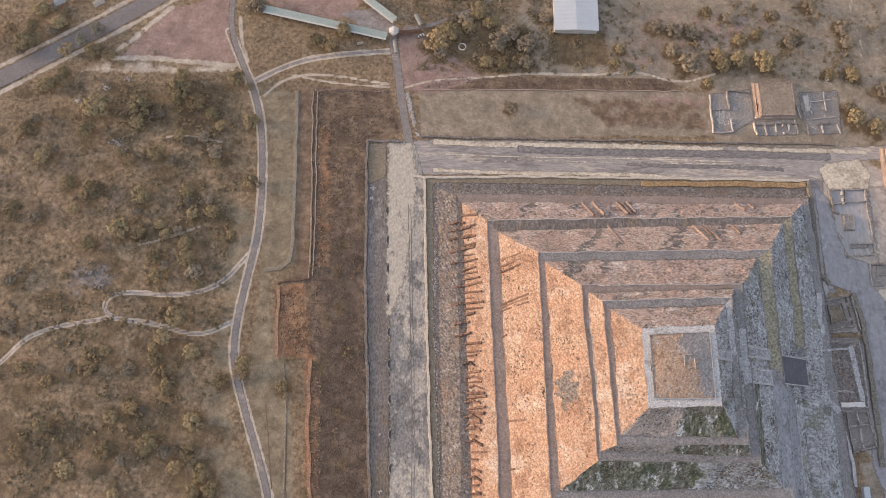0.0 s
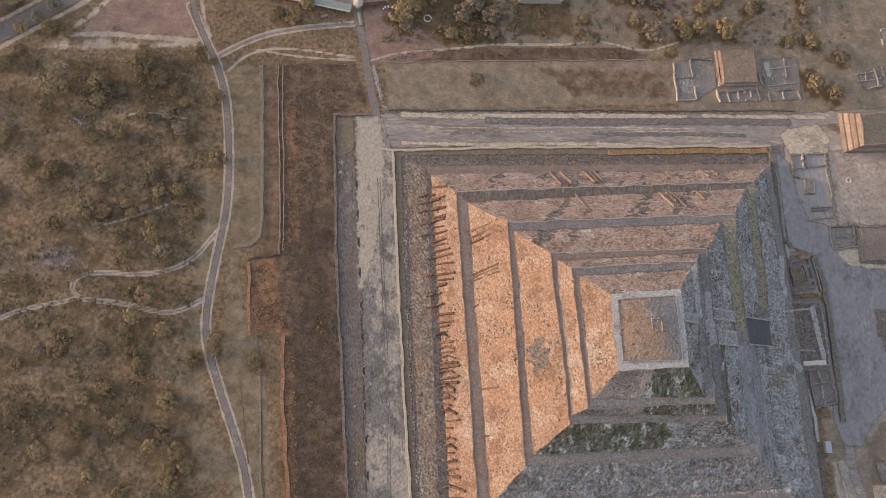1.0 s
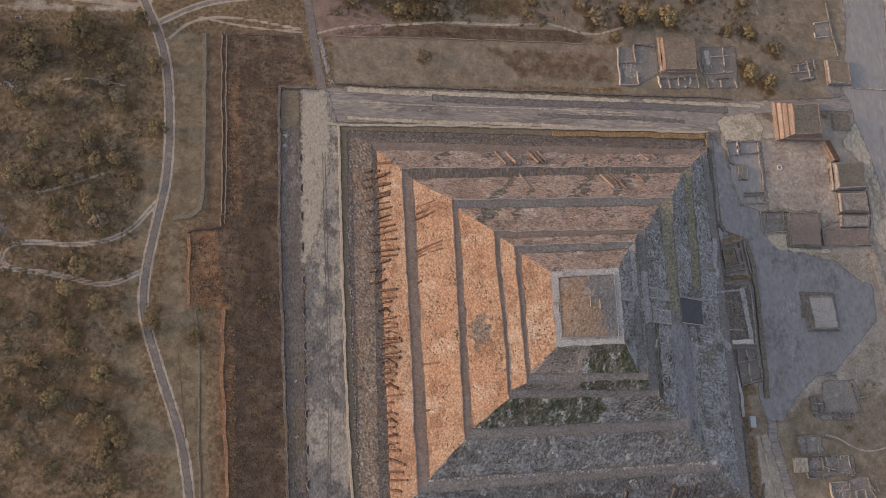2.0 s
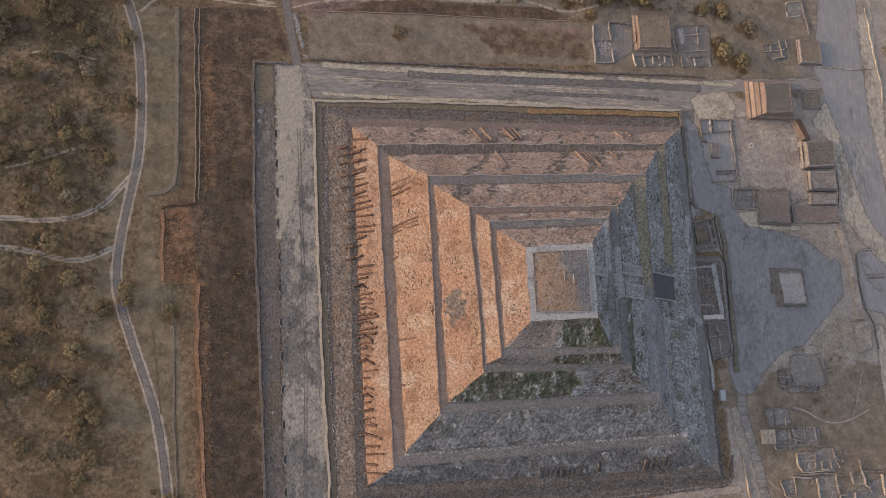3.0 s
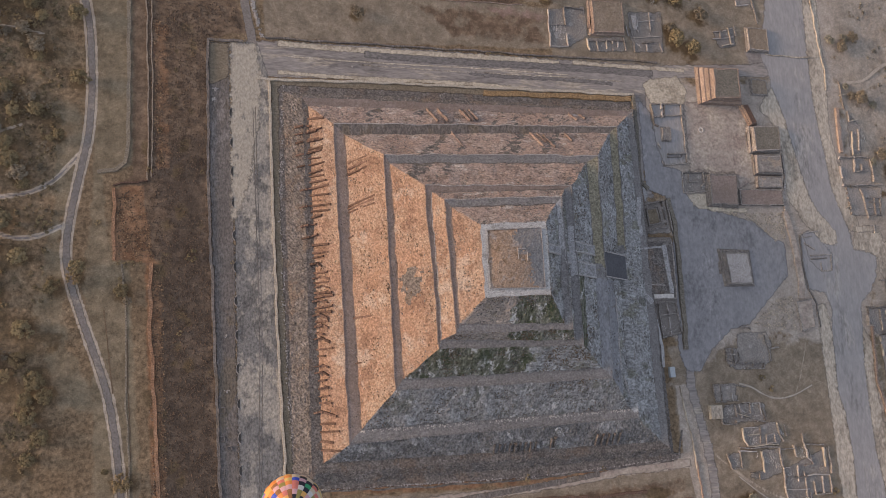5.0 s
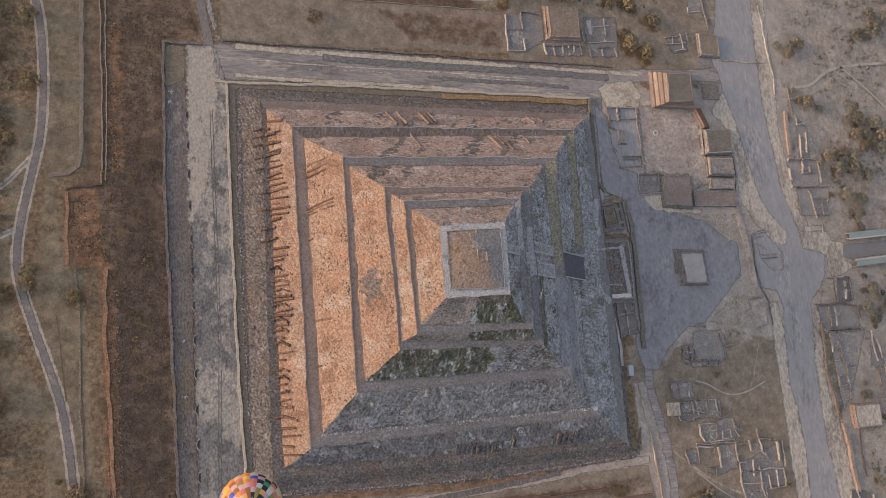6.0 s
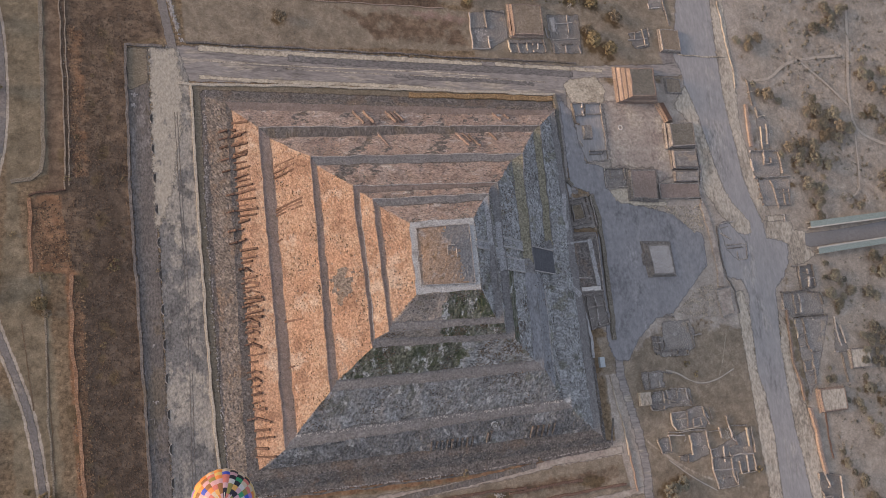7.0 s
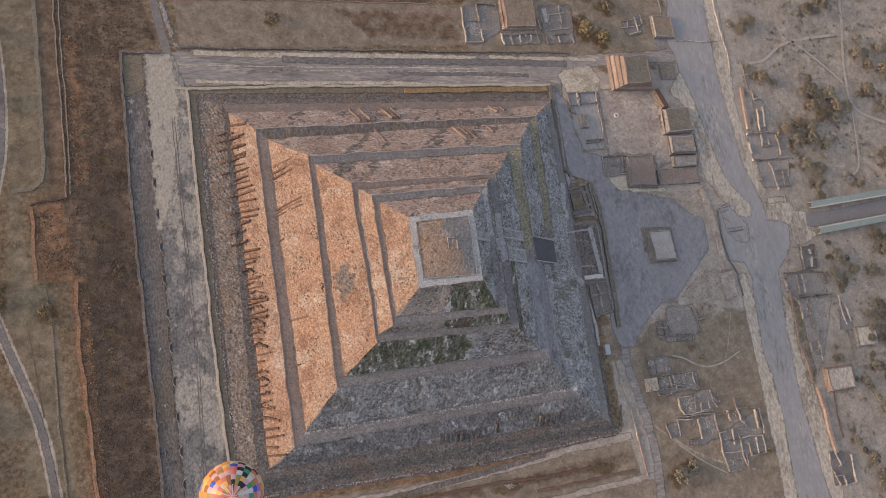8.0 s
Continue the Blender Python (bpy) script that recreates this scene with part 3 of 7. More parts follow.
def in_poly(px, py, points, soft):
    inside, best = np.zeros(px.shape, bool), np.full(px.shape, 1e9)
    for (ax, ay), (bx, by) in zip(points, points[1:] + points[:1]):
        cross = ((ay > py) != (by > py)) & (px < (bx - ax) * (py - ay) / (by - ay + 1e-9) + ax)
        inside ^= cross
        dx, dy = bx - ax, by - ay
        k = np.clip(((px - ax) * dx + (py - ay) * dy) / (dx * dx + dy * dy + 1e-9), 0, 1)
        best = np.minimum(best, np.hypot(px - ax - k * dx, py - ay - k * dy))
    return np.clip(0.5 + np.where(inside, best, -best) / (2 * soft), 0, 1)


def build_ground():
    far = np.array([40, 90, 180, 400, 900, 1900, 4000.0])
    xs = np.concatenate([-420 - far[::-1], np.arange(-420, 450.1, 1.0), 450 + far])
    ys = np.concatenate([-210 - far[::-1], np.arange(-210, 265.1, 1.0), 265 + far])
    gx, gy = np.meshgrid(xs, ys)
    px, py = gx.ravel(), gy.ravel()
    rng = np.random.default_rng(3)
    nx, ny = len(xs), len(ys)
    # gentle relief in the open fields, none under the paving
    wild = np.maximum(in_poly(px, py, [(-420, -210), (-236, -210), (-226, -20), (-236, 60), (-228, 130), (-245, 180), (-420, 170)], 8),
                      in_poly(px, py, [(290, 40), (450, 40), (450, 265), (290, 265)], 8))
    pz = wild * (0.5 * np.sin(px / 11 + np.sin(py / 17)) * np.sin(py / 13 + px / 29) + 0.10 * rng.standard_normal(px.shape)) - 0.02 - 0.5 * wild
    verts = np.stack([px, py, pz], 1)
    i = (np.arange(ny - 1)[:, None] * nx + np.arange(nx - 1)[None]).ravel()
    quads = np.stack([i, i + 1, i + nx + 1, i + nx], 1)
    me = bpy.data.meshes.new("ground")
    me.vertices.add(len(verts)), me.vertices.foreach_set("co", verts.ravel())
    me.loops.add(quads.size), me.loops.foreach_set("vertex_index", quads.ravel())
    me.polygons.add(len(quads)), me.polygons.foreach_set("loop_start", np.arange(0, quads.size, 4))
    me.update(calc_edges=True)
    masks = {k: np.zeros(px.shape) for k in ("straw", "plain", "dry", "brush", "umber", "rust", "soil", "scrub", "gravel", "rock", "dust", "track")}

    def add(name, v, strength=1.0):
        masks[name] = np.maximum(masks[name], v * strength)
    # pale wheel tracks over the fields
    for pts, w in (([(-232, 176), (-205, 192), (-177, 198), (-145, 201)], 2.0), ([(-222, 168), (-211, 180), (-190, 185), (-145, 178)], .6), ([(-205, 183), (-180, 178), (-145, 176)], .4),
                   ([(-224, 68), (-238, 50), (-260, 43), (-292, 46), (-303, 41), (-300, 30), (-274, 28), (-248, 20), (-230, 29)], 1.3),
                   ([(-355, 5), (-339, 23), (-301, 30)], 1.2), ([(-420, -30), (-380, -20), (-355, 5)], 1.0), 
                   ([(-136, 176), (-117, 182), (-85, 184), (-57, 188), (-18, 187), (11, 191), (36, 182), (60, 190)], .5),
                   ([(-245, 138), (-265, 142), (-280, 140)], .3), ([(-253, 85), (-270, 78), (-288, 73)], .5),
                   ([(207, -78), (213, -66), (220, -43)], 0.2), ([(150, -116), (161, -126), (176, -139), (193, -149)], .4),
                   ([(145, -112), (152, -118), (175, -135), (200, -146), (215, -150)], .6), ([(150, 190), (158, 210), (152, 240), (160, 265)], .8)):
        d = near_line(px, py, pts)
        v = np.clip(1.2 - np.abs(d - w * .75) / (.6 + w * .25), 0, 1)
        add("track", v, .72 if pts[0][0] < 100 else .5)
        if w > 1 and pts[0][0] < 0:
            add("gravel", np.clip(1.1 - d / (w * 1.3), 0, 1), .8)
    # the parking ground and its pale edges
    for yard in ([(-313, 191), (-285, 226), (-243, 240), (-247, 211), (-241, 191)], [(-222, 250), (-150, 250), (-164, 236), (-171, 227), (-182, 222), (-207, 226), (-226, 234)]):
        add("soil", in_poly(px, py, yard, 3), .95)
    add("track", np.clip(1.2 - near_line(px, py, [(-316, 192), (-300, 193), (-270, 190.5), (-241, 189)]) / 3.2, 0, 1), .62)
    add("track", np.clip(1.2 - near_line(px, py, [(-318, 194), (-304, 206), (-284, 228)]) / 3.6, 0, 1), .55)
    add("track", np.clip(1.2 - near_line(px, py, [(-240, 222), (-238, 205), (-233, 192)]) / 2.4, 0, 1), .55)
    add("track", in_poly(px, py, [(-340, 181), (-323, 193), (-318, 195), (-314, 187), (-301, 192), (-272, 188), (-240, 190), (-238, 184), (-271, 181), (-302, 181)], 3), .5)
    add("track", np.clip(1.2 - np.abs(near_line(px, py, [(-470, 120), (-382, 176), (-351, 196), (-319, 217), (-296, 233), (-250, 268)]) - 8) / 2.6, 0, 1), .6)
    add("gravel", np.clip(1.1 - near_line(px, py, [(-136, 217), (-122, 219), (-106, 226), (-88, 234), (-70, 250)]) / 2.2, 0, 1), .8)
    add("rust", np.clip(1.1 - near_line(px, py, [(-184, 6), (-181, -65), (-176, -150)]) / 6, 0, 1), .85)
    add("rust", np.clip(1.1 - near_line(px, py, [(-186, 150), (-183, 110), (-180, 70)]) / 7, 0, 1), .38)
    for _ in range(40):
        cx, cy = rng.uniform(-190, -152), rng.uniform(-140, 165)
        add("scrub", np.clip(1 - np.hypot(px - cx, (py - cy) / 1.5) / rng.uniform(4, 10), 0, 1), rng.uniform(.4, .7))
    add("soil", in_poly(px, py, [(-420, 160), (-330, 165), (-250, 120), (-300, 60), (-420, 60)], 30), .32)
    add("straw", in_poly(px, py, [(-60, 190), (170, 190), (170, 262), (-60, 262)], 10), .55)
    add("soil", in_poly(px, py, [(-20, 190), (60, 176), (70, 200), (150, 240), (10, 240)], 14), .42)
    lane = [(-246, 212), (-236, 189), (-226, 168), (-220, 139), (-218, 86), (-223, 58), (-228, 26), (-228, 7), (-220, -18), (-209, -48), (-203, -66), (-196, -110), (-190, -200)]
    add("track", np.clip(1.2 - np.abs(near_line(px, py, lane) - 2.4) / 1.1, 0, 1), 0.8)
    # mounds of bare soil and worn ground
    # haze over the +x side painted in as paler dust and dry soil
    add("dust", in_poly(px, py, [(112, -70), (140, -60), (122, -46), (126, 0), (122, 60), (112, 118), (150, 136), (212, 140), (215, 215), (280, 230), (276, 30), (284, -50), (240, -45), (160, -50)], 14), 0.66)
    add("dry", in_poly(px, py, [(270, 240), (450, 262), (450, -215), (262, -215), (284, -55), (272, 30)], 8), 1.0)
    add("plain", in_poly(px, py, [(120, -46), (250, -40), (260, -215), (126, -215), (124, -100)], 6), 1.0)
    add("dust", in_poly(px, py, [(205, -20), (214, -30), (236, -30), (240, -50), (200, -40), (168, -36)], 4), .7)
    add("dust", in_poly(px, py, [(236, -60), (284, -60), (284, -215), (250, -215)], 14), 0.5)
    add("straw", in_poly(px, py, [(-224, 172), (-200, 172), (-195, 64), (-212, 58), (-208, 20), (-196, 7), (-190, -80), (-180, -210), (-206, -210), (-212, -40), (-220, 0), (-216, 30), (-216, 80)], 4), 0.95)
    add("soil", in_poly(px, py, [(-40, 178), (60, 178), (58, 163), (20, 166)], 7), .5)
    add("plain", in_poly(px, py, [(-127, 175), (37, 178), (54, 176), (56, 148), (-125, 143)], 3), .9)
    add("plain", in_poly(px, py, [(-62, 190), (60, 180), (140, 190), (136, 144), (224, 144), (226, 265), (-62, 265)], 8), 1.0)
    add("plain", in_poly(px, py, [(56, 134), (262, 134), (262, 200), (230, 200), (56, 190)], 4), 1.0)
    add("umber", in_poly(px, py, [(-183, 70), (-159, 80), (-157, 50), (-151, -65), (-142, -210), (-178, -210), (-180, -65), (-180, 8)], 14), .85)
    add("straw", in_poly(px, py, [(-127, 175), (37, 178), (54, 176), (56, 148), (-125, 143)], 2), 0.66)
    add("straw", in_poly(px, py, [(-240, 100), (-224, 100), (-218, 60), (-230, 30), (-226, -30), (-206, -70), (-228, -70), (-244, -20), (-236, 40)], 5), 0.7)
    add("straw", in_poly(px, py, [(118, 129), (130, 133), (152, 133), (148, 70), (158, 69), (197, 68), (196, 112), (153, 114), (152, 118), (122, 117)], 2), 1.0)
    add("straw", in_poly(px, py, [(215, -20), (300, -20), (300, -210), (240, -210), (236, -60)], 4), 0.55)
    add("brush", in_poly(px, py, [(-199.5, 176), (-145, 174), (-136, 146), (-158, 141), (-156, 53), (-150, -65), (-142, -210), (-176, -210), (-183, -65), (-186, 8), (-203, 11), (-206, 46), (-196, 58)], 3.5), .95)
    add("brush", in_poly(px, py, [(-110, 184), (30, 186), (38, 177), (-125, 175)], 1.6), 0.9)
    add("brush", in_poly(px, py, [(-40, 174), (50, 174), (54, 150), (-10, 150)], 6), 0.55)
    add("rust", in_poly(px, py, [(-205, 44), (-190, 44), (-183, 8), (-178, -60), (-184, -60), (-188, 8), (-203, 12)], 3.0), 0.85)
    add("rust", in_poly(px, py, [(-206, 50), (-190, 52), (-190, 10), (-204, 10)], 3), .95)
    add("rust", in_poly(px, py, [(-190, 150), (-178, 150), (-174, 60), (-186, 60)], 4.0), 0.5)
    add("rust", in_poly(px, py, [(-90, -113), (60, -116), (118, -113), (118, -120), (30, -123), (-90, -121)], 1.2), 0.5)
    add("plain", in_poly(px, py, [(-90, -122), (30, -124), (100, -120), (128, -118), (128, -210), (-90, -210)], 3), 1.0)
    add("brush", in_poly(px, py, [(-90, -126), (30, -128), (100, -124), (126, -122), (126, -136), (-90, -140)], 4), .5)
    add("dust", in_poly(px, py, [(123, -70), (136, -70), (142, -119), (143, -142), (131, -142), (127, -119), (70, -121), (124, -110)], 2.5), 1.0)
    for _ in range(30):
        cx, cy = rng.uniform(-90, 126), rng.uniform(-200, -128)
        add("scrub", np.clip(1.2 - np.hypot((px - cx) / 3, py - cy) / rng.uniform(3, 8), 0, 1), rng.uniform(.5, .8))
    add("soil", in_poly(px, py, [(-140, 215), (-120, 210), (-104, 196), (-88, 184), (-120, 172), (-138, 176)], 3), 1.0)
    add("scrub", in_poly(px, py, [(-300, 175), (-240, 182), (-243, 160), (-262, 140), (-300, 150)], 8), 0.62)
    add("scrub", in_poly(px, py, [(-130, 222), (-55, 222), (-48, 186), (-95, 190), (-120, 205)], 6), 0.6)
    add("scrub", in_poly(px, py, [(-48, 218), (-8, 218), (-6, 192), (-44, 192)], 5), 0.75)
    add("scrub", in_poly(px, py, [(-420, -30), (-250, -20), (-240, -55), (-420, -60)], 12), 0.5)
    for _ in range(150):
        cx, cy = rng.uniform(-410, -232), rng.uniform(-120, 180)
        add("scrub", np.clip(1 - np.hypot((px - cx) / rng.uniform(1, 2.2), py - cy) / rng.uniform(5, 12), 0, 1), rng.uniform(0.45, 0.9))
    for _ in range(50):
        cx, cy = rng.uniform(-370, -236), rng.uniform(-100, 22)
        add("scrub", np.clip(1 - np.hypot((px - cx) / rng.uniform(1, 2.2), py - cy) / rng.uniform(5, 13), 0, 1), rng.uniform(.6, .95))
    for _ in range(45):
        cx, cy = rng.uniform(285, 445), rng.uniform(-180, 220)
        add("scrub", np.clip(1 - np.hypot((px - cx) / rng.uniform(1, 2), py - cy) / rng.uniform(5, 12), 0, 1), rng.uniform(0.35, 0.65))
    for x, y, r in WEST_A + WEST_B + WEST_C + NORTH_A + NORTH_B + EAST + AMBER_EAST:      # low growth round the trees, their shade painted in with it
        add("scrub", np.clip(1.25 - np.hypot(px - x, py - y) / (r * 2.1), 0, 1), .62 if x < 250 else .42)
    add("rock", in_poly(px, py, [(-322, 66), (-298, 66), (-296, 48), (-306, 40), (-325, 38), (-330, 52)], 9), 0.5)
    add("gravel", in_poly(px, py, [(-180, 228), (-150, 232), (-140, 214), (-160, 214)], 3), 0.8)
    add("gravel", in_poly(px, py, [(198, 175), (262, 172), (262, 140), (198, 140)], 4), 0.6)
    for name, v in masks.items():
        me.attributes.new(name, "FLOAT", "POINT").data.foreach_set("value", v.astype(np.float32))
    me.materials.append(FIELD)
    tagged(new("ground", me), "dry grass and bare soil plain with pale wheel tracks", "ground", kind="structure")


build_ground()

# ---- roads, paving and channels ----
sheet("asphalt_road", band([(-470, 120), (-382, 176), (-351, 196), (-319, 217), (-296, 233), (-250, 268)], 11), 0.06, ASPHALT, "worn grey asphalt road across the dry plain", 0.4, category="road", fray=.9)
sheet("service_road", band([(-244, 262), (-246, 235), (-245, 212), (-236, 189), (-226, 168), (-220, 139), (-218, 86), (-223, 58), (-228, 26), (-228, 7), (-220, -18), (-209, -48), (-203, -66), (-196, -110), (-190, -200)], 3.4), 0.05, LANE, "narrow grey lane with pale worn edges", 0.5, category="road", fray=.7)
sheet("gate_road", band([(-143, 214), (-144, 207), (-141, 193), (-138, 170), (-132, 138)], 5.0), 0.075, LANE, "narrow grey lane leading from the gate", 0.4, category="road", fray=.7)
sheet("ring_road", [(-137, 141), (-72, 142), (50, 141), (131, 141), (200, 146), (222, 150), (214, 138), (150, 134), (120, 129), (119, 112), (113, 60), (121, 50), (116, 50), (109, 62), (109, 119), (48, 119.5), (-38, 121), (-123, 119)], 0.05, RING_ROAD, "broad grey gravel road beside the pyramid", 0.4, category="road")
for lift, (y0, w, a, b, cover) in enumerate(((139.3, 3.4, -118, 60, CREAM), (139.0, 2.6, 70, 150, CREAM), (135.6, 4.2, -66, 126, DARK_LANE), (131.6, 1.0, -112, 66, VERGE), (129.0, 0.6, -70, 105, VERGE), (127.2, 2.0, 0, 96, DARK_LANE), (121.2, 2.2, -118, 26, CREAM))):
    sheet("verge_strip", band([(a, y0 + .8), (a * .7 + b * .3, y0 - .3), (a * .3 + b * .7, y0 + .4), (b, y0 - .8)], w), 0.085 + .006 * lift, cover, "dusty strip worn along the gravel road", 1.1, category="verge", fray=1.2 if w > 1.5 else .7)
sheet("paved_walk", [(-145, 139), (-131, 139), (-127.5, 118), (-129, 90), (-133, 62), (-138, 40), (-143, 30), (-144, 87)], 0.13, WALKWAY, "pale paved walk with dark water stains", 0.5, category="walkway", fray=4.5)
sheet("worn_walk", [(-145, 138), (-129, 138), (-123, 117.5), (-121.7, 82), (-120.6, 33), (-117.2, -43), (-113, -135), (-130, -150), (-137, -120), (-139, -65), (-141, 20)], 0.09, WORN_WALK, "grey worn stretch of the paved walk", 0.5, category="walkway", fray=1.2)
for off in (-.5, .9):
    sheet("drain_line", band([(-131.5 + off, 100), (-129.5 + off, 40), (-128 + off, 3), (-127 + off, -40), (-127 + off, -71), (-127 + off, -130)], .4), 0.15, DARK_STRIP, "narrow dark drain line along the paved walk", .25, category="drain", fray=0)
wall_run("grass_bank", [(8, 115.4), (60, 116), (108.5, 116.4)], 3.4, .9, GOLD_GRASS, "golden dry grass bank inside the channel", category="bank")
for pts in ([(-198, -9), (-196, -33), (-195, -56), (-192, -96)], [(-208, -17), (-205, -38), (-202, -61)]):
    sheet("groove", band(pts, .7), .03, MOSS, "thin dark groove in the dry grass", .5, category="groove", fray=0)
sheet("grey_strip", [(-157.5, 138.5), (-145.5, 138.5), (-144.5, 87), (-141.5, 20), (-139.5, -65), (-137, -120), (-131, -160), (-147, -160), (-149, -65), (-155, 53)], 0.05, DARK_STRIP, "sunken grey earth strip along the paved walk", 0.4, category="ground strip")
sheet("channel_floor", [(-122, 118), (110, 118.5), (110.5, 60), (106, 60), (107, 110), (-110, 110), (-105, -62), (-103, -118), (-112, -118), (-116.6, -43), (-119.6, 33), (-121.2, 82)], 0.07, CHANNEL, "brown grassy channel floor round the pyramid foot", 0.2, category="channel")
sheet("earth_patch", [(-157, 138), (-146, 138), (-145.6, 118), (-156.4, 112)], 0.09, CHANNEL, "brown earth at the end of the sunken strip", 1.2, category="dust patch")
sheet("rubble_apron", [(-117.5, 114), (108, 114.5), (109, 62), (106, 62), (104, 104), (-104, 104), (-98, -108), (114, -108), (122, -111), (118, -114), (30, -118.5), (-50, -117.5), (-109, -116.5), (-113, -43), (-116.4, 33)], 0.12, RUBBLE, "rough grey rubble apron round the pyramid foot", 0.7, category="rubble")
sheet("bare_court", [(149, 116), (189, 117), (192, 110), (196, 91), (195, 62), (183, 58), (180, 68), (147, 69), (147, 114)], 0.07, COURT_SOIL, "bare pinkish soil court with worn patches", 1.2, category="courtyard", fray=5)
sheet("cream_mound", [(118.4, 127.4), (124, 131), (144, 134), (150, 124), (147, 115), (122.8, 114)], 0.12, CREAM, "pale cream dust patch beside the road", 1.4, category="dust patch", fray=2.5)
sheet("cream_patch", [(143, 52.6), (160, 53.4), (160, 48), (165.6, 43.6), (189, 43.6), (184, 40.7), (162, 41.5), (148.4, 44.6)], 0.125, CREAM, "pale dry grass at the plaza edge", 1.0, category="dust patch")
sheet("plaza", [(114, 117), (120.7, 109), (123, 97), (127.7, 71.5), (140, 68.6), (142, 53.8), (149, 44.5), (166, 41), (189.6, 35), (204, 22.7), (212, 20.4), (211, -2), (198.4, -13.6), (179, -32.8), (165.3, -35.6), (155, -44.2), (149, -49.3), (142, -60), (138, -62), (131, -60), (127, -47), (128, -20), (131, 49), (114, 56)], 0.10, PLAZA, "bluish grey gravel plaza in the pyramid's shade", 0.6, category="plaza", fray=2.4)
sheet("avenue", [(221, 270), (220, 198), (210, 152), (215, 143), (216, 130), (220, 119), (223.6, 106), (226, 93), (229, 80), (232, 65), (235.4, 52.6), (240.4, 42), (246, 36), (235, 30), (225, 26), (223.7, 4), (225.5, -10.5), (239, -13), (242.6, -25.5), (239.2, -41), (239.6, -61), (238.5, -76), (242, -92), (243, -103), (244, -118.5), (243.3, -137), (242.8, -155), (242, -230), (276, -230), (268.3, -170.6), (266.6, -158.6), (265, -136), (262.4, -117), (262, -98), (262, -78), (262.6, -59), (264.7, -35), (265.5, -21), (275, -11.3), (281, -1), (283, 11), (278, 14.4), (265, 16), (263.5, 31), (260.4, 39.4), (254.2, 60.7), (252.5, 82), (250, 104), (248.3, 126), (249, 148), (250, 200), (255, 270)], 0.07, AVENUE, "wide grey gravel avenue between ruins", 1.0, category="avenue", fray=3.0)
for pts in ([(211.6, 125), (216.3, 130), (220, 119), (223.6, 106), (226, 93), (229, 80), (232, 65), (235.4, 52.6), (240.4, 42), (246.5, 36.4), (253, 27), (252.4, 18.7), (241, 21), (229, 34), (223.7, 42.5), (218.7, 53), (218, 67.6), (218.4, 84.5), (216, 98.6), (210.6, 108), (204, 114)],
            [(231, -21), (237.4, -21), (240, -37), (239.6, -61), (238.5, -76), (242, -92), (243, -103), (244, -118.5), (243.3, -137), (242.8, -155), (242, -230), (232, -230), (232.8, -147), (232, -128), (232, -95), (231.2, -56)],
            [(254, 270), (248, 153), (249, 148), (248.3, 126), (250, 104), (252.5, 82), (254, 61), (260.4, 39.4), (264.5, 28.7), (273, 30), (270, 41), (267, 58), (263, 73.5), (260.4, 84.4), (258.6, 104), (260.4, 126), (261, 144), (261, 167), (262, 270)],
            [(264.7, -35), (262.6, -59), (262, -78), (262, -98), (262.4, -117), (265, -136), (266.6, -158.6), (276, -230), (284, -230), (278, -149), (277, -126), (275, -103), (270.6, -98.6), (269.5, -83), (269.3, -63), (270, -47.5)]):
    sheet("verge_strip", pts, 0.11, VERGE, "pale dusty verge of the gravel avenue", 1.4, category="verge", fray=3.0)
for pts, w in (([(278, 137), (294, 139), (308, 151), (323, 156), (345, 159.5), (368, 162)], 2.4), ([(382, 203), (377, 172), (370, 145), (367, 125), (366, 106), (372, 97), (395, 88), (430, 82)], 2.8), ([(323, 156), (343, 141), (356, 129), (365, 120)], 1.9), ([(367, 104), (365, 86), (364, 76), (362, 62), (360, 52), (352, 46), (342, 43)], 1.7), ([(167, -70), (176, -72.5), (184, -78), (194, -81), (206, -79), (213, -76), (220, -73)], 1.1), ([(160, -126), (176, -139), (193, -149)], .9)):
    sheet("foot_track", band(pts, w), .045, TRACK_DUST, "pale trodden track across the dry plain", .4, category="track", fray=.5)
sheet("west_road", [(300, 18.5), (332, 21), (382, 27), (460, 36), (460, 24), (379, 14.6), (330, 11), (304, 8.5), (299, 10)], 0.09, ROAD_GREY, "grey paved road between two long roofs", 0.4, category="road", fray=.7)
sheet("west_forecourt", [(267.7, 28), (289.5, 28), (290, 21.5), (301, 20), (300, 8.3), (306.6, 3), (295, -3), (287, -4.4), (284.6, 0.7), (284, 11), (278, 14.4), (266, 16.5)], 0.08, VERGE, "pale worn forecourt beside the avenue", 0.8, category="forecourt")
sheet("south_lane", band([(-140, -122), (-60, -127), (-23, -126.5), (10, -125.2), (39, -123), (68, -120.5), (86, -117.5), (105, -117.5), (128, -116)], 4.4), 0.06, SOIL, "pale earth lane below the pyramid", 0.7, category="road")
sheet("south_drain", band([(-110, -129), (-60, -129.5), (-23, -128.2), (-1, -126), (21, -124), (44, -121.6), (68, -118.8)], 3.0), 0.09, DARK_STRIP, "dark gravel drain beside the pale lane", 0.6, category="drain", fray=.7)
for pts in ([(-60, -134), (-11, -131.5), (34, -130), (60, -131)], [(49, -133), (76, -131.5), (98, -131)], [(59, -139), (90, -138), (127, -137)]):
    wall_run("earth_bank", pts, 1.6, 0.8, RIB, "low reddish earth bank below the pyramid", category="bank")
sheet("east_lane", band([(134, -55), (133, -70), (136, -84), (143, -119), (143, -148), (135, -200)], 5.5), 0.085, RING_ROAD, "grey lane with pale wheel marks", 0.5, category="road")
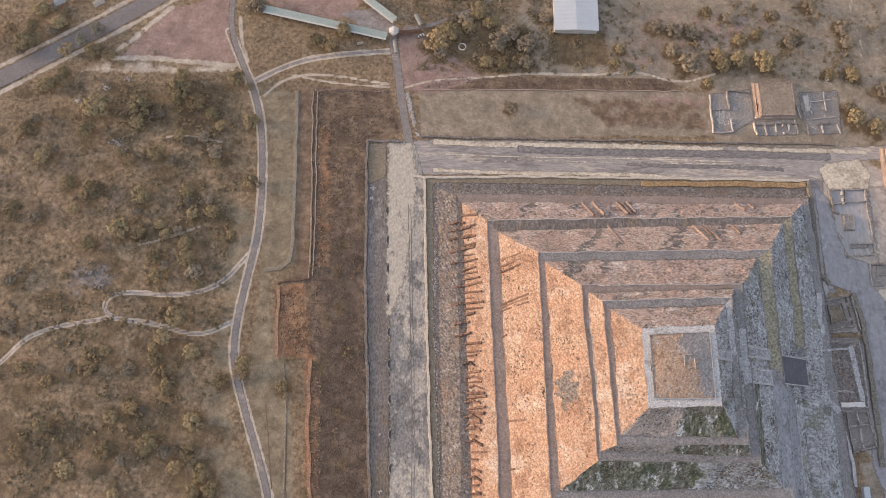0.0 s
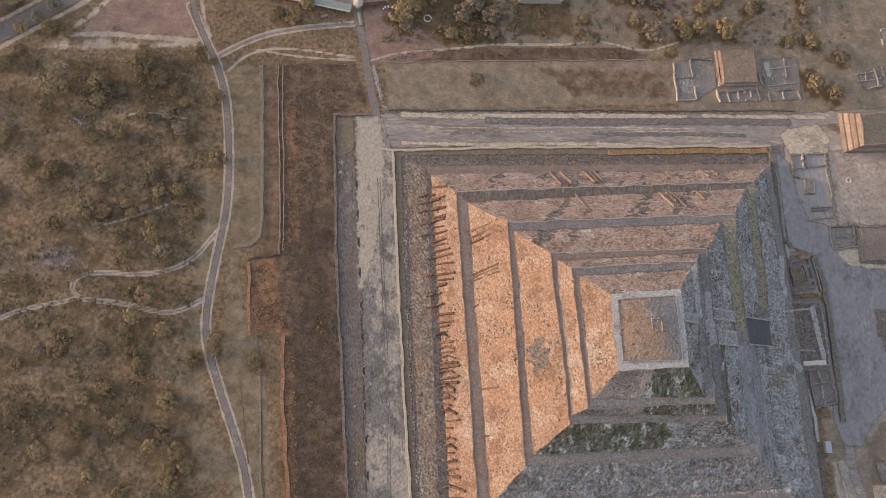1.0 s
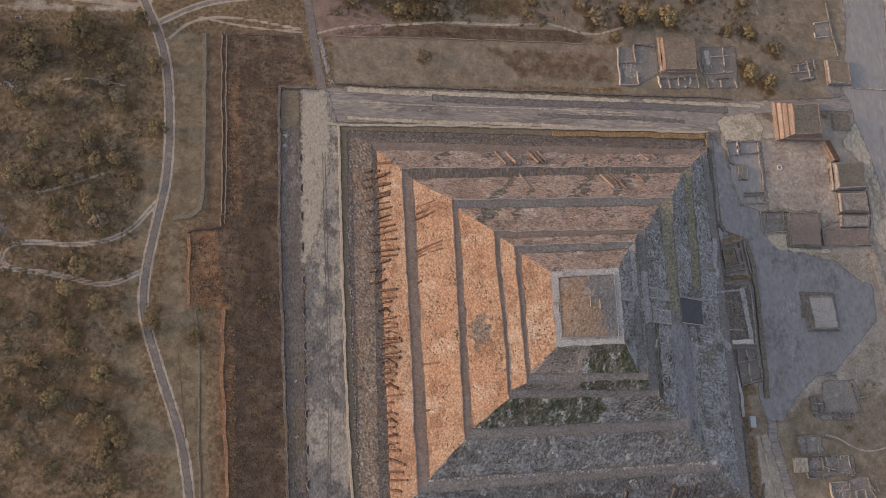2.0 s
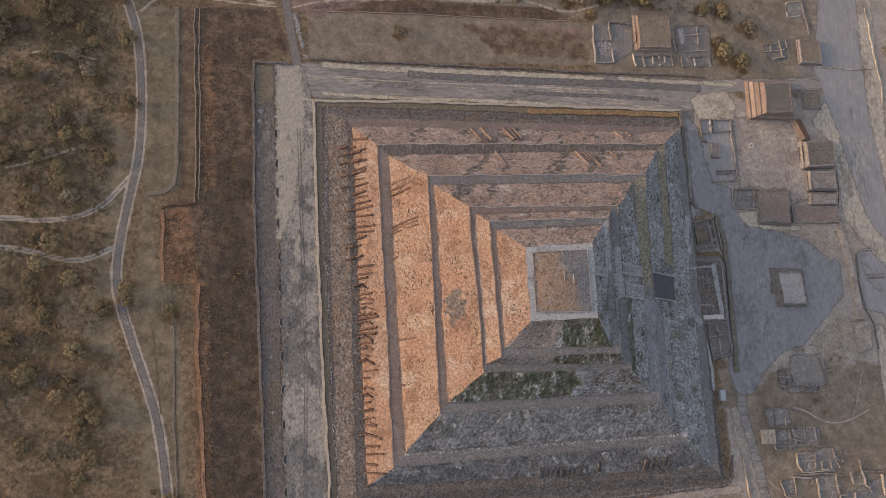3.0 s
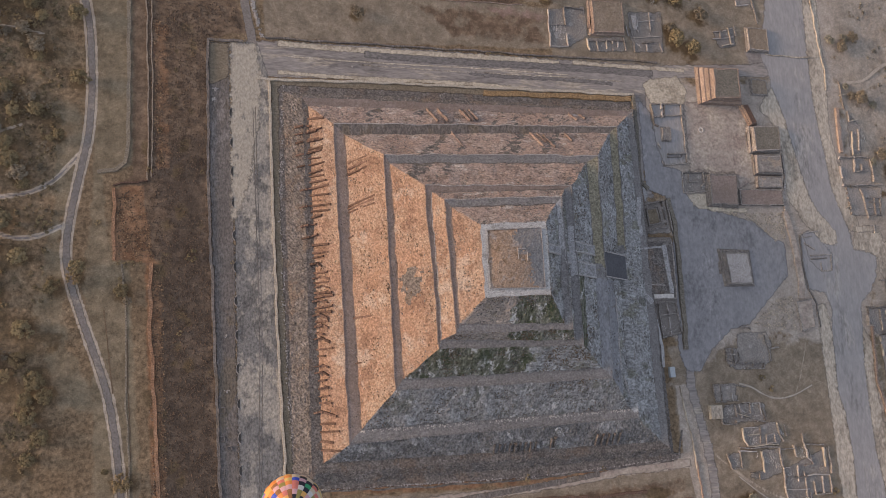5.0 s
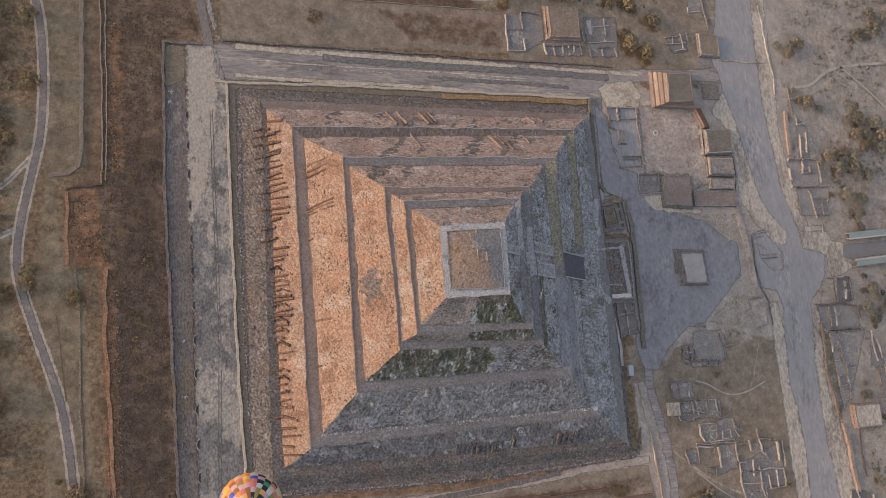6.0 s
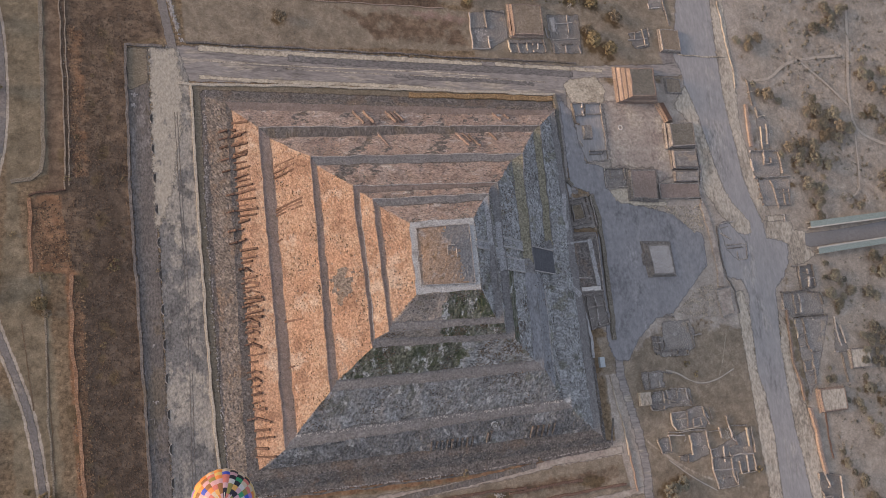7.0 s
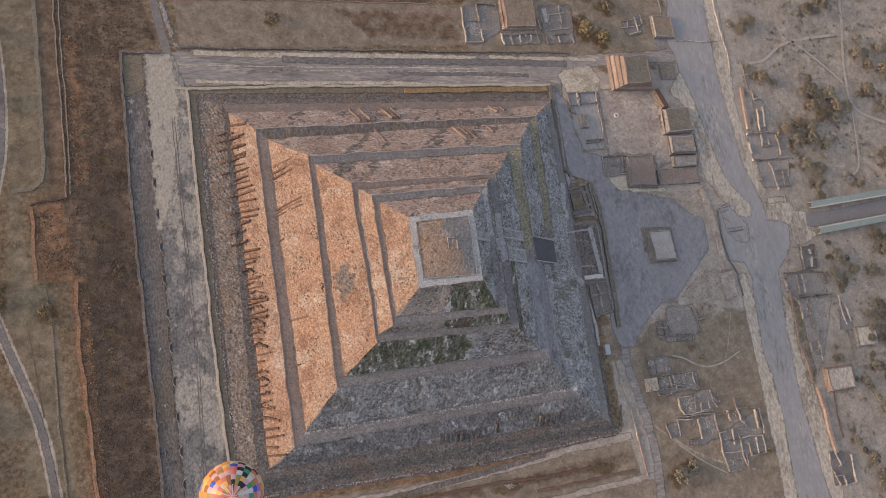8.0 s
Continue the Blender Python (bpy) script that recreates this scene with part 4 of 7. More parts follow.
sheet("south_lane", band([(20, -152), (73, -145), (108, -143.5), (140, -142)], 3.6), 0.05, SOIL, "pale earth lane below the pyramid", 0.7, category="road")

wall_run("lip_wall", [(-129, 117.9), (-122.6, 117.4), (-60, 118.9), (40, 119.2), (111, 119.4)], 1.6, 0.9, LIP, "pale mortared lip of the channel beside the gravel road")
wall_run("lip_wall", [(-122.8, 117), (-121.9, 82), (-120.4, 33), (-117.4, -43), (-113.4, -118)], 1.4, 0.8, LIP, "pale mortared lip of the channel beside the paved walk")
wall_run("outer_wall", [(-137.5, 140.6), (-157.8, 140.4), (-156, 53), (-149.8, -65), (-146, -150)], 1.6, 0.9, DARK_STRIP, "low grey stone wall round the sunken strip")
wall_run("road_wall", [(-125, 143.2), (-40, 143.4), (55, 143.0), (130, 143.2)], 1.0, 1.0, DARK_STRIP, "low dark stone wall along the gravel road")
wall_run("earth_ridge", [(-188, 54), (-202, 52.5), (-205.6, 51)], 0.9, 0.9, RIB, "worn reddish bank round a brushy platform")
wall_run("field_wall", [(-192, 172), (-190, 123), (-188.5, 78), (-188.2, 54)], .8, .7, RIDGE_EARTH, "pale worn ridge of a vanished wall in dry brush", crumble=.6, category="ridge")
wall_run("field_wall", [(-189.3, 172), (-187.6, 123), (-186.4, 78), (-186.2, 56)], .7, .6, RIDGE_EARTH, "pale worn ridge of a vanished wall in dry brush", crumble=.6, category="ridge")
wall_run("earth_ridge", [(-184.8, 8), (-185.6, -4), (-184.6, -15), (-184.9, -27), (-183, -45), (-181.8, -63), (-180, -86), (-176, -150)], 2.0, .9, RUST_EARTH, "sunlit rusty earth ridge along the dry brush", crumble=.5, category="ridge")
wall_run("earth_ridge", [(-205.4, 50), (-204.4, 41), (-205.3, 30), (-204.2, 21), (-204.3, 10)], 1.8, .7, RUST_EARTH, "sunlit rusty edge of a brushy platform", crumble=.5, category="ridge")
wall_run("straw_ridge", [(-201.9, 172), (-200, 122), (-198.7, 78), (-200.5, 65), (-205, 60.5), (-214, 59)], 2.2, .5, STRAW_EARTH, "low straw-coloured edge of a grassy strip", crumble=.4, category="ridge")
wall_run("straw_ridge", [(-200, 8), (-197.4, -15), (-196.4, -39), (-194.8, -77), (-190, -150)], 1.0, .25, STRAW_EARTH, "low straw-coloured ridge in dry grass", crumble=.5, category="ridge")
wall_run("field_wall", [(-126, 174.6), (-60, 176.2), (37, 177)], 0.5, 0.5, TERRA, "low worn wall along the dry grass field")
wall_run("channel_wall", [(110.5, 119), (110.8, 88), (110.2, 61), (116, 55.5)], 2.4, 1.2, BANK_EARTH, "brown grassy bank between pyramid and road")
wall_run("court_wall", [(128.5, 48.9), (132, 31), (132, -8), (132.6, -34), (131.5, -48)], 3.0, 1.6, BANK_EARTH, "dark stone wall in front of the low platform")
wall_run("lane_wall", [(125.5, -70), (126.8, -83), (131, -104), (131.6, -120)], 0.7, 0.7, VERGE, "pale low wall beside the lane")
wall_run("lane_wall", [(131.8, -116), (133.5, -128), (134.5, -142)], 0.8, 0.9, TERRA, "worn low wall beside the lane")
wall_run("south_wall", [(-110, -117.5), (-51, -118.6), (15, -119.4), (88, -115.6), (121, -112.6), (124, -96)], 1.1, 0.4, RUBBLE, "low rubble wall below the pyramid foot", crumble=0.55)

wall_run("plaza_wall", [(215, 42), (218, 26), (220, 8), (220.7, -6), (220.4, -17)], 4.6, 1.0, SOIL, "pale broad wall between plaza and avenue")
wall_run("plaza_wall", [(217.5, 82), (218.5, 66), (215, 54), (215, 42)], 1.4, 1.0, RUIN, "low stone wall edging the plaza")
wall_run("plaza_wall", [(224.5, 26), (224, 4), (226, -10), (231, -21), (232, -36)], .8, .6, RUIN, "low stone wall edging the plaza")
wall_run("avenue_wall", [(266.4, 117), (265.7, 102), (265, 84)], 2.4, 1.6, TERRA, "broad worn sunlit wall beside the avenue")
wall_run("avenue_wall", [(257, 200), (258, 167), (261, 144), (260, 130)], .9, .7, VERGE, "pale low wall beside the avenue")
wall_run("avenue_wall", [(271.5, -35.5), (270.7, -53.5), (270, -73), (273, -85), (274.4, -99)], 1.6, 1.4, TERRA, "worn sunlit retaining wall beside the avenue")
wall_run("avenue_wall", [(277, -104), (279, -121), (279.5, -140), (281.6, -149)], 2.4, 2.0, TERRA, "broad sunlit retaining wall beside the avenue")
wall_run("earth_bank", [(289.7, -109), (289, -124), (289.8, -140)], .9, .6, RIB, "thin reddish earth bank behind the avenue wall", category="bank")
wall_run("avenue_step", [(214, 155), (236, 153), (258, 155)], 1.0, .6, VERGE, "low pale step wall across the avenue")


# ---- the pyramid ----
def grid_face(a, b, c, d, step, rough, seed, big=0.0, shake=0.0):
    """Vertices and quads of the patch a-b-c-d (a-b the foot, d-c the top), roughened along its normal but true at its edges."""
    a, b, c, d = (Vector(p) for p in (a, b, c, d))
    nu = max(2, round(((b - a).length + (c - d).length) / 2 / step))
    nv = max(2, round(((d - a).length + (c - b).length) / 2 / step))
    nrm = (b - a).cross(d - a).normalized()
    vs = []
    for j in range(nv + 1):
        for i in range(nu + 1):
            u, v = i / nu, j / nv
            p = (a * (1 - u) + b * u) * (1 - v) + (d * (1 - u) + c * u) * v
            hold = min(1.0, 4 * min(u * nu, (1 - u) * nu, v * nv + .5, (1 - v) * nv + .5) / 4)
            q = Vector((p.x * 0.9, p.y * 0.9, p.z * 0.9 + seed))
            lift = rough * (noise.noise(q) + 0.8 * noise.noise(q * 2.3)) + big * noise.noise(q * 0.12)
            if shake:
                p = Vector((*shaken(p.x, p.y), p.z))
            vs.append(p + nrm * lift * hold)
    w = nu + 1
    return vs, [(j * w + i, j * w + i + 1, (j + 1) * w + i + 1, (j + 1) * w + i) for j in range(nv) for i in range(nu)]


# corners in the order -x+y, +x+y, +x-y, -x-y; outer and inner edge of each terrace
FOOT = [(-115.5, 110.5), (110, 110), (117.5, -110.5), (-109.5, -115)]
TIERS = [
    (4.5, [(-103.5, 105.5), (107, 106.5), (112.5, -106), (-100, -107.5)], [(-100.5, 100.5), (103, 102.5), (107, -102), (-94, -102.5)]),
    (14.0, [(-86.5, 86.8), (90, 92), (89, -86.5), (-80.4, -92)], [(-80.5, 80.5), (84.5, 88), (84, -81.2), (-74.3, -85.2)]),
    (32.0, [(-60.8, 63.5), (66.8, 67), (66, -63), (-57.6, -64.5)], [(-57.4, 58.6), (59.3, 62), (60, -57.4), (-53.6, -59.4)]),
    (47.0, [(-41.5, 42.6), (42.5, 44), (43, -44.6), (-36.6, -44)], [(-38.2, 38.4), (38, 41.8), (38.5, -42.2), (-35.2, -39.8)]),
    (53.0, [(-32.3, 33.5), (33.5, 36), (35, -36), (-28.8, -36.8)], [(-29, 29), (30, 32), (31, -33.3), (-27, -32.2)]),
    (62.0, [(-15.9, 18.2), (20.1, 20.2), (20.7, -18.7), (-15.1, -19.6)], [(-12.4, 15), (16.8, 16.6), (17.2, -15), (-12.2, -15)]),
]
GREY_SPOT = (-48.4, -8.3)
SIDES = (3, 0, 1, 2)      # faces by their first corner: 3 looks -x, 0 looks +y, 1 looks +x, 2 looks -y


def slope_corners(tier, side):
    low = FOOT if tier == 0 else TIERS[tier - 1][2]
    z0 = 0.0 if tier == 0 else TIERS[tier - 1][0]
    z1, high = TIERS[tier][0], TIERS[tier][1]
    i, j = side, (side + 1) % 4
    # seen from outside the foot runs from corner j to corner i
    return (*low[j], z0), (*low[i], z0), (*high[i], z1), (*high[j], z1)


def on_slope(tier, side, u, v):
    a, b, c, d = (Vector(p) for p in slope_corners(tier, side))
    return (a * (1 - u) + b * u) * (1 - v) + (d * (1 - u) + c * u) * v, (b - a).cross(d - a).normalized(), (b - a).normalized()


def stair_solid(x0, x1, y0, y1, z0, z1, count, along="x"):
    """One solid flight that climbs from x0 to x1 between y0 and y1 (or the other way round)."""
    line = [(x0, z0 - .4)]
    for i in range(count):
        line += [(x0 + (x1 - x0) * i / count, z0 + (z1 - z0) * (i + 1) / count), (x0 + (x1 - x0) * (i + 1) / count, z0 + (z1 - z0) * (i + 1) / count)]
    line.append((x1, z0 - .4))
    bm = bmesh.new()
    put = (lambda a, c, z: (a, c, z)) if along == "x" else (lambda a, c, z: (c, a, z))
    left = [bm.verts.new(put(a, y0, z)) for a, z in line]
    right = [bm.verts.new(put(a, y1, z)) for a, z in line]
    n = len(line)
    for i in range(n):
        bm.faces.new((left[i], left[(i + 1) % n], right[(i + 1) % n], right[i]))
    bm.faces.new(left), bm.faces.new(right[::-1])
    bmesh.ops.recalc_face_normals(bm, faces=bm.faces)
    return bm


def mottle(ob, second, split, way, ragged, axis=0):
    """Lay a second stone over part of a slope: past a ragged line across it (way 1 or -1), or in scattered patches (way 0)."""
    me = ob.data
    me.materials.append(second)
    for p in me.polygons:
        c = p.center
        n1 = wobble(c.x + c.z, c.y + c.z, 11, 51) + .6 * wobble(c.x + c.z, c.y - c.z, 3.5, 53)
        if (way and way * ((c.y if axis else c.x) - split) / 22 + n1 * ragged * 2 > .25) or (not way and n1 > ragged):
            p.material_index = 1


def lay(ob, cover, test):
    """Lay another cover on the faces of a slope or terrace that pass the test."""
    me = ob.data
    me.materials.append(cover)
    at = len(me.materials) - 1
    for p in me.polygons:
        if test(p.center):
            p.material_index = at


def build_pyramid():
    top = holder("stepped_pyramid", 0, 0, 0, label="huge stepped stone pyramid, reddish on its sunlit face", category="pyramid")
    for k in range(len(TIERS)):
        for s in SIDES:
            if (k, s) == (0, 3):        # bare rubble at one end, reddish stone along the rest
                p, q, r, t = (Vector(v) for v in slope_corners(k, s))
                m0, m1 = p.lerp(q, .45), t.lerp(r, .45)
                for quad, cover in (((p, m0, m1, t), RUBBLE), ((m0, q, r, m1), RUBBLE)):
                    vs, fs = grid_face(*quad, 0.95, 0.45, 3 + quad[0].y, 0.5, 0.5)
                    fill("slope", vs, fs, cover, top)
                continue
            vs, fs = grid_face(*slope_corners(k, s), 0.95, (0.24 if s in (0, 3) else 0.4) if k else 0.45, 17 * k + s, 0.5, 0.5)
            # sunlit side in the reddened stone, shaded sides in the greyer copies
            slopes = fill("slope", vs, fs, RUBBLE if (k == 0 and s != 3) else (STONE if s == 3 else COURSED_STONE if s == 0 else (DARK_STONE if (k, s) == (1, 2) else MOSSY_BANK if (k, s) == (4, 2) else (DARK_MOSS if s == 2 and k in (3, 5) else (SHADED_STREAKED if s == 1 else SHADED_MOSSY_STONE)))), top)
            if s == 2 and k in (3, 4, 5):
                mottle(slopes, {3: SHADED_STREAKED, 4: DARK_MOSS, 5: SHADED_MOSSY_STONE}[k], *{3: (12, 1, .3), 4: (-2, 1, .4), 5: (-1.5, -1, .35)}[k])
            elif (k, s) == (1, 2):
                mottle(slopes, SHADED_MOSSY_STONE, 0, 0, .3)
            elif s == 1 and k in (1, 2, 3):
                mottle(slopes, SHADED_MOSSY_STONE, 0, 0, .3)
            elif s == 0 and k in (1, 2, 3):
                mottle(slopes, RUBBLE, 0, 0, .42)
            if (k, s) == (2, 1):        # the smooth slope beyond the great stair
                lay(slopes, SMOOTH_RAMP, lambda c: c.y < -7 and c.x + 1.2 * wobble(c.x, c.y, 6, 56) < 76)
            elif (k, s) == (3, 1):
                lay(slopes, DARK_MOSS, lambda c: c.y < -5 and c.x + wobble(c.x, c.y, 5, 56) < 48)
            elif (k, s) == (3, 3):      # a grey stretch on the reddish face
                lay(slopes, RUBBLE, lambda c: math.hypot((c.x - GREY_SPOT[0]) / 6, (c.y - GREY_SPOT[1]) / 10) + .8 * wobble(c.x, c.y, 4, 57) < .8)
            elif (k, s) == (5, 2):
                lay(slopes, EARTH_SLOPE, lambda c: c.x + 5 * wobble(c.x, c.y, 4, 58) < 1)
            elif (k, s) == (4, 2):
                lay(slopes, EARTH_SLOPE, lambda c: c.x + 7 * wobble(c.x, c.y, 5, 58) < 2)
        z, outer, inner = TIERS[k]
        for s in range(4):
            i, j = s, (s + 1) % 4
            vs, fs = grid_face((*outer[j], z), (*outer[i], z), (*inner[i], z), (*inner[j], z), 0.95, 0.10, 5 * k + s, 0, 0.5)
            # terraces of the shaded sides: shade put in as greyer earth
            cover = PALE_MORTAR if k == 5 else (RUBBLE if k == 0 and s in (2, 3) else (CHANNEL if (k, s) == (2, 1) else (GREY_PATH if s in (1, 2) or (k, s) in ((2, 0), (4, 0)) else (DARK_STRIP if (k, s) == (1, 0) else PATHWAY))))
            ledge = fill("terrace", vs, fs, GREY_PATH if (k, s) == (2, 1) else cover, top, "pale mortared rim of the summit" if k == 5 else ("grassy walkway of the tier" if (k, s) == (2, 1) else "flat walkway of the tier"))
            if s == 1 and k in (1, 2):
                mottle(ledge, OLIVE_PATH, 12 if k == 1 else -4, 1, .25, 1)
            if (k, s) == (1, 1):
                lay(ledge, SHADED_STREAKED, lambda c: c.y + 3 * wobble(c.x, c.y, 5, 55) < 13)
            elif (k, s) == (2, 1):
                lay(ledge, SMOOTH_RAMP, lambda c: c.y + 2 * wobble(c.x, c.y, 5, 55) < -6.5)
            elif (k, s) == (3, 1):
                lay(ledge, MORTAR_PATH, lambda c: -6 < c.y + 1.5 * wobble(c.x, c.y, 4, 55) < 21)
            elif (k, s) == (4, 1):
                lay(ledge, MORTAR_PATH, lambda c: c.y + 1.5 * wobble(c.x, c.y, 4, 55) > 7)
    for k in range(1, 5):
        z, outer, inner = TIERS[k]
        for s in range(4):
            # +y inner coping: dark line painted for the shadow at the wall foot
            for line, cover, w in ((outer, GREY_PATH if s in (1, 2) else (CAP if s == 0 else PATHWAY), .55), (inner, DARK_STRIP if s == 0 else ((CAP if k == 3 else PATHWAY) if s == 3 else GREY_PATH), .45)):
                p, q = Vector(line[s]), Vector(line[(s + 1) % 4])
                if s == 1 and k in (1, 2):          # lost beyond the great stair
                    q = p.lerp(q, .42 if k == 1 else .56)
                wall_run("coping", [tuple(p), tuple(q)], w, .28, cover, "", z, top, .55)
    z, _, inner = TIERS[5]
    mid = [(x * .995, y * .995) for x, y in inner]
    vs, fs = grid_face((*mid[3], z + .5), (*mid[2], z + .5), (*mid[1], z + .5), (*mid[0], z + .5), 0.8, 0.16, 91, 0.2)
    vs = [Vector((v[0], v[1], v[2] + 1.3 * max(0, 1 - ((v[0] - 3.5) / 14.5) ** 2) * max(0, 1 - (v[1] / 15.5) ** 2))) for v in vs]     # a low swell
    crown = fill("summit", vs, fs, TOP_GRASS, top, "uneven summit with dry yellow grass and grey stone, greyer on its shaded half")
    # half away from the sun laid grey: worn stone and the shade on it
    lay(crown, GREY_PATH, lambda c: c.x + .25 * c.y + 5 * wobble(c.x, c.y, 6, 59) + 4 * wobble(c.x, c.y, 1.6, 60) > 7.5)
    bm = bmesh.new()
    for i in range(4):
        a, b = Vector((*inner[i], z)), Vector((*inner[(i + 1) % 4], z))
        nrm = (b - a).cross(Vector((0, 0, 1))).normalized() * -0.35
        q = [bm.verts.new(p) for p in (a, b, b + Vector((0, 0, .8)), a + Vector((0, 0, .8)), a + nrm + Vector((0, 0, .8)), b + nrm + Vector((0, 0, .8)))]
        bm.faces.new((q[0], q[1], q[2], q[3])), bm.faces.new((q[3], q[2], q[5], q[4]))
    part("kerb", bm, CAP, top, "mortared kerb round the summit")
    # remains of a stone outline on the summit
    for x, y, w, d in ((3.2, 2.6, .5, 5.6), (8.2, 1.2, .5, 5.0), (5.5, 5.3, 4.2, .5), (5.4, -.6, 1.4, .8)):
        bm = bmesh.new()
        box(bm, x - w / 2, y - d / 2, z + .9, x + w / 2, y + d / 2, z + 2.15, .08)
        part("stone_ledge", bm, CAP, top)
    # low stone ribs that climb the slopes
    def rib(tier, side, p, q, width, height, material=RIB):
        n_seg = 9
        rows = []
        bm = bmesh.new()
        a, b, c, d = (Vector(v) for v in slope_corners(tier, side))
        nrm = (b - a).cross(d - a).normalized()
        def drop(xy):
            return Vector((xy[0], xy[1], a.z - (nrm.x * (xy[0] - a.x) + nrm.y * (xy[1] - a.y)) / nrm.z))
        p3, q3 = drop(p), drop(q)
        side_way = (q3 - p3).cross(nrm).normalized()
        for i in range(n_seg + 1):
            m = p3.lerp(q3, i / n_seg)
            h = height * (0.75 + 0.45 * noise.noise(m * .7) + 0.08 * math.sin(i * 2.1 + p[1]))
            w = width / 2 * (1 + 0.3 * noise.noise(m * .5 + Vector((9, 0, 0))))
            rows.append([bm.verts.new(m + side_way * w * s + nrm * e) for s, e in ((1.2, -.3), (.9, h), (-.9, h * .95), (-1.2, -.3))])
        for r, t in zip(rows, rows[1:]):
            for i in range(3):
                bm.faces.new((r[i], t[i], t[i + 1], r[i + 1]))
        bm.faces.new(rows[0]), bm.faces.new(rows[-1])
        bmesh.ops.recalc_face_normals(bm, faces=bm.faces)
        part("rib", bm, material, top)
    rng = random.Random(5)
    lower = [(-108, 87, -100, 89), (-108, 82.5, -97, 86), (-108, 77.5, -94, 80.5), (-107.5, 70, -94, 75), (-107, 63, -93, 66.5), (-105.5, 49, -91, 53), (-105.5, 39, -90, 41.5),
             (-105, 28, -98, 31), (-104.5, 21, -97, 25), (-100, 6, -95, 6.5), (-99, -2, -91, -1), (-98, -7, -91, -6), (-99, -15, -92, -14), (-99, -23, -92, -23),
             (-98, -29, -92, -28), (-98.5, -36, -91, -36), (-98, -51, -92, -49.5), (-98, -54.5, -92, -54), (-96, -63, -92, -60.5), (-98.5, -76, -88, -76)]
    for x0, y0, x1, y1 in lower:
        y0, y1 = y0 + .8, y1 - 1.6
        rib(1, 3, (max(x0 + 4, -101.5 + (90 - y0) * .03), y0 + .5), (x1 + 1.5, y1), rng.uniform(.8, 1.4), rng.uniform(1.2, 2.0))
        rib(0, 3, (x0, y0 - .5), (x0 + 4.5, y0 + .3), rng.uniform(.8, 1.3), rng.uniform(.9, 1.5))
    for y in (92, 85, 80, 74, 72, 68, 60, 57, 54.5, 46, 43, 36.5, 34, 17, 13, 10, 2, -4.5, -10, -12.5, -18, -20.5, -26, -32.5, -41, -44.5, -58, -67, -70, -81, -86, -91, -96):
        x = -101 + (90 - y) * .035
        rib(1, 3, (x, y + rng.uniform(-.6, .6)), (x + rng.uniform(4, 10), y + rng.uniform(-.6, .8)), rng.uniform(.7, 1.4), rng.uniform(.8, 1.7))
    for x0, y0, x1, y1 in ((-79, 63, -69, 65.2), (-79, 59.5, -69, 62), (-79, 56.2, -69, 59), (-79, 38, -65.5, 41.8), (-79, 34.5, -65.5, 37.5), (-79, 36.4, -66, 39.6), (-79, 19.5, -76.5, 21), (-77.5, -25, -68, -24.6), (-76.5, -50, -73.5, -49.3)):
        rib(2, 3, (x0, y0), (x1, y1), rng.uniform(.8, 1.2), rng.uniform(.5, .9))
    for x0, y0, x1, y1 in ((-29.5, 101.5, -25, 90.5), (-23, 101.5, -19, 91), (-9, 102, -5, 92), (-6.2, 102, -3, 92), (-3, 102, 0, 93), (62, 102, 65, 96), (69.5, 102.2, 71.5, 98)):
        rib(1, 0, (x0, y0), (x1, y1), rng.uniform(.9, 1.3), rng.uniform(1.3, 1.9), ROAD_RIB)
    for x0, y0, x1, y1 in ((-17, 84.2, -13, 71.5), (32, 85.2, 36, 73), (36, 85.2, 39, 77), (39.3, 83, 43, 72.4), (54, 85.2, 56, 78.5)):
        rib(2, 0, (x0, y0), (x1, y1), rng.uniform(.9, 1.3), rng.uniform(1.3, 1.9), ROAD_RIB)
    for x0, y0, x1, y1 in [(64 + 3.6 * i, -95, 64.2 + 3.6 * i, -101.5) for i in range(5)] + [(2 + 3.1 * i, -97.5, 2.2 + 3.1 * i, -102.5) for i in range(9)] + [(38, -95, 38.3, -101), (36, -96, 36, -101.5)]:
        rib(1, 2, (x0, y0), (x1, y1), rng.uniform(.7, 1.2), rng.uniform(.8, 1.6), RUBBLE)
    rib(2, 1, (76.3, -17), (76, -59), 1.3, .5, CAP)
    rib(2, 1, (79, -62), (88, -80), 1.2, .4, CAP)
    # stairs of the plaza side
    def flight(x0, x1, y0, y1, z0, z1, count, material, label):
        bm = stair_solid(x0, x1, y0, y1, z0, z1, count)
        steps = part("stair", bm, material, top, label)
        for y in (y0 - .6, y1):
            bm = bmesh.new()
            vs = [bm.verts.new(c) for c in ((x0, y, z0), (x0, y + .6, z0), (x1, y + .6, z1), (x1, y, z1))]
            up = [bm.verts.new(v.co + Vector((0, 0, .8))) for v in vs]
            bm.faces.new(up)
            for i in range(4):
                bm.faces.new((vs[i], vs[(i + 1) % 4], up[(i + 1) % 4], up[i]))
            bmesh.ops.recalc_face_normals(bm, faces=bm.faces)
            part("balustrade", bm, CAP, steps)
    flight(88.5, 66.5, -5, 9, 14, 32, 60, DARK_PANEL, "dark smooth stone staircase")
    flight(60.5, 42, 7, 12, 32, 47, 50, MORTAR_PATH, "pale narrow staircase")
    flight(60.5, 42, -6, 1, 32, 47, 50, MORTAR_PATH, "pale narrow staircase")
    flight(39, 33.5, 0, 5.5, 47, 53, 20, MORTAR_PATH, "pale narrow staircase")
    flight(31, 20.4, 4, 8, 53, 62, 30, MORTAR_PATH, "pale narrow staircase")
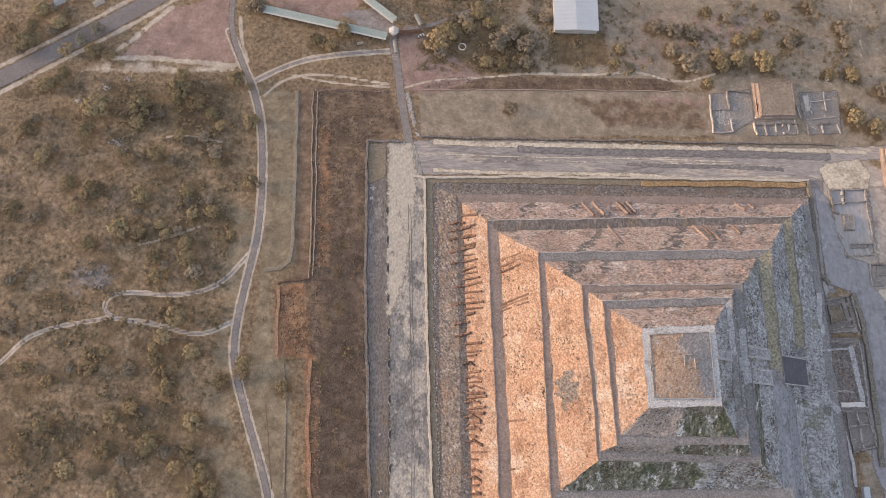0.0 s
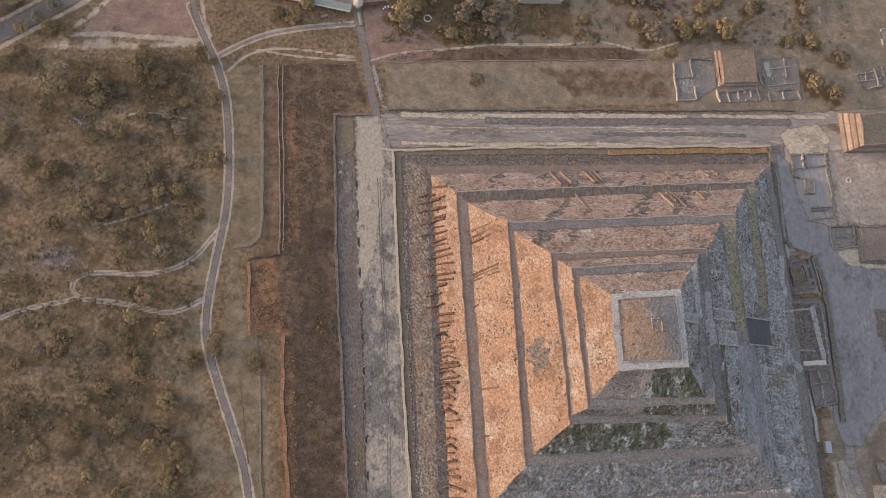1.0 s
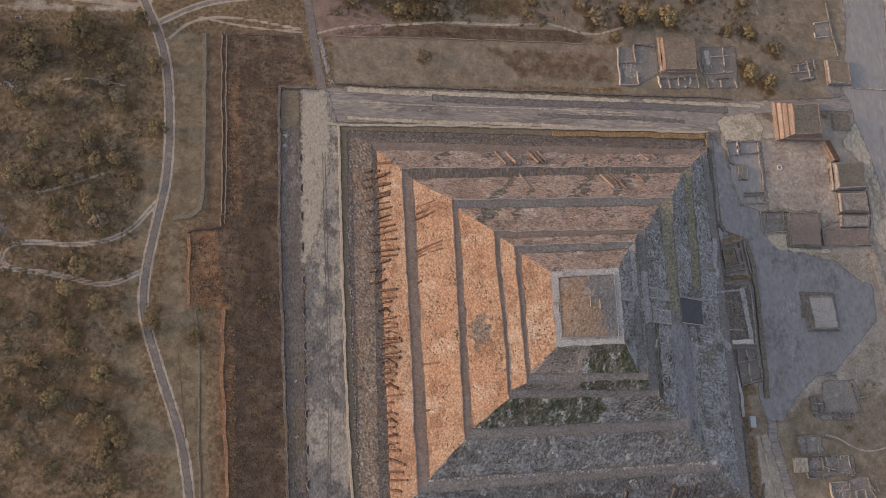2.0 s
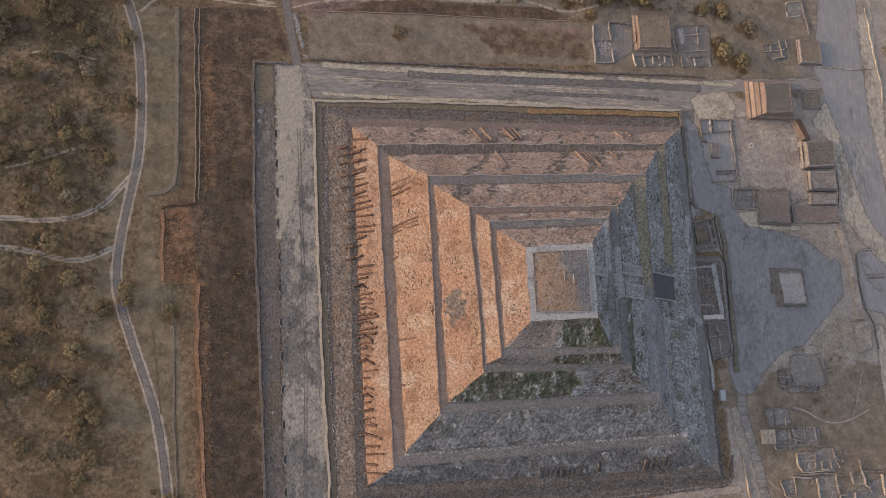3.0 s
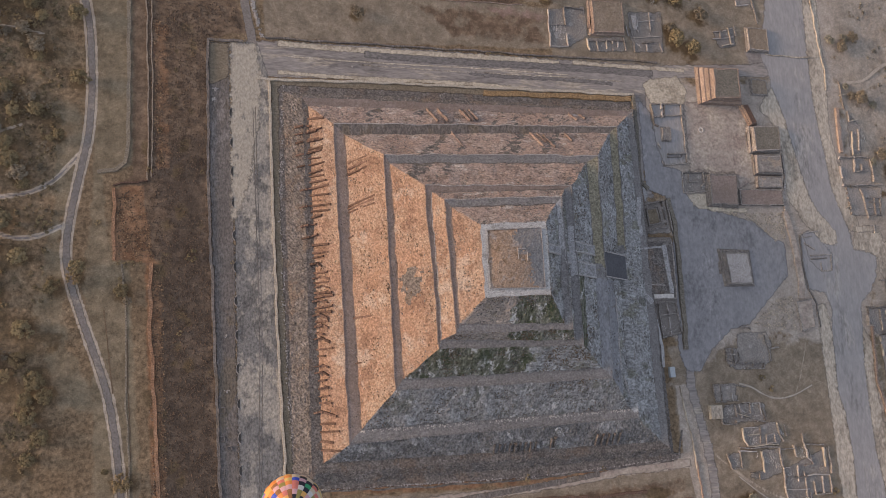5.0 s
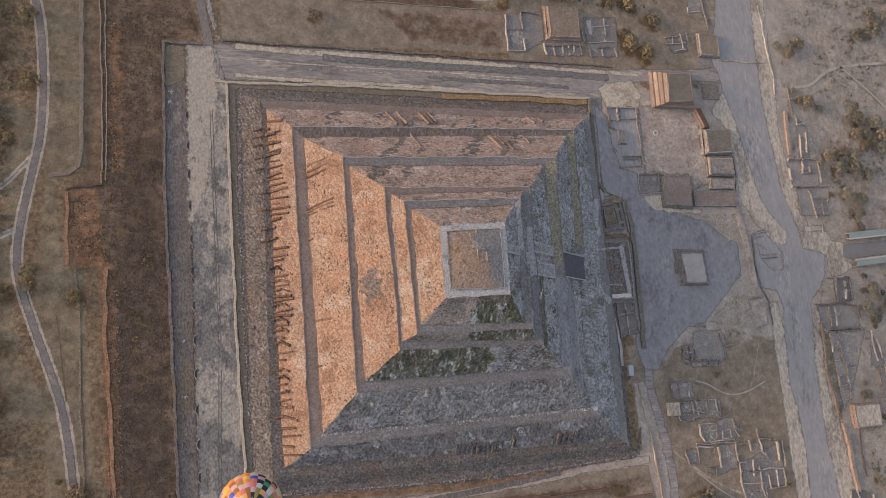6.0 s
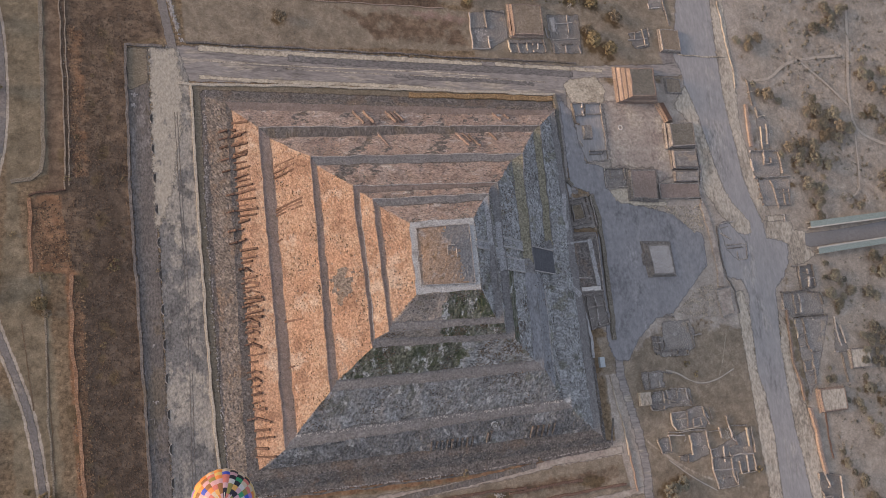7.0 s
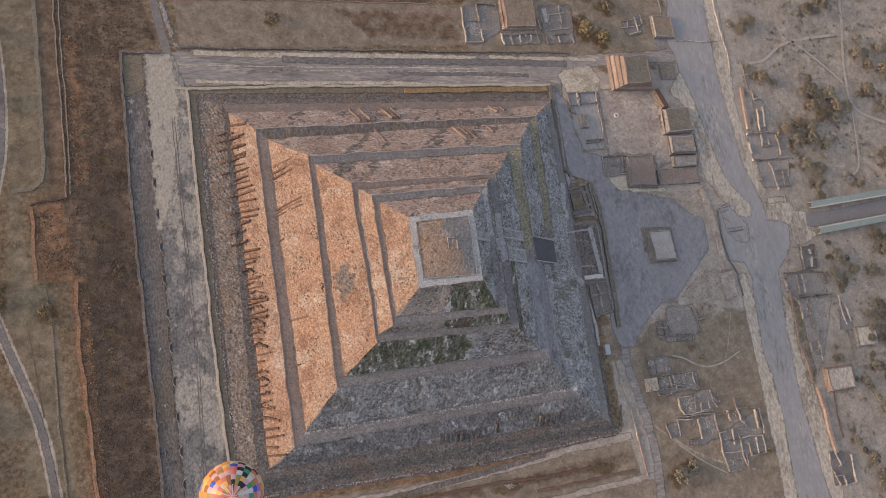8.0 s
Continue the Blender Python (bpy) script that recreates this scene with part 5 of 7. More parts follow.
    # pale cheeks beside the narrow flights
    for x0, x1, y0, y1, z0, z1 in ((60.5, 42, 7, 12, 32, 47), (60.5, 42, -6, 1, 32, 47), (39, 33.5, 0, 5.5, 47, 53), (31, 20.4, 4, 8, 53, 62)):
        for y in (y0, y1):
            bm = bmesh.new()
            n_seg = 10
            rows = []
            for i in range(n_seg + 1):
                x, z = x0 + (x1 - x0) * i / n_seg, z0 + (z1 - z0) * i / n_seg
                sway, up = rng.uniform(-.2, .2), rng.uniform(.35, .8)
                rows.append([bm.verts.new((x, y + sway + side * .45, z + h)) for side, h in ((-1, -.6), (-1, up), (1, up), (1, -.6))])
            for lo, hi in zip(rows, rows[1:]):
                for q in range(3):
                    bm.faces.new((lo[q], lo[q + 1], hi[q + 1], hi[q]))
            bm.faces.new(rows[0]), bm.faces.new(rows[-1])
            bmesh.ops.recalc_face_normals(bm, faces=bm.faces[:])
            part("stair_cheek", bm, PALE_MORTAR, top, "pale mortared cheek of a narrow staircase")
    # white stones fallen along the second terrace of the shaded side
    verts, faces = [], []
    a, b = Vector((*TIERS[1][2][2], 14)), Vector((*TIERS[1][2][3], 14))
    while len(faces) < 3000:
        u = rng.random()
        p = a.lerp(b, u) + Vector((rng.uniform(-.3, .3), rng.gauss(-.9, .6), 0))
        if wobble(p.x, 0, 9, 71) < rng.uniform(-.5, .3):
            continue
        r, o, t = rng.uniform(.15, .5), len(verts), rng.uniform(0, 6)
        verts += [p + Vector((math.cos(t + q * 1.257) * r, math.sin(t + q * 1.257) * r, -.1)) for q in range(5)] + [p + Vector((0, 0, r * .8))]
        faces += [(o + q, o + (q + 1) % 5, o + 5) for q in range(5)]
    tagged(fill("edge_rubble", verts, faces, PALE_STONE, top), "white stones fallen along a terrace", kind="stuff")
    # stones and clods strewn along the edges of the terraces
    verts, faces = [], []
    while len(faces) < 5 * 5200:
        k, i = rng.choices((0, 1, 2, 3, 4), (4, 4, 3, 2, 2))[0], rng.randrange(4)
        z, outer, inner = TIERS[k]
        u, v = rng.random(), rng.choice((rng.gauss(.04, .07), rng.gauss(.95, .07), rng.random()))
        lo, hi = Vector(outer[i]).lerp(Vector(outer[(i + 1) % 4]), u), Vector(inner[i]).lerp(Vector(inner[(i + 1) % 4]), u)
        p = lo.lerp(hi, min(max(v, 0), 1.05))
        if wobble(p.x, p.y, 7, 72) < rng.uniform(-.4, .4):
            continue
        r, o, t = rng.uniform(.15, .5), len(verts), rng.uniform(0, 6)
        verts += [(p.x + math.cos(t + q * 1.257) * r * rng.uniform(.7, 1.1), p.y + math.sin(t + q * 1.257) * r, z - .15) for q in range(5)] + [(p.x, p.y, z + .1 + r * .7)]
        faces += [(o + q, o + (q + 1) % 5, o + 5) for q in range(5)]
    tagged(fill("terrace_rubble", verts, faces, STONE_BITS, top), "loose stones and clods along the terraces", kind="stuff")
    # loose stones, stubs and tufts over the slopes
    for name, share, material, size in (("slope_stone", 15000, STONE_BITS, (.25, .6)), ("pale_rubble", 2600, STONE_BITS, (.2, .6)), ("dry_tuft", 8500, MOSS, (.16, .55))):
        verts, faces = [], []
        for _ in range(share):
            k, s = rng.choices(range(6), (3, 3, 4, 3, 1.5, 2))[0], rng.choice(SIDES)
            if name != "dry_tuft" and s == 3:
                s = rng.choice((3, 2, 2, 1))
            if name == "dry_tuft":
                s, k = rng.choice(((2, 3), (2, 3), (2, 5), (2, 4), (3, 2), (3, 2), (3, 3), (3, 1), (2, 2), (1, 3)))
            p, nrm, along = on_slope(k, s, rng.random(), rng.random() if name != "pale_rubble" else rng.choice((rng.random(), .02, .98)))
            if name == "dry_tuft" and wobble(p.x, p.y, 9, 8) < (rng.uniform(-.35, .75) if s == 3 else rng.uniform(-.3, .3)):
                continue
            if name == "pale_rubble" and rng.random() < .3:
                p, nrm, along = on_slope(*rng.choice(((2, 2), (2, 2), (1, 2), (3, 2), (2, 1))), rng.random(), rng.gauss(.03, .06))
            r = rng.uniform(*size)
            o = len(verts)
            t = rng.uniform(0, 6)
            for i in range(5):
                ang = t + i * 1.257
                verts.append(p + along * math.cos(ang) * r + nrm.cross(along) * math.sin(ang) * r * rng.uniform(.6, 1) - nrm * .15)
            verts.append(p + nrm * r * rng.uniform(.5, 1.0))
            faces += [(o + i, o + (i + 1) % 5, o + 5) for i in range(5)]
        ob = fill(name, verts, faces, material, top)
        tagged(ob, {"slope_stone": "small rough stones jutting from the slopes", "pale_rubble": "pale loose stones along the terraces", "dry_tuft": "dark dry tufts growing between stones"}[name], kind="stuff")


build_pyramid()


# ---- ruins and platforms ----
def ruin(label, outline, lines, heaps=(), floor=None, height=1.4, pale=.3, seed=0):
    """Roofless rooms: a worn floor, walls along lines in plan, and heaps (x, y, spread, count) of fallen stones."""
    rng = random.Random(seed)
    cx, cy = sum(p[0] for p in outline) / len(outline), sum(p[1] for p in outline) / len(outline)
    top = holder("ruined_rooms", cx, cy, 0, label=label, category="ruin")
    new("floor", laid("floor", [(x - cx, y - cy) for x, y in outline], .19, floor or RUIN_FLOOR, 2.2)).parent = top
    for line in lines:
        wall_run("wall", [(x - cx, y - cy) for x, y in line], rng.uniform(.5, .9), height * rng.uniform(.6, 1.1), rng.choices((RUIN, CAP, VERGE), (1.1 - pale, pale * .6, pale * .3))[0], "", .1, top, rng.choice((.45, .55, .55, .65)))
    verts, faces = [], []
    for hx, hy, spread, count in heaps:
        for _ in range(count):
            x, y, r = hx - cx + rng.gauss(0, spread * .5), hy - cy + rng.gauss(0, spread * .5), rng.uniform(.12, .45)
            o, a = len(verts), rng.uniform(0, 6)
            verts += [(x + math.cos(a + q * 1.257) * r * rng.uniform(.7, 1.1), y + math.sin(a + q * 1.257) * r, .12) for q in range(5)] + [(x + rng.uniform(-.1, .1), y, .19 + r * rng.uniform(.4, .8))]
            faces += [(o + q, o + (q + 1) % 5, o + 5) for q in range(5)]
    if verts:
        tagged(fill("rubble", verts, faces, PALE_STONE, top), "pale fallen stones on the floor", kind="stuff")
    return top


def platform(name, quad_low, quad_high, h, label, side_mat=RUIN, top_mat=DRY_GRASS, steps=2, stair=None, category="platform", rim=True):
    """A stepped stone platform between two outlines (lists of four corners, -x+y first, clockwise from above)."""
    top = holder(name, 0, 0, 0, label=label, category=category)
    low, high = [Vector((*p, 0)) for p in quad_low], [Vector((*p, 0)) for p in quad_high]
    for k in range(steps):
        a = [l.lerp(u, k / steps) for l, u in zip(low, high)]
        b = [l.lerp(u, (k + .55) / steps) for l, u in zip(low, high)]
        z0, z1 = h * k / steps - (.3 if k == 0 else .02), h * (k + 1) / steps
        bm = bmesh.new()
        lo = [bm.verts.new((p.x, p.y, z0)) for p in a]
        hi = [bm.verts.new((p.x, p.y, z1)) for p in b]
        for i in range(4):
            bm.faces.new((lo[(i + 1) % 4], lo[i], hi[i], hi[(i + 1) % 4]))
        bm.faces.new(hi)
        bmesh.ops.recalc_face_normals(bm, faces=bm.faces)
        part("tier", bm, side_mat, top)
    b = [l.lerp(u, (steps - .45) / steps) for l, u in zip(low, high)]
    c = sum(b, Vector()) / 4
    ins = [p.lerp(c, .07) for p in b]
    vs, fs = grid_face((*ins[3].xy, h + .22), (*ins[2].xy, h + .22), (*ins[1].xy, h + .22), (*ins[0].xy, h + .22), 1.2, .08, h * 3 + c.x, .1)
    fill("top", vs, fs, top_mat, top)
    if rim:
        for i in range(4):
            p, q = b[i], b[(i + 1) % 4]
            wall_run("rim", [tuple(p.xy.lerp(c.xy, .03)), tuple(q.xy.lerp(c.xy, .03))], .7, .35, side_mat, "", h, top)
    if stair:
        x0, y0, x1, y1, axis, n = stair
        bm = stair_solid(x0, x1, y0, y1, 0, h, n) if axis == "x" else stair_solid(y0, y1, x0, x1, 0, h, n, "y")
        part("stair", bm, side_mat, top, "worn stone steps")
    return top


def rect(x0, y0, x1, y1):
    return [(x0, y1), (x1, y1), (x1, y0), (x0, y0)]


# beside the pyramid foot, on the plaza side
platform("attached_platform", [(99, 24), (128, 24), (128, -19), (106, -19)], [(101.5, 21), (126.5, 21), (126.5, -15.5), (108.5, -15.5)], 4.0, "low grey stone platform attached to the pyramid foot", RUIN, RUBBLE, 2)
wall_run("mortar_edge", [(120.6, 18), (122, 4), (123, -12.5)], 3.0, .7, MORTAR_PATH, "pale mortared edge on the low platform", 4.0)
wall_run("mortar_edge", [(124.3, -14.2), (111, -14.4)], 2.6, .8, PALE_STONE, "white mortared edge on the low platform", 4.0)
wall_run("mortar_edge", [(104, 15.8), (119, 16.8)], 1.2, .6, MORTAR_PATH, "pale mortared edge on the low platform", 4.0)
wall_run("mortar_edge", [(110, -7), (119, -7.5)], .9, .5, RUIN, "low inner wall on the low platform", 4.0)
ruin("sunken stone court with grassy floor at the pyramid foot", [(108, 46), (127, 48), (129, 27), (109, 26)],
     [[(109, 44.5), (124, 47), (126, 31.5)], [(109, 44.5), (110.5, 28), (126, 30)], [(112.5, 42.5), (121, 44), (123, 33), (113.5, 31.5), (112.5, 42.5)], [(127, 48), (129.5, 28)]], [(117, 30, 3, 30)], height=2.2, pale=.2, seed=21)
sheet("court_grass", [(113.5, 41.5), (119.5, 42.5), (121.5, 33.5), (114.5, 32.5)], .45, CHANNEL, "brown grassy floor of the sunken court", .5, category="courtyard", fray=.6)
ruin("roofless grey stone rooms at the pyramid foot", [(114, -17), (128, -17), (130, -38), (115, -40)],
     [[(115, -18), (127.5, -17), (130, -37), (116, -40)], [(115, -18), (116.5, -39)], [(116, -26), (128, -25)], [(121, -18), (122.5, -38)]], [(119, -34, 2, 14)], height=1.6, pale=.15, seed=22)
wall_run("mortar_path", [(106, 49), (104.6, 31), (105.5, 26), (95.8, 19), (96.4, 7), (98.5, -2), (101.4, -9.3), (109, -18.6)], 3.0, .5, MORTAR_PATH, "pale mortared path along the pyramid foot", 4.4, category="path")
wall_run("mortar_path", [(109, -18.6), (112, -33), (113.9, -44), (114, -58)], 2.0, .5, MORTAR_PATH, "pale mortared path along the pyramid foot", 2.4, category="path")
sheet("entry_paving", [(103, 57), (114, 58), (114, 47), (104, 47)], .3, MORTAR_PATH, "pale paving at the corner of the low platform", .5, category="paving")

# plaza altar and the mounds beside the plaza
platform("plaza_altar", [(160.5, 17), (185, 16), (186, -8.5), (163.5, -8.5)], [(166, 12), (180.5, 12), (181.5, -6.5), (167, -6.5)], 3.2, "square stepped stone altar on grey gravel", RUIN, CAP, 2, (160.8, 0, 166, 8, "x", 7), "altar")
platform("small_pyramid", [(157.5, 141.5), (191.5, 142), (191, 115), (157.5, 115)], [(167, 137), (184, 137.5), (183.5, 117.5), (166.5, 117)], 9.0, "small stepped pyramid with a sunlit stair", TERRA, BANK_EARTH, 4, (158.5, 120, 167, 137, "x", 14), "pyramid")
platform("grass_mound", rect(198.5, 123, 212.5, 135.5), rect(200, 124.5, 211, 134), 1.2, "low square platform topped with dry grass", RUIN, DRY_GRASS, 1)
platform("stone_platform", [(192, 101), (216, 102.5), (216, 82.5), (191.5, 81.5)], [(196.5, 99), (214.5, 100.5), (214.5, 84.5), (196.5, 83.5)], 4.0, "stepped stone platform facing the avenue", RUIN, BANK_EARTH, 2, (191.5, 86, 197, 97, "x", 8))
platform("stone_platform", rect(194, 66.5, 216, 81), rect(196.5, 68.5, 214, 79.5), 3.2, "stepped stone platform facing the avenue", RUIN, RUIN_FLOOR, 2)
platform("stone_platform", rect(195, 57.5, 214.5, 66), rect(196.5, 59, 213.5, 64.5), 2.2, "low stone platform facing the avenue", RUIN, RUIN_FLOOR, 1)
platform("stair_ramp", [(187.5, 116), (194.5, 116.5), (201, 102), (194.5, 101)], [(190.5, 115), (193.5, 115.5), (199, 103), (196, 102.5)], 3.0, "reddish worn stair ramp in the sun", TERRA, RIB, 2, rim=False)
platform("earth_platform", rect(180.5, 45.5, 215, 57), rect(182, 46.5, 213.5, 56), 1.2, "low earth platform with stone edge", RUIN, PATHWAY, 1)
platform("dark_platform", [(156.5, 67), (181, 67.5), (180, 43.5), (156.5, 44.5)], [(160, 65.5), (179, 66), (178, 45.5), (159.5, 46)], 3.0, "square stone platform with dark earth top", RUIN, PATHWAY, 2)
platform("court_altar", rect(128, 87.5, 135.5, 98.5), rect(129.5, 89.5, 134, 96.5), 1.6, "small square altar inside the stone enclosure", RUIN, RUIN_FLOOR, 2, category="altar")

# rooms and courts south of the plaza
platform("shelter_base", rect(143.7, -91, 152, -82.5), rect(144, -90.7, 151.7, -82.8), 2.6, "pale flat shelter roof beside the ruins", LIP, VERGE, 1, rim=False, category="shelter")
# across the avenue
platform("stone_platform", rect(284.5, -109, 309, -92), rect(286.5, -107.5, 307, -93.5), 3.0, "square stone platform with a pale earth top", TERRA, VERGE, 2)
platform("stone_platform", rect(199.5, 155, 217, 173.5), rect(201, 156.5, 215.5, 172), 2.4, "stone platform at the avenue's end", RUIN, DRY_GRASS, 2)
# north side
platform("stone_platform", [(82, 184), (108, 185), (108, 160), (82.5, 159)], [(85.5, 182.5), (106.5, 183), (106, 162), (86, 161)], 3.0, "square earth-topped platform with a sunlit edge", TERRA, DRY_GRASS, 2, (82, 164, 86, 172, "x", 6))

# roofless rooms round the plaza, along the avenue and north of the gravel road
ruin("long roofless stone enclosure on grey gravel", [(122.6, 113.1), (144.6, 114.7), (145.2, 73.3), (129.1, 72.3), (124.6, 84.7), (123.4, 98.9)],
     [[(122.2, 112.8), (144.1, 114.3), (144.8, 94.6), (144.7, 73.1), (128.6, 72)], [(122.2, 112.8), (123.5, 99.4), (126.3, 98.2)], [(129.6, 113.7), (129.8, 103.9)], [(132.2, 113.8), (132, 104.3)], [(123.1, 104.6), (137, 105.6), (143.8, 106.9)], [(131.5, 79.2), (144.6, 80.3)], [(131.2, 77.2), (141.1, 77.5), (142, 80)], [(124.6, 87.3), (127, 83.2)]], [(137.2, 109.6, 2.2, 30), (126.3, 106.2, 1.5, 14)], floor=AVENUE, height=1.7, pale=.1, seed=32)
ruin("roofless stone rooms with pale fallen stones", [(141.6, 67.4), (161, 67.5), (161.1, 55.4), (141.1, 53.8)],
     [[(141.1, 67.1), (160.4, 67.3), (160.9, 54.7)], [(141.1, 67.1), (140.6, 53.6), (160.5, 54.8)], [(145.3, 66.2), (144.9, 61), (151.5, 61.3)], [(156, 66.9), (156.5, 60), (153.4, 57.3)]], [(155.7, 57.5, 1.4, 18), (147.2, 59.3, 2.5, 24)], seed=31)
ruin("ruined rooms round a dark floor beside the plaza", [(169.2, -38.2), (190.4, -38.3), (193.3, -46.1), (191.2, -56.6), (185, -61.3), (165.8, -61.1), (158.9, -56.1), (160, -48), (168.2, -48.3)],
     [[(159.5, -48), (168.1, -48.3), (168.6, -54.7), (164.8, -58.9)], [(159.5, -48), (160, -57), (161.6, -59.7)], [(159.7, -51.7), (167, -51.6)], [(164.6, -48.1), (164.9, -58.1)], [(172.9, -57.3), (186, -57.7), (184.8, -61.4), (173.1, -60.7)], [(178.6, -57.1), (178.3, -61.2)], [(188.6, -39.8), (190.1, -48.3), (191.1, -56.7)], [(191.3, -48.7), (197.7, -48.5)], [(170.9, -35.4), (173.7, -34.5), (178, -35.2), (179, -36.8)], [(159.7, -56.2), (173.6, -58.2)]], [(181.8, -41.4, 2, 12), (171.7, -59.4, 2, 14)], seed=41)
ruin("roofless stone rooms in dry grass beside the lane", [(148.7, -70.2), (164, -70.6), (164.6, -80.9), (149.3, -80.8)],
     [[(148.2, -70.2), (163.5, -70.5), (171, -72)], [(148.2, -70.2), (148.8, -80.7), (165, -80.6)], [(153.2, -70.7), (153.5, -80.5)], [(149.7, -75.8), (154.9, -75.6)], [(160.7, -76.1), (161.2, -80.6)]], [(153.2, -78.3, 1.3, 14), (159.4, -78.9, 2, 12)], seed=42)
ruin("maze of roofless stone rooms with white fallen stones", [(155.3, -82.8), (183.4, -82.8), (183.8, -93.9), (163.1, -93.8), (162, -95.1), (152.8, -94.1), (152.8, -89.8)],
     [[(154.7, -83.2), (161.6, -82.8), (162.2, -90.8)], [(152.1, -90.4), (161.5, -90.4), (161.6, -94.4), (152.2, -94.4), (152.1, -90.4)], [(164.6, -82.7), (165.6, -91.2)], [(168.1, -82.4), (172.9, -82.1), (172.9, -89.1), (168.4, -89.7)], [(174.6, -82.3), (179.9, -82.1), (180.1, -89.8), (174.8, -90.3), (174.6, -82.3)], [(162.7, -88.3), (171.6, -91.1)], [(181, -85.5), (182.5, -93)], [(165.6, -91.2), (181.9, -94)]], [(158.4, -86.8, 2.6, 70), (168.3, -88.6, 2.5, 26), (177.1, -92.4, 2.5, 24), (172.3, -86, 1.5, 14)], seed=43, pale=.6)
ruin("white stony rooms round a small sunken court", [(166.6, -97.8), (178, -96.9), (182.7, -95.2), (190.7, -94.6), (194.5, -102.4), (191.3, -109.3), (168.7, -108.8), (166.8, -105.7)],
     [[(166, -97.7), (166.2, -105.7), (168.3, -108.4), (189.9, -108.8)], [(177.8, -97.2), (177.6, -107)], [(166.5, -97.8), (175.6, -97.3)], [(181.9, -102.8), (188.1, -102.4), (188.4, -107.5), (182.2, -107.9), (181.9, -102.8)], [(190.5, -95), (191.3, -102), (193.8, -107)], [(195.6, -95.9), (196.2, -103.7)], [(169.6, -101.7), (176.9, -101.5)]], [(173.1, -102.1, 3.6, 90), (173.9, -106.6, 2.5, 34), (192.7, -102.2, 2.4, 30)], seed=44, pale=.6)
ruin("small roofless room with white fallen stones", [(153.6, -112.7), (163, -112.1), (163.7, -121.7), (155.7, -121.4)],
     [[(162.5, -111.6), (163.2, -121.6), (155.6, -121.4)], [(153.1, -112.6), (155.3, -121)], [(161.7, -111.5), (173.7, -111.5)]], [(159, -117.3, 2, 40)], seed=45, pale=.5)
ruin("broken rooms with a heap of pale stones", [(177.7, -111.3), (190.8, -111.4), (192.4, -125.4), (177.6, -129.2), (168.2, -127.3), (169.1, -124.6), (177.8, -124.2)],
     [[(162.5, -109.5), (190.9, -110.3), (190.9, -121.2), (192.1, -123.9)], [(168.1, -124.7), (174.6, -124.5), (174.6, -128.8)], [(190.7, -111.4), (202.6, -111.7)], [(177.4, -112.4), (177.9, -124.9)]], [(184.4, -117.2, 4.2, 130), (187.8, -121.9, 3.2, 50), (174.4, -115.2, 1.2, 8)], seed=46, pale=.4)
ruin("maze of roofless stone rooms with pale sunlit walls", [(192.7, -124), (225.9, -111.9), (224.5, -134.5), (225.1, -140.1), (210.6, -140), (209.8, -147.8), (194.1, -148.5), (192.8, -135.8)],
     [[(192.1, -123.9), (192, -136.7), (193.6, -148), (209.2, -147.6), (209.3, -139)], [(192.1, -123.9), (201.7, -122.2), (201.4, -132.2)], [(192.8, -129), (207.8, -129.4)], [(192.1, -136.4), (208.8, -136.8)], [(206.3, -126), (206.5, -139.4), (209.2, -147.6)], [(210.9, -112.7), (213.7, -122.9), (207.4, -122.9)], [(208.4, -109.8), (210.2, -118.1), (212.4, -120.2)], [(221.5, -112.1), (222.5, -124)], [(226.1, -111.9), (226.2, -128.1)], [(212.4, -132.9), (213.3, -141), (224.3, -140.3), (224.6, -129)], [(219, -129.4), (218.9, -140.3)], [(207.9, -128.7), (224.7, -128.7)], [(207.5, -103.1), (208.4, -109.8), (221.9, -110.3)], [(200.8, -109.7), (201.9, -117.1)], [(198.4, -141.9), (205, -142)]], [(206.8, -115.9, 4, 60), (197.4, -143.6, 3, 50), (196.2, -128, 2.2, 30), (205.5, -142.9, 1.5, 14), (220.2, -124.9, 2.4, 20)], seed=47, pale=.5)
ruin("dark stone footings at the avenue crossing", [(226.7, 27.1), (235, 27.7), (247.7, 12.7), (246.2, 1.3), (238, 1.3), (229.6, 9.1)],
     [[(226.2, 27.4), (238.8, 28.2)], [(226.5, 24.5), (233.3, 25.1)], [(230.1, 12.1), (246.9, 12.2), (245.6, 1.6), (238.3, 1.2), (238.5, 6.8)], [(230.1, 9.7), (243.5, 9.9)], [(226.6, 20.4), (234.3, 16)]], [], floor=AVENUE, height=.7, seed=59, pale=.1)
ruin("broken stone walls beside the avenue", [(275.2, 114.9), (284.1, 104.3), (281.9, 83), (273.2, 83)],
     [[(271.8, 137.5), (271.9, 126.2), (272.8, 116.3)], [(274.5, 114.6), (275.4, 107.5)], [(275.9, 100.4), (275, 82.7)], [(281.8, 101.7), (280.4, 86.2)], [(275.4, 107.5), (281.8, 108.4)], [(270, 126.6), (274.3, 127.6)]], [(275.5, 88.7, 2.5, 40), (285.2, 95.4, 4, 40)], seed=50)
ruin("roofless stone rooms above the avenue", [(263.8, 81.8), (289.3, 81.7), (287.6, 61.1), (264.2, 60.6)],
     [[(263.1, 81.5), (288.5, 81.4), (288.7, 64.3)], [(263.1, 81.5), (263.4, 60.3)], [(275.1, 81), (273.4, 71), (285.4, 72.2)], [(271.1, 61.1), (295.3, 62)], [(263.4, 60.3), (271.1, 61.1)], [(280.1, 76.2), (280, 71.4)]], [], seed=51, height=1.8)
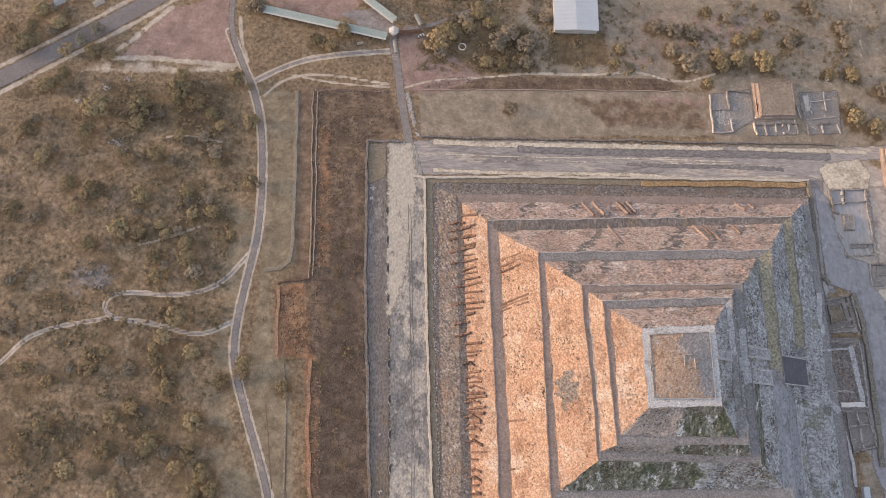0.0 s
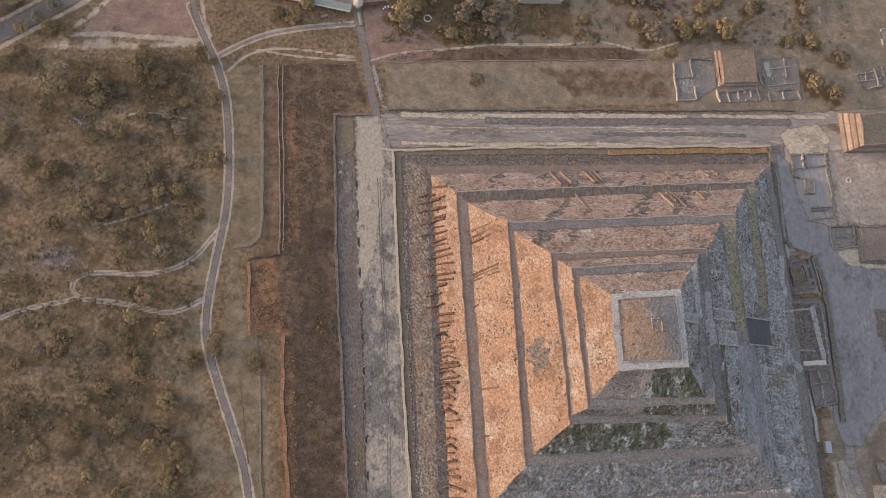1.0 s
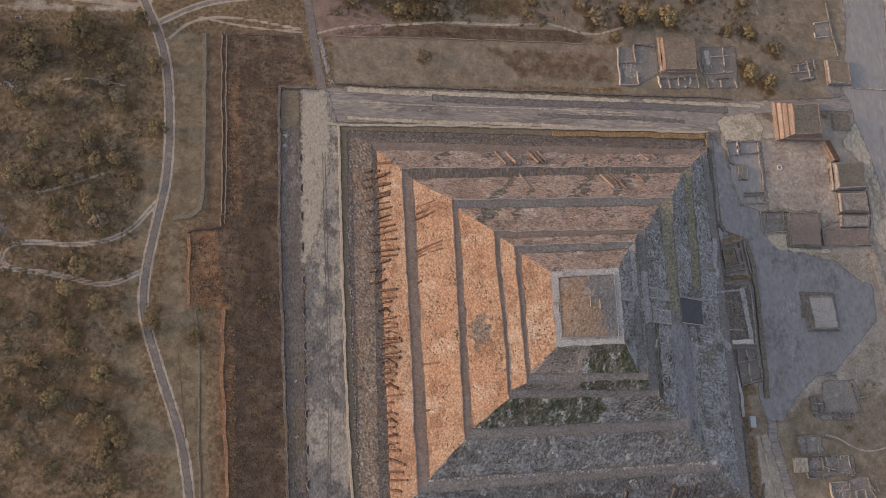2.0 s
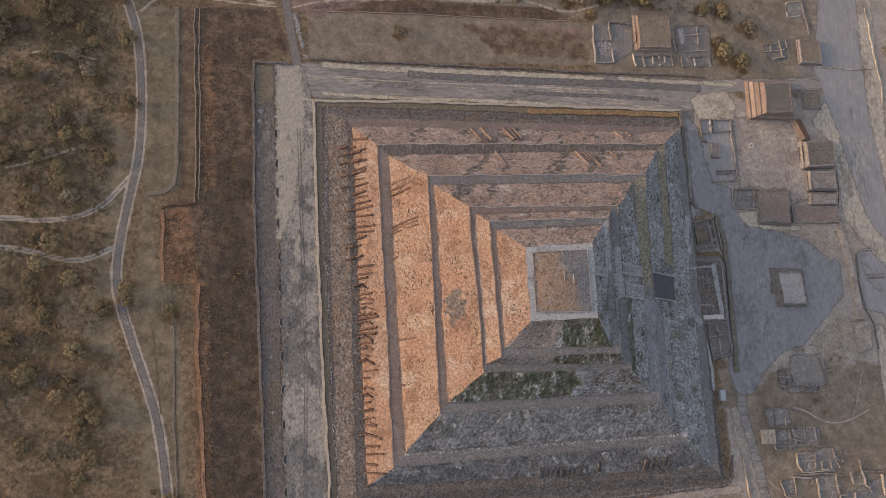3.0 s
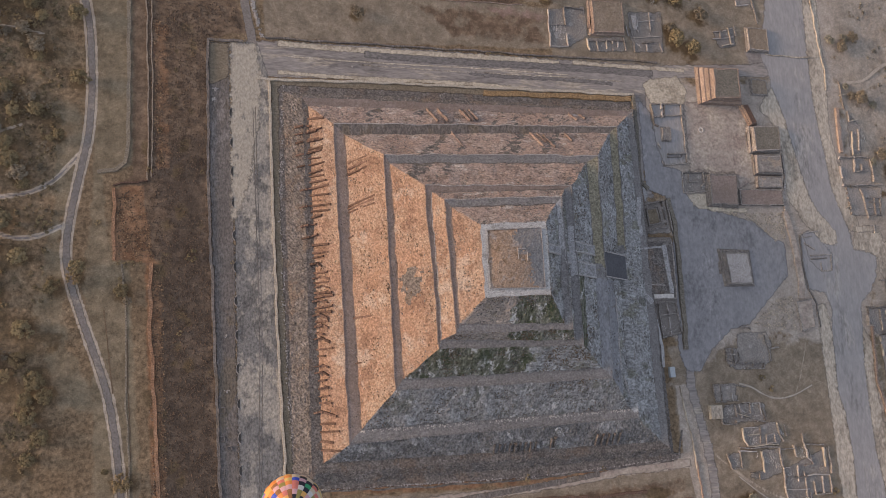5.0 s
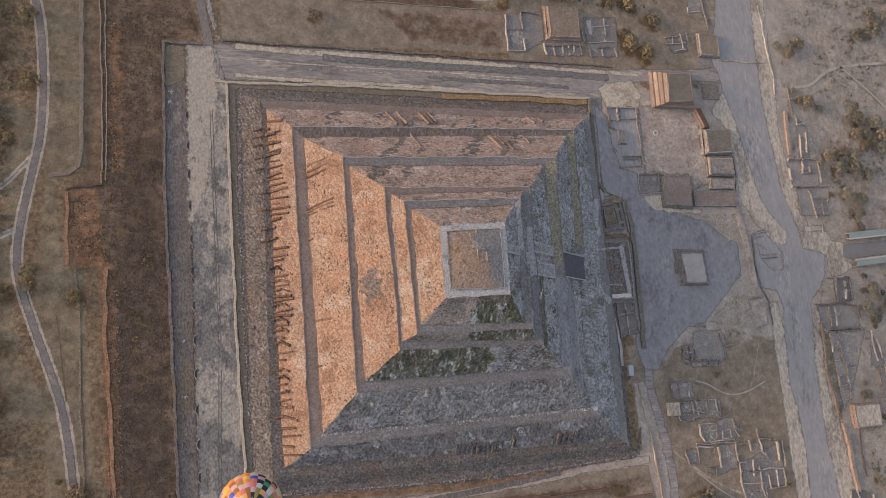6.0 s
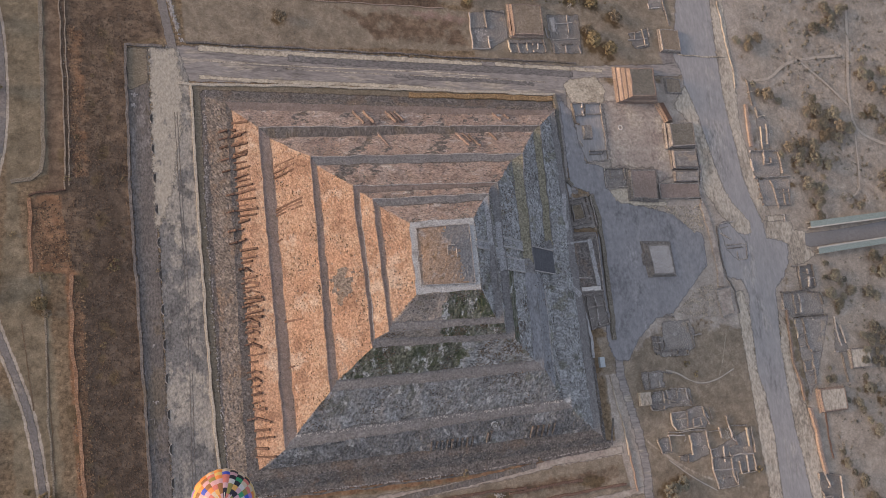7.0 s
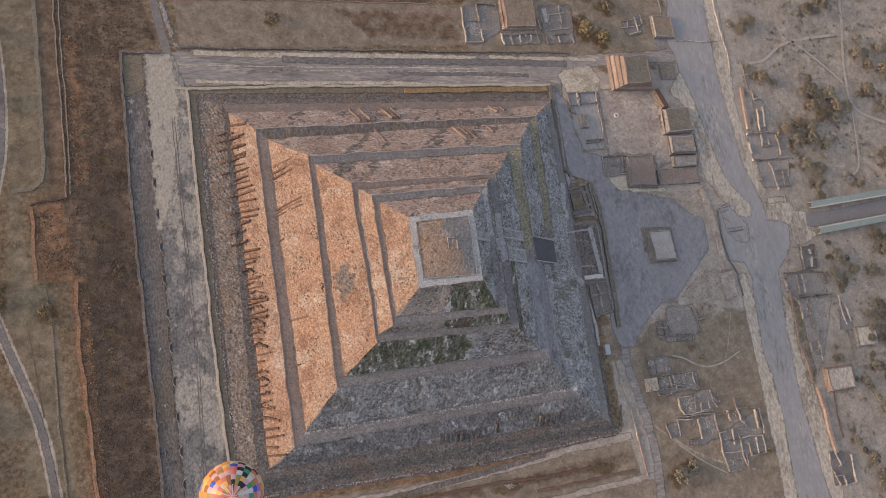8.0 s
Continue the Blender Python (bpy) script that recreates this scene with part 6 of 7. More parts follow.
ruin("narrow roofless stone rooms beside the avenue", [(266.5, 59.7), (295.6, 60.1), (291.5, 40.7), (267.6, 40)],
     [[(265.7, 59.4), (266.6, 47.5), (266.8, 39.8)], [(276.8, 59.3), (279.1, 49.3), (280.9, 37.7)], [(281.8, 52.3), (292.2, 52.9), (291.3, 40.4), (282.9, 39.8)], [(283.1, 49.2), (291.5, 49.9)], [(282.1, 45), (291.5, 45.6)], [(287.4, 52.2), (287.1, 40.1)], [(263.5, 45), (267.2, 45.8)]], [(288.4, 47.2, 2, 24)], seed=53)
ruin("low stone walls round the forecourt", [(268.8, 32.4), (285.5, 32.7), (285.2, 28.9), (269, 28.6)],
     [[(267.1, 32.2), (284.4, 32.9), (284.6, 27.4)]], [], seed=54, floor=VERGE, height=.9)
ruin("small grid of roofless stone rooms", [(286.5, -6.1), (301.6, -4.8), (301.2, -21.1), (287.4, -21.4)],
     [[(282, -5.2), (288, -5.1), (287.7, -17.1)], [(291.4, -5.7), (300.8, -4.9), (301, -20.8), (287.6, -21.6), (287.9, -16.3)], [(295.6, -7.6), (295.4, -20.8)], [(291.4, -10.2), (300.1, -9.9)], [(291.3, -14.8), (300.5, -14.5)]], [(289.4, -8.7, 1.2, 8)], seed=55)
ruin("row of narrow stone rooms beside the avenue", [(269.7, -24), (303.9, -24.5), (303.7, -41.9), (276.3, -42.3), (271, -35.5)],
     [[(269.1, -23.7), (291.8, -23.1), (303, -25), (304.4, -33.8)], [(269.3, -29.4), (269.2, -35.9), (273.2, -35.7)], [(278.8, -24.7), (279.5, -38.6), (284.4, -38.9)], [(284.1, -25.5), (284.4, -38.9)], [(278.3, -31.2), (284.3, -31.2)], [(270.6, -23.8), (270, -28.2)]], [(294.7, -28.9, 2, 8)], seed=56)
ruin("ladder-like row of stone rooms beside the avenue", [(276.4, -41.9), (307.9, -41.3), (289.8, -81), (280, -96.5), (278.1, -79.9)],
     [[(276.6, -42.4), (283.5, -42.5), (284.1, -52.6), (284.6, -64.7)], [(276.9, -43.2), (277.2, -56.1)], [(278.6, -54.6), (285.2, -53.9)], [(278.3, -62.2), (284.9, -61.5)], [(278.1, -72.8), (286.3, -72), (286.6, -78.8), (279, -79.2), (278.1, -72.8)], [(286.5, -64.9), (287.6, -74.9), (285.7, -96.3)], [(282.6, -82.7), (287.7, -82.4)], [(281.5, -89.3), (287.6, -88.7)], [(286.5, -42.7), (306.4, -42.2)], [(288.5, -67), (296.1, -66.9)]], [(293, -43.9, 2.5, 20), (292.3, -66.9, 1.5, 10)], seed=57)
ruin("pale stone walls round a yard of dry grass", [(312.3, -44.5), (319.8, -63.6), (321.1, -68.6), (308.2, -68.3)],
     [[(312.3, -43.4), (312.4, -56.9), (314.2, -64)], [(316.9, -49.5), (318.7, -62.7)], [(307, -67.8), (320, -67.7)], [(313.4, -69.2), (313.8, -79.3), (314.7, -89.4)]], [(313.5, -59.8, 1.2, 16)], seed=58, pale=.9)
ruin("roofless stone rooms at the avenue edge", [(275.3, -146.7), (293.6, -151.8), (289.9, -170), (274.9, -169.3)],
     [[(274.4, -147.3), (274.6, -157.8), (278.4, -169.8)], [(279.7, -147.3), (282.4, -157.7), (280.5, -157.8)], [(282.6, -149.5), (292.9, -151.6)], [(275.2, -163.4), (282.8, -163.7), (283.8, -171.3)], [(292.9, -151.6), (291.9, -170.2), (284.5, -170.6)]], [(283.8, -166.9, 1.6, 12)], seed=60)
ruin("roofless stone rooms with a heap of white stones", [(55.5, 175.8), (80.3, 179), (81.7, 158.9), (68, 150.6), (55, 150.1)],
     [[(54.7, 175), (54.7, 149.7), (67.2, 150.2), (66.8, 159.1)], [(65.6, 177.5), (65.7, 164.9)], [(65.6, 177.5), (79.8, 177.4)], [(56.6, 164.5), (65, 165.7)]], [(61.3, 162, 4, 150), (62.3, 156.2, 3.5, 50)], seed=61, pale=.5)
ruin("row of low stone rooms below an earth platform", [(81.5, 157.4), (108.1, 160), (108.2, 149.4), (81.5, 148.4)],
     [[(81.1, 156.6), (81.9, 148.5)], [(87.5, 155.7), (88.1, 148.7)], [(93.8, 156.3), (94.4, 150.5)], [(81.7, 155.1), (106.6, 156.9)], [(106.9, 159.6), (107.9, 150.2)], [(98.7, 155.7), (99.3, 149.1)], [(82.1, 159.8), (107.8, 160.8)], [(102.6, 155.9), (102.6, 151.6)]], [(92.3, 153.1, 3, 16)], seed=62)
ruin("faint broken stone rooms in dry grass", [(111.5, 178.1), (136.3, 179.7), (136.3, 150.9), (113.3, 149.6)],
     [[(117.5, 175.2), (118.3, 164.1)], [(114.4, 156.8), (114.9, 149.7)], [(127.7, 178.5), (127.5, 165.2)], [(113.9, 171.4), (131.1, 173)], [(113.9, 159.9), (133.8, 161.5)], [(120.6, 156.2), (129.4, 157)], [(133.3, 156.8), (134.6, 150.5)], [(110, 167.7), (110.9, 160.6)], [(123.7, 155.6), (123.9, 150.5)]], [(126.3, 161.6, 2.2, 36), (117.8, 155.3, 2, 26), (130.6, 186.7, 2.5, 24)], seed=63, floor=RUIN_FLOOR, height=.8)
ruin("small stone rooms with pale low walls", [(175.2, 167.7), (191.5, 173.3), (191.6, 158.7), (178.7, 156.6)],
     [[(174.7, 167.7), (179.8, 169.1), (179.9, 163.5)], [(174.1, 163.2), (190.7, 165.2)], [(186.7, 171.9), (188.2, 158.6)], [(191.9, 173.7), (192.5, 166.4)], [(180.8, 158.3), (190, 159.9)], [(181.4, 169.2), (190.8, 171.6)]], [], seed=64, height=1)
ruin("dark roofless footing beside the avenue", [(196.1, 200.8), (208.7, 201.4), (210, 180.7), (206.5, 191.3), (195.4, 189.9)],
     [[(195.5, 200.3), (195.3, 189.5), (205, 190.8)], [(195.5, 200.3), (207.4, 201.8)], [(206.8, 215.2), (208.9, 194.8), (210.6, 177)], [(207.4, 201.8), (208.9, 188.5)]], [], seed=65, height=1)
platform("avenue_platform", [(214.4, -18.5), (227.5, -16.6), (227.5, -36.3), (216.7, -38.7)], [(215.4, -19.5), (226.5, -17.6), (226.5, -35.3), (217.7, -37.7)], 1.2, "low earth platform between plaza and avenue", RUIN, SOIL, 1)
platform("stone_platform", rect(319, -81.4, 338.4, -66.6), rect(320.5, -80, 337, -68), 2.0, "square stone platform with a pale earth top", RUIN, VERGE, 1)
platform("stone_slab", [(113, 176), (117.5, 177), (117.5, 165.5), (114.5, 165)], [(113.5, 175.5), (117, 176.5), (117, 166), (115, 165.5)], .8, "narrow pale stone slab among the rooms", CAP, CAP, 1, rim=False)

# ---- buildings ----
def shed():
    top = holder("white_shed", -28.2, 232.6, 0, 0, label="large shed with a white sheet-metal roof", category="shed")
    bm = bmesh.new()
    n = 24
    rows = []
    for i in range(n + 1):
        y = -17.2 + 34.4 * i / n
        rows.append([bm.verts.new((x, y, 5.2 + .9 * (1 - abs(x) / 14.2) + (.05 if i % 2 else 0))) for x in (-14.2, 0, 14.2)])
    for r, s in zip(rows, rows[1:]):
        for i in range(2):
            bm.faces.new((r[i], r[i + 1], s[i + 1], s[i]))
    part("roof", bm, WHITE_ROOF, top)
    for x0, y0, x1, y1 in ((-13.6, -16.4, 13.6, -16), (-13.6, 16, 13.6, 16.4), (-13.6, -16, -13.2, 16), (13.2, -16, 13.6, 16)):
        bm = bmesh.new()
        box(bm, x0, y0, -.2, x1, y1, 5.2)
        part("wall", bm, PLASTER, top)
    rng = random.Random(8)
    for i in range(9):          # faded painted marks, no longer legible
        y, x = -12 + i * 2.9, rng.uniform(-9, -5)
        while x < 9:
            w = rng.uniform(.6, 2.6)
            if rng.random() < .5:
                bm = bmesh.new()
                vs = [bm.verts.new((u, y + v, 5.27 + .9 * (1 - abs(u) / 14.2))) for u, v in ((x, -.2), (min(x + w, 10), -.2), (min(x + w, 10), .2), (x, .2))]
                bm.faces.new(vs)
                part("faded_mark", bm, FADED_PAINT, top)
            x += w + rng.uniform(.4, 1.6)


def long_roof(a, b, width, label, height=3.6, turned=False):
    (ax, ay), (bx, by) = a, b
    length, ang = math.hypot(bx - ax, by - ay), math.degrees(math.atan2(by - ay, bx - ax))
    top = holder("arcade", ax, ay, 0, ang, label=label, category="arcade")
    for x0 in np.arange(0, length - 1, 12):
        bm = bmesh.new()
        x1 = min(x0 + 11.9, length)
        vs = [bm.verts.new(c) for c in ((x0, -width / 2, height), (x1, -width / 2, height), (x1, width / 2, height + .7), (x0, width / 2, height + .7))]
        up = [bm.verts.new(v.co + Vector((0, 0, .18))) for v in vs]
        bm.faces.new(up), bm.faces.new(vs[::-1])
        for i in range(4):
            bm.faces.new((vs[i], vs[(i + 1) % 4], up[(i + 1) % 4], up[i]))
        part("roof", bm, GREEN_ROOF, top)
    s = 1 if turned else -1
    bm = bmesh.new()
    box(bm, 0, s * width / 2 - .5, height - .1, length, s * width / 2 + .5, height + (.95 if turned else .3))
    part("gutter", bm, PLASTER, top, "white gutter board along the roof")
    bm = bmesh.new()
    box(bm, .3, -s * (width / 2 - .4) - .15, -.2, length - .3, -s * (width / 2 - .4) + .15, height)
    part("back_wall", bm, PLASTER, top)
    for x in np.arange(1, length, 6):
        bm = bmesh.new()
        bmesh.ops.create_cone(bm, cap_ends=True, segments=8, radius1=.22, radius2=.18, depth=height + .2, matrix=pose(x, s * (width / 2 - .6), height / 2))
        part("post", bm, PLASTER, top)


shed()
long_roof((-227, 227), (-147.5, 209.2), 4.6, "long arcade with a pale green roof and white edge")
long_roof((-166, 240), (-142.5, 220.5), 4.4, "short arcade with a pale green roof beside the gate")
long_roof((303, 24.5), (460, 38), 4.6, "long arcade with a pale green roof along the road")
long_roof((306, 4.8), (460, 19), 4.6, "long arcade with a pale green roof along the road", turned=True)


def pavilion():
    top = holder("gate_pavilion", -143.2, 213.5, 0, 0, label="small hexagonal gate pavilion with a cream roof", category="pavilion")
    bm = bmesh.new()
    bmesh.ops.create_cone(bm, cap_ends=True, segments=6, radius1=3.4, radius2=.4, depth=1.3, matrix=pose(0, 0, 3.9))
    part("roof", bm, PLASTER, top)
    bm = bmesh.new()
    bmesh.ops.create_cone(bm, cap_ends=True, segments=6, radius1=2.4, radius2=2.4, depth=3.4, matrix=pose(0, 0, 1.6))
    part("wall", bm, LIP, top)


def canopy(x, y, turn, w, d, h, material, label):
    top = holder("canopy", x, y, 0, turn, label=label, category="canopy")
    bm = bmesh.new()
    for s in (-1, 1):
        vs = [bm.verts.new(c) for c in ((-w / 2, s * d / 2, h), (w / 2, s * d / 2, h), (w / 2, 0, h + .5), (-w / 2, 0, h + .5))]
        bm.faces.new(vs)
    bmesh.ops.solidify(bm, geom=bm.faces[:], thickness=.12)
    part("roof", bm, material, top)
    for sx in (-1, 1):
        for sy in (-1, 1):
            bm = bmesh.new()
            bmesh.ops.create_cone(bm, cap_ends=True, segments=6, radius1=.12, radius2=.1, depth=h + .2, matrix=pose(sx * (w / 2 - .3), sy * (d / 2 - .3), h / 2))
            part("post", bm, BARK, top)


pavilion()
canopy(-133, 213, 8, 15, 3.2, 2.8, RIB, "long brown canopy beside the gate pavilion")
canopy(-142, 203, 100, 9, 2.4, 2.6, PLASTER, "narrow pale canopy over the gate lane")
canopy(-128, 222, 115, 8, 2.6, 2.6, PLASTER, "pale canopy beside the trees")
canopy(-164, 205, 20, 4, 1.6, 1.8, PLASTER, "small white canopy on the dirt yard")
for x, y, turn in ((-352, 229, 30), (-343, 233, 32), (-334, 238, 30), (-362, 236, 25), (-328, 229, 35)):
    canopy(x, y, turn, 7, 4.5, 2.6, WHITE_ROOF if x < -340 else PLASTER, "small market stall roof beside the asphalt road")


def ring(x, y, r, label):
    bm = bmesh.new()
    n = 28
    rows = []
    for i in range(n):
        a = i * 2 * math.pi / n
        rows.append([bm.verts.new(((r + dr) * math.cos(a), (r + dr) * math.sin(a), z)) for dr, z in ((-.35, -.2), (-.3, .5), (.3, .5), (.35, -.2))])
    for r0, r1 in zip(rows, rows[1:] + rows[:1]):
        for i in range(3):
            bm.faces.new((r0[i], r1[i], r1[i + 1], r0[i + 1]))
    bmesh.ops.recalc_face_normals(bm, faces=bm.faces)
    ob = tagged(part("stone_ring", bm, PALE_STONE), label, "stone ring")
    ob.location = (x, y, 0)


ring(-100, 205, 2.2, "pale round stone kerb under the trees")
ring(158, 97, 1.5, "small round stone kerb on bare soil")


def rock_pile(x, y, spread, count, seed):
    rng = random.Random(seed)
    verts, faces = [], []
    for _ in range(count):
        a, d, r = rng.uniform(0, 6.3), abs(rng.gauss(0, spread * .7)), rng.uniform(.25, .7)
        px, py = d * math.cos(a) * 1.3, d * math.sin(a)
        o, t = len(verts), rng.uniform(0, 6)
        for i in range(5):
            verts.append((px + r * math.cos(t + i * 1.257) * rng.uniform(.7, 1), py + r * math.sin(t + i * 1.257), -.5))
        for i in range(5):
            verts.append((px + .7 * r * math.cos(t + i * 1.257), py + .7 * r * math.sin(t + i * 1.257), r * rng.uniform(.5, .8)))
        faces += [(o + i, o + (i + 1) % 5, o + 5 + (i + 1) % 5, o + 5 + i) for i in range(5)] + [tuple(o + 5 + i for i in range(5))]
    ob = tagged(fill("rock_pile", verts, faces, RUIN if x < -290 and y < 60 else CAP), "heap of pale loose rocks", "rocks", kind="stuff")
    ob.location = (x, y, 0)


for k, (x, y, spread, count) in enumerate(((-305, 135, 3.5, 40), (-303, 130, 2.0, 20), (-333, 163, 1.4, 14), (-318, 172, 2.2, 18), (-305, 178, 1.8, 12), (-144.4, -62, .8, 10), (-145, -32, .7, 8), (-153, 110, .9, 16),
                                           (-153.5, 104, .9, 16), (12, 142.5, 1.0, 6), (42, -133, 1.8, 40), (62, 160, 3.4, 60), (60, 158, 2.6, 40), (-312, 56, 8, 45), (-306, 49, 6, 35), (-74, 128.4, .6, 8))):
    rock_pile(x, y, spread, count, 300 + k)

bm = bmesh.new()
box(bm, 118.5, -64.5, -.1, 122, -58, 2.4, .06)
tagged(part("store_hut", bm, WHITE_ROOF), "small white hut beside the pyramid foot", "hut")


def niche(y):
    x = -144.6 + (87 - y) * .036
    top = holder("drain_niche", x, y, 0, 0, label="small curved stone drain niche beside the paved walk", category="drain niche", group="niches of the paved walk")
    bm = bmesh.new()
    rows = []
    for i in range(11):
        a = math.pi / 2 + math.pi * i / 10
        rows.append([bm.verts.new((r * 1.5 * math.cos(a) + 1.2, r * 2.9 * math.sin(a), z)) for r, z in ((1.12, -.2), (1.08, .45), (.86, .42), (.82, -.2))])
    for r, t in zip(rows, rows[1:]):
        for i in range(3):
            bm.faces.new((r[i], t[i], t[i + 1], r[i + 1]))
    bm.faces.new(rows[0]), bm.faces.new(rows[-1][::-1])
    bmesh.ops.recalc_face_normals(bm, faces=bm.faces)
    part("curb", bm, RUIN, top)
    # dark floor that fills the niche
    bm = bmesh.new()
    vs = [bm.verts.new((1.26 * math.cos(math.pi / 2 + math.pi * i / 10) + 1.2, 2.45 * math.sin(math.pi / 2 + math.pi * i / 10), .16)) for i in range(11)]
    bm.faces.new(vs)
    part("silt", bm, NICHE_FLOOR, top, "dark floor of the niche")


for y in (96, 78, 61, 43, 24, 6, -13, -32, -50, -69, -87, -104):
    niche(y)


def car(x, y, turn, paint, label):
    top = holder("car", x, y, 0, turn, label=label, category="car")
    bm = bmesh.new()
    line = [(-2.15, .35), (-2.2, .75), (-1.95, .95), (-1.2, 1.0), (.75, .98), (1.75, .85), (2.15, .65), (2.2, .35)]
    left = [bm.verts.new((a, -.86, z)) for a, z in line]
    right = [bm.verts.new((a, .86, z)) for a, z in line]
    n = len(line)
    for i in range(n):
        bm.faces.new((left[i], left[(i + 1) % n], right[(i + 1) % n], right[i]))
    bm.faces.new(left), bm.faces.new(right[::-1])
    bmesh.ops.recalc_face_normals(bm, faces=bm.faces)
    bmesh.ops.bevel(bm, geom=bm.edges[:], offset=.06, segments=1, affect="EDGES")
    part("body", bm, paint, top)
    bm = bmesh.new()
    lo = [bm.verts.new(p) for p in ((-1.6, -.74, .97), (.95, -.74, .97), (.95, .74, .97), (-1.6, .74, .97))]
    hi = [bm.verts.new(p) for p in ((-1.1, -.6, 1.46), (.3, -.6, 1.46), (.3, .6, 1.46), (-1.1, .6, 1.46))]
    for i in range(4):
        bm.faces.new((lo[i], lo[(i + 1) % 4], hi[(i + 1) % 4], hi[i]))
    part("window", bm, CAR_GLASS, top, "dark car windows")
    bm = bmesh.new()
    box(bm, -1.12, -.62, 1.45, .32, .62, 1.5, .04)
    part("roof", bm, paint, top)
    for wx in (-1.35, 1.35):
        for wy in (-.8, .8):
            bm = bmesh.new()
            bmesh.ops.create_cone(bm, cap_ends=True, segments=14, radius1=.33, radius2=.33, depth=.2, matrix=pose(wx, wy, .32, 90, 0, 0))
            wheel = part("wheel", bm, TYRE, top)
            bm = bmesh.new()
            bmesh.ops.create_cone(bm, cap_ends=True, segments=10, radius1=.18, radius2=.18, depth=.24, matrix=pose(wx, wy, .32, 90, 0, 0))
            part("rim", bm, WHITE_ROOF, wheel, "pale wheel rim")


CAR_GLASS = surface("car_glass", ((.03, .035, .04), (.04, .045, .05), (.03, .03, .035)), (.5, 3), .15, 0, deep=.1)
TYRE = surface("tyre_rubber", ((.03, .03, .03), (.04, .04, .04), (.025, .025, .025)), (1, 6), .8, .1, deep=.2)
CAR_WHITE = surface("white_car_paint", ((.7, .7, .7), (.66, .66, .66), (.72, .72, .72)), (.5, 3), .35, 0, deep=.1)
car(-126, 212, 25, CAR_WHITE, "white car parked on red soil near the gate")

def pebble_field(points, count, seed):
    """Pale pebbles strewn over bare ground, too many to count."""
    rng = random.Random(seed)
    xs, ys = [p[0] for p in points], [p[1] for p in points]
    verts, faces = [], []
    while len(faces) < count * 5:
        x, y = rng.uniform(min(xs), max(xs)), rng.uniform(min(ys), max(ys))
        if in_poly(np.array([x]), np.array([y]), points, .5)[0] < .5 or wobble(x, y, 5, 66) < rng.uniform(-.6, .3):
            continue
        r, o, a = rng.uniform(.2, .6), len(verts), rng.uniform(0, 6)
        verts += [(x + math.cos(a + q * 1.257) * r * rng.uniform(.7, 1.1), y + math.sin(a + q * 1.257) * r, .05) for q in range(5)] + [(x, y, .12 + r * rng.uniform(.4, .7))]
        faces += [(o + q, o + (q + 1) % 5, o + 5) for q in range(5)]
    tagged(fill("pebble_field", verts, faces, VERGE_BITS), "pale stones strewn beside the gravel plaza", "stones", kind="stuff")


pebble_field([(166, 41.2), (184, 40.7), (214, 40.7), (214.2, 23.5), (205.4, 21.4), (192, 34)], 650, 5)
pebble_field([(181.6, -33), (201, -17), (213.3, -15), (213.3, -37.3), (200.5, -37.5)], 500, 6)


def stone_frame(x, y, size, turn):
    bm = bmesh.new()
    h = size / 2
    for x0, y0, x1, y1 in ((-h, -h, h, -h + .45), (-h, h - .45, h, h), (-h, -h + .45, -h + .45, h - .45), (h - .45, -h + .45, h, h - .45)):
        box(bm, x0, y0, -.2, x1, y1, .5, .05)
    ob = tagged(part("square_footing", bm, DARK_STRIP), "small square stone footing in the sunken strip", "footing")
    ob.matrix_world = pose(x, y, .05, 0, 0, turn)


for x, y, size, turn in ((-147, -72, 3.4, 3), (-147, -87, 3.2, 4), (-143, -92, 2.4, 10), (-146.5, -104, 3.0, 0)):
    stone_frame(x, y, size, turn)


def stone_line(name, points, count, spread, size, material, label, seed):
    """Tumbled stones of a vanished wall, too many to count."""
    rng = random.Random(seed)
    pts = dense(points, 1.0, False)
    verts, faces = [], []
    for _ in range(count):
        x, y = rng.choice(pts)
        if wobble(x, y, 7, 61) < rng.uniform(-.5, .2):
            continue
        x, y, r = x + rng.gauss(0, spread), y + rng.uniform(-.5, .5), rng.uniform(*size)
        o, t = len(verts), rng.uniform(0, 6)
        for k, z in ((1.0, -.2), (.7, r * rng.uniform(.5, .9))):
            for i in range(5):
                verts.append((x + k * r * math.cos(t + i * 1.257), y + k * r * math.sin(t + i * 1.257) * 1.4, z))
        faces += [(o + i, o + (i + 1) % 5, o + 5 + (i + 1) % 5, o + 5 + i) for i in range(5)] + [tuple(o + 5 + i for i in range(5))]
    tagged(fill(name, verts, faces, material), label, "stones", kind="stuff")


for k, pts in enumerate(([(-191.5, 173), (-187.3, 111), (-185.3, 57)], [(-185.6, 6), (-182.6, -65), (-178, -150)], [(-191, 173), (-170, 173.5), (-147, 173)])):
    stone_line("ridge_stones", pts, 260, .6, (.15, .4), RIDGE_EARTH, "pale tumbled stones along a vanished wall", 500 + k)
    stone_line("ridge_earth", [(x + .9, y) for x, y in pts], 420, 1.2, (.15, .42), RIB, "rusty grass clods along a vanished wall", 520 + k)
stone_line("edge_stones", [(-134, 172), (-131, 158), (-127, 144)], 320, .7, (.2, .55), CAP, "pale tumbled stones beside the gate lane", 540)
stone_line("edge_stones", [(-146.5, 137), (-145.4, 118), (-145, 90), (-142, 20), (-139.8, -65), (-137, -120)], 500, .35, (.15, .4), RUBBLE, "small loose stones along the paved walk", 541)
stone_line("edge_stones", [(-115, 114), (-116.3, 33), (-113, -43), (-108.5, -112)], 500, .7, (.15, .5), CAP, "pale loose stones on the rubble apron", 542)
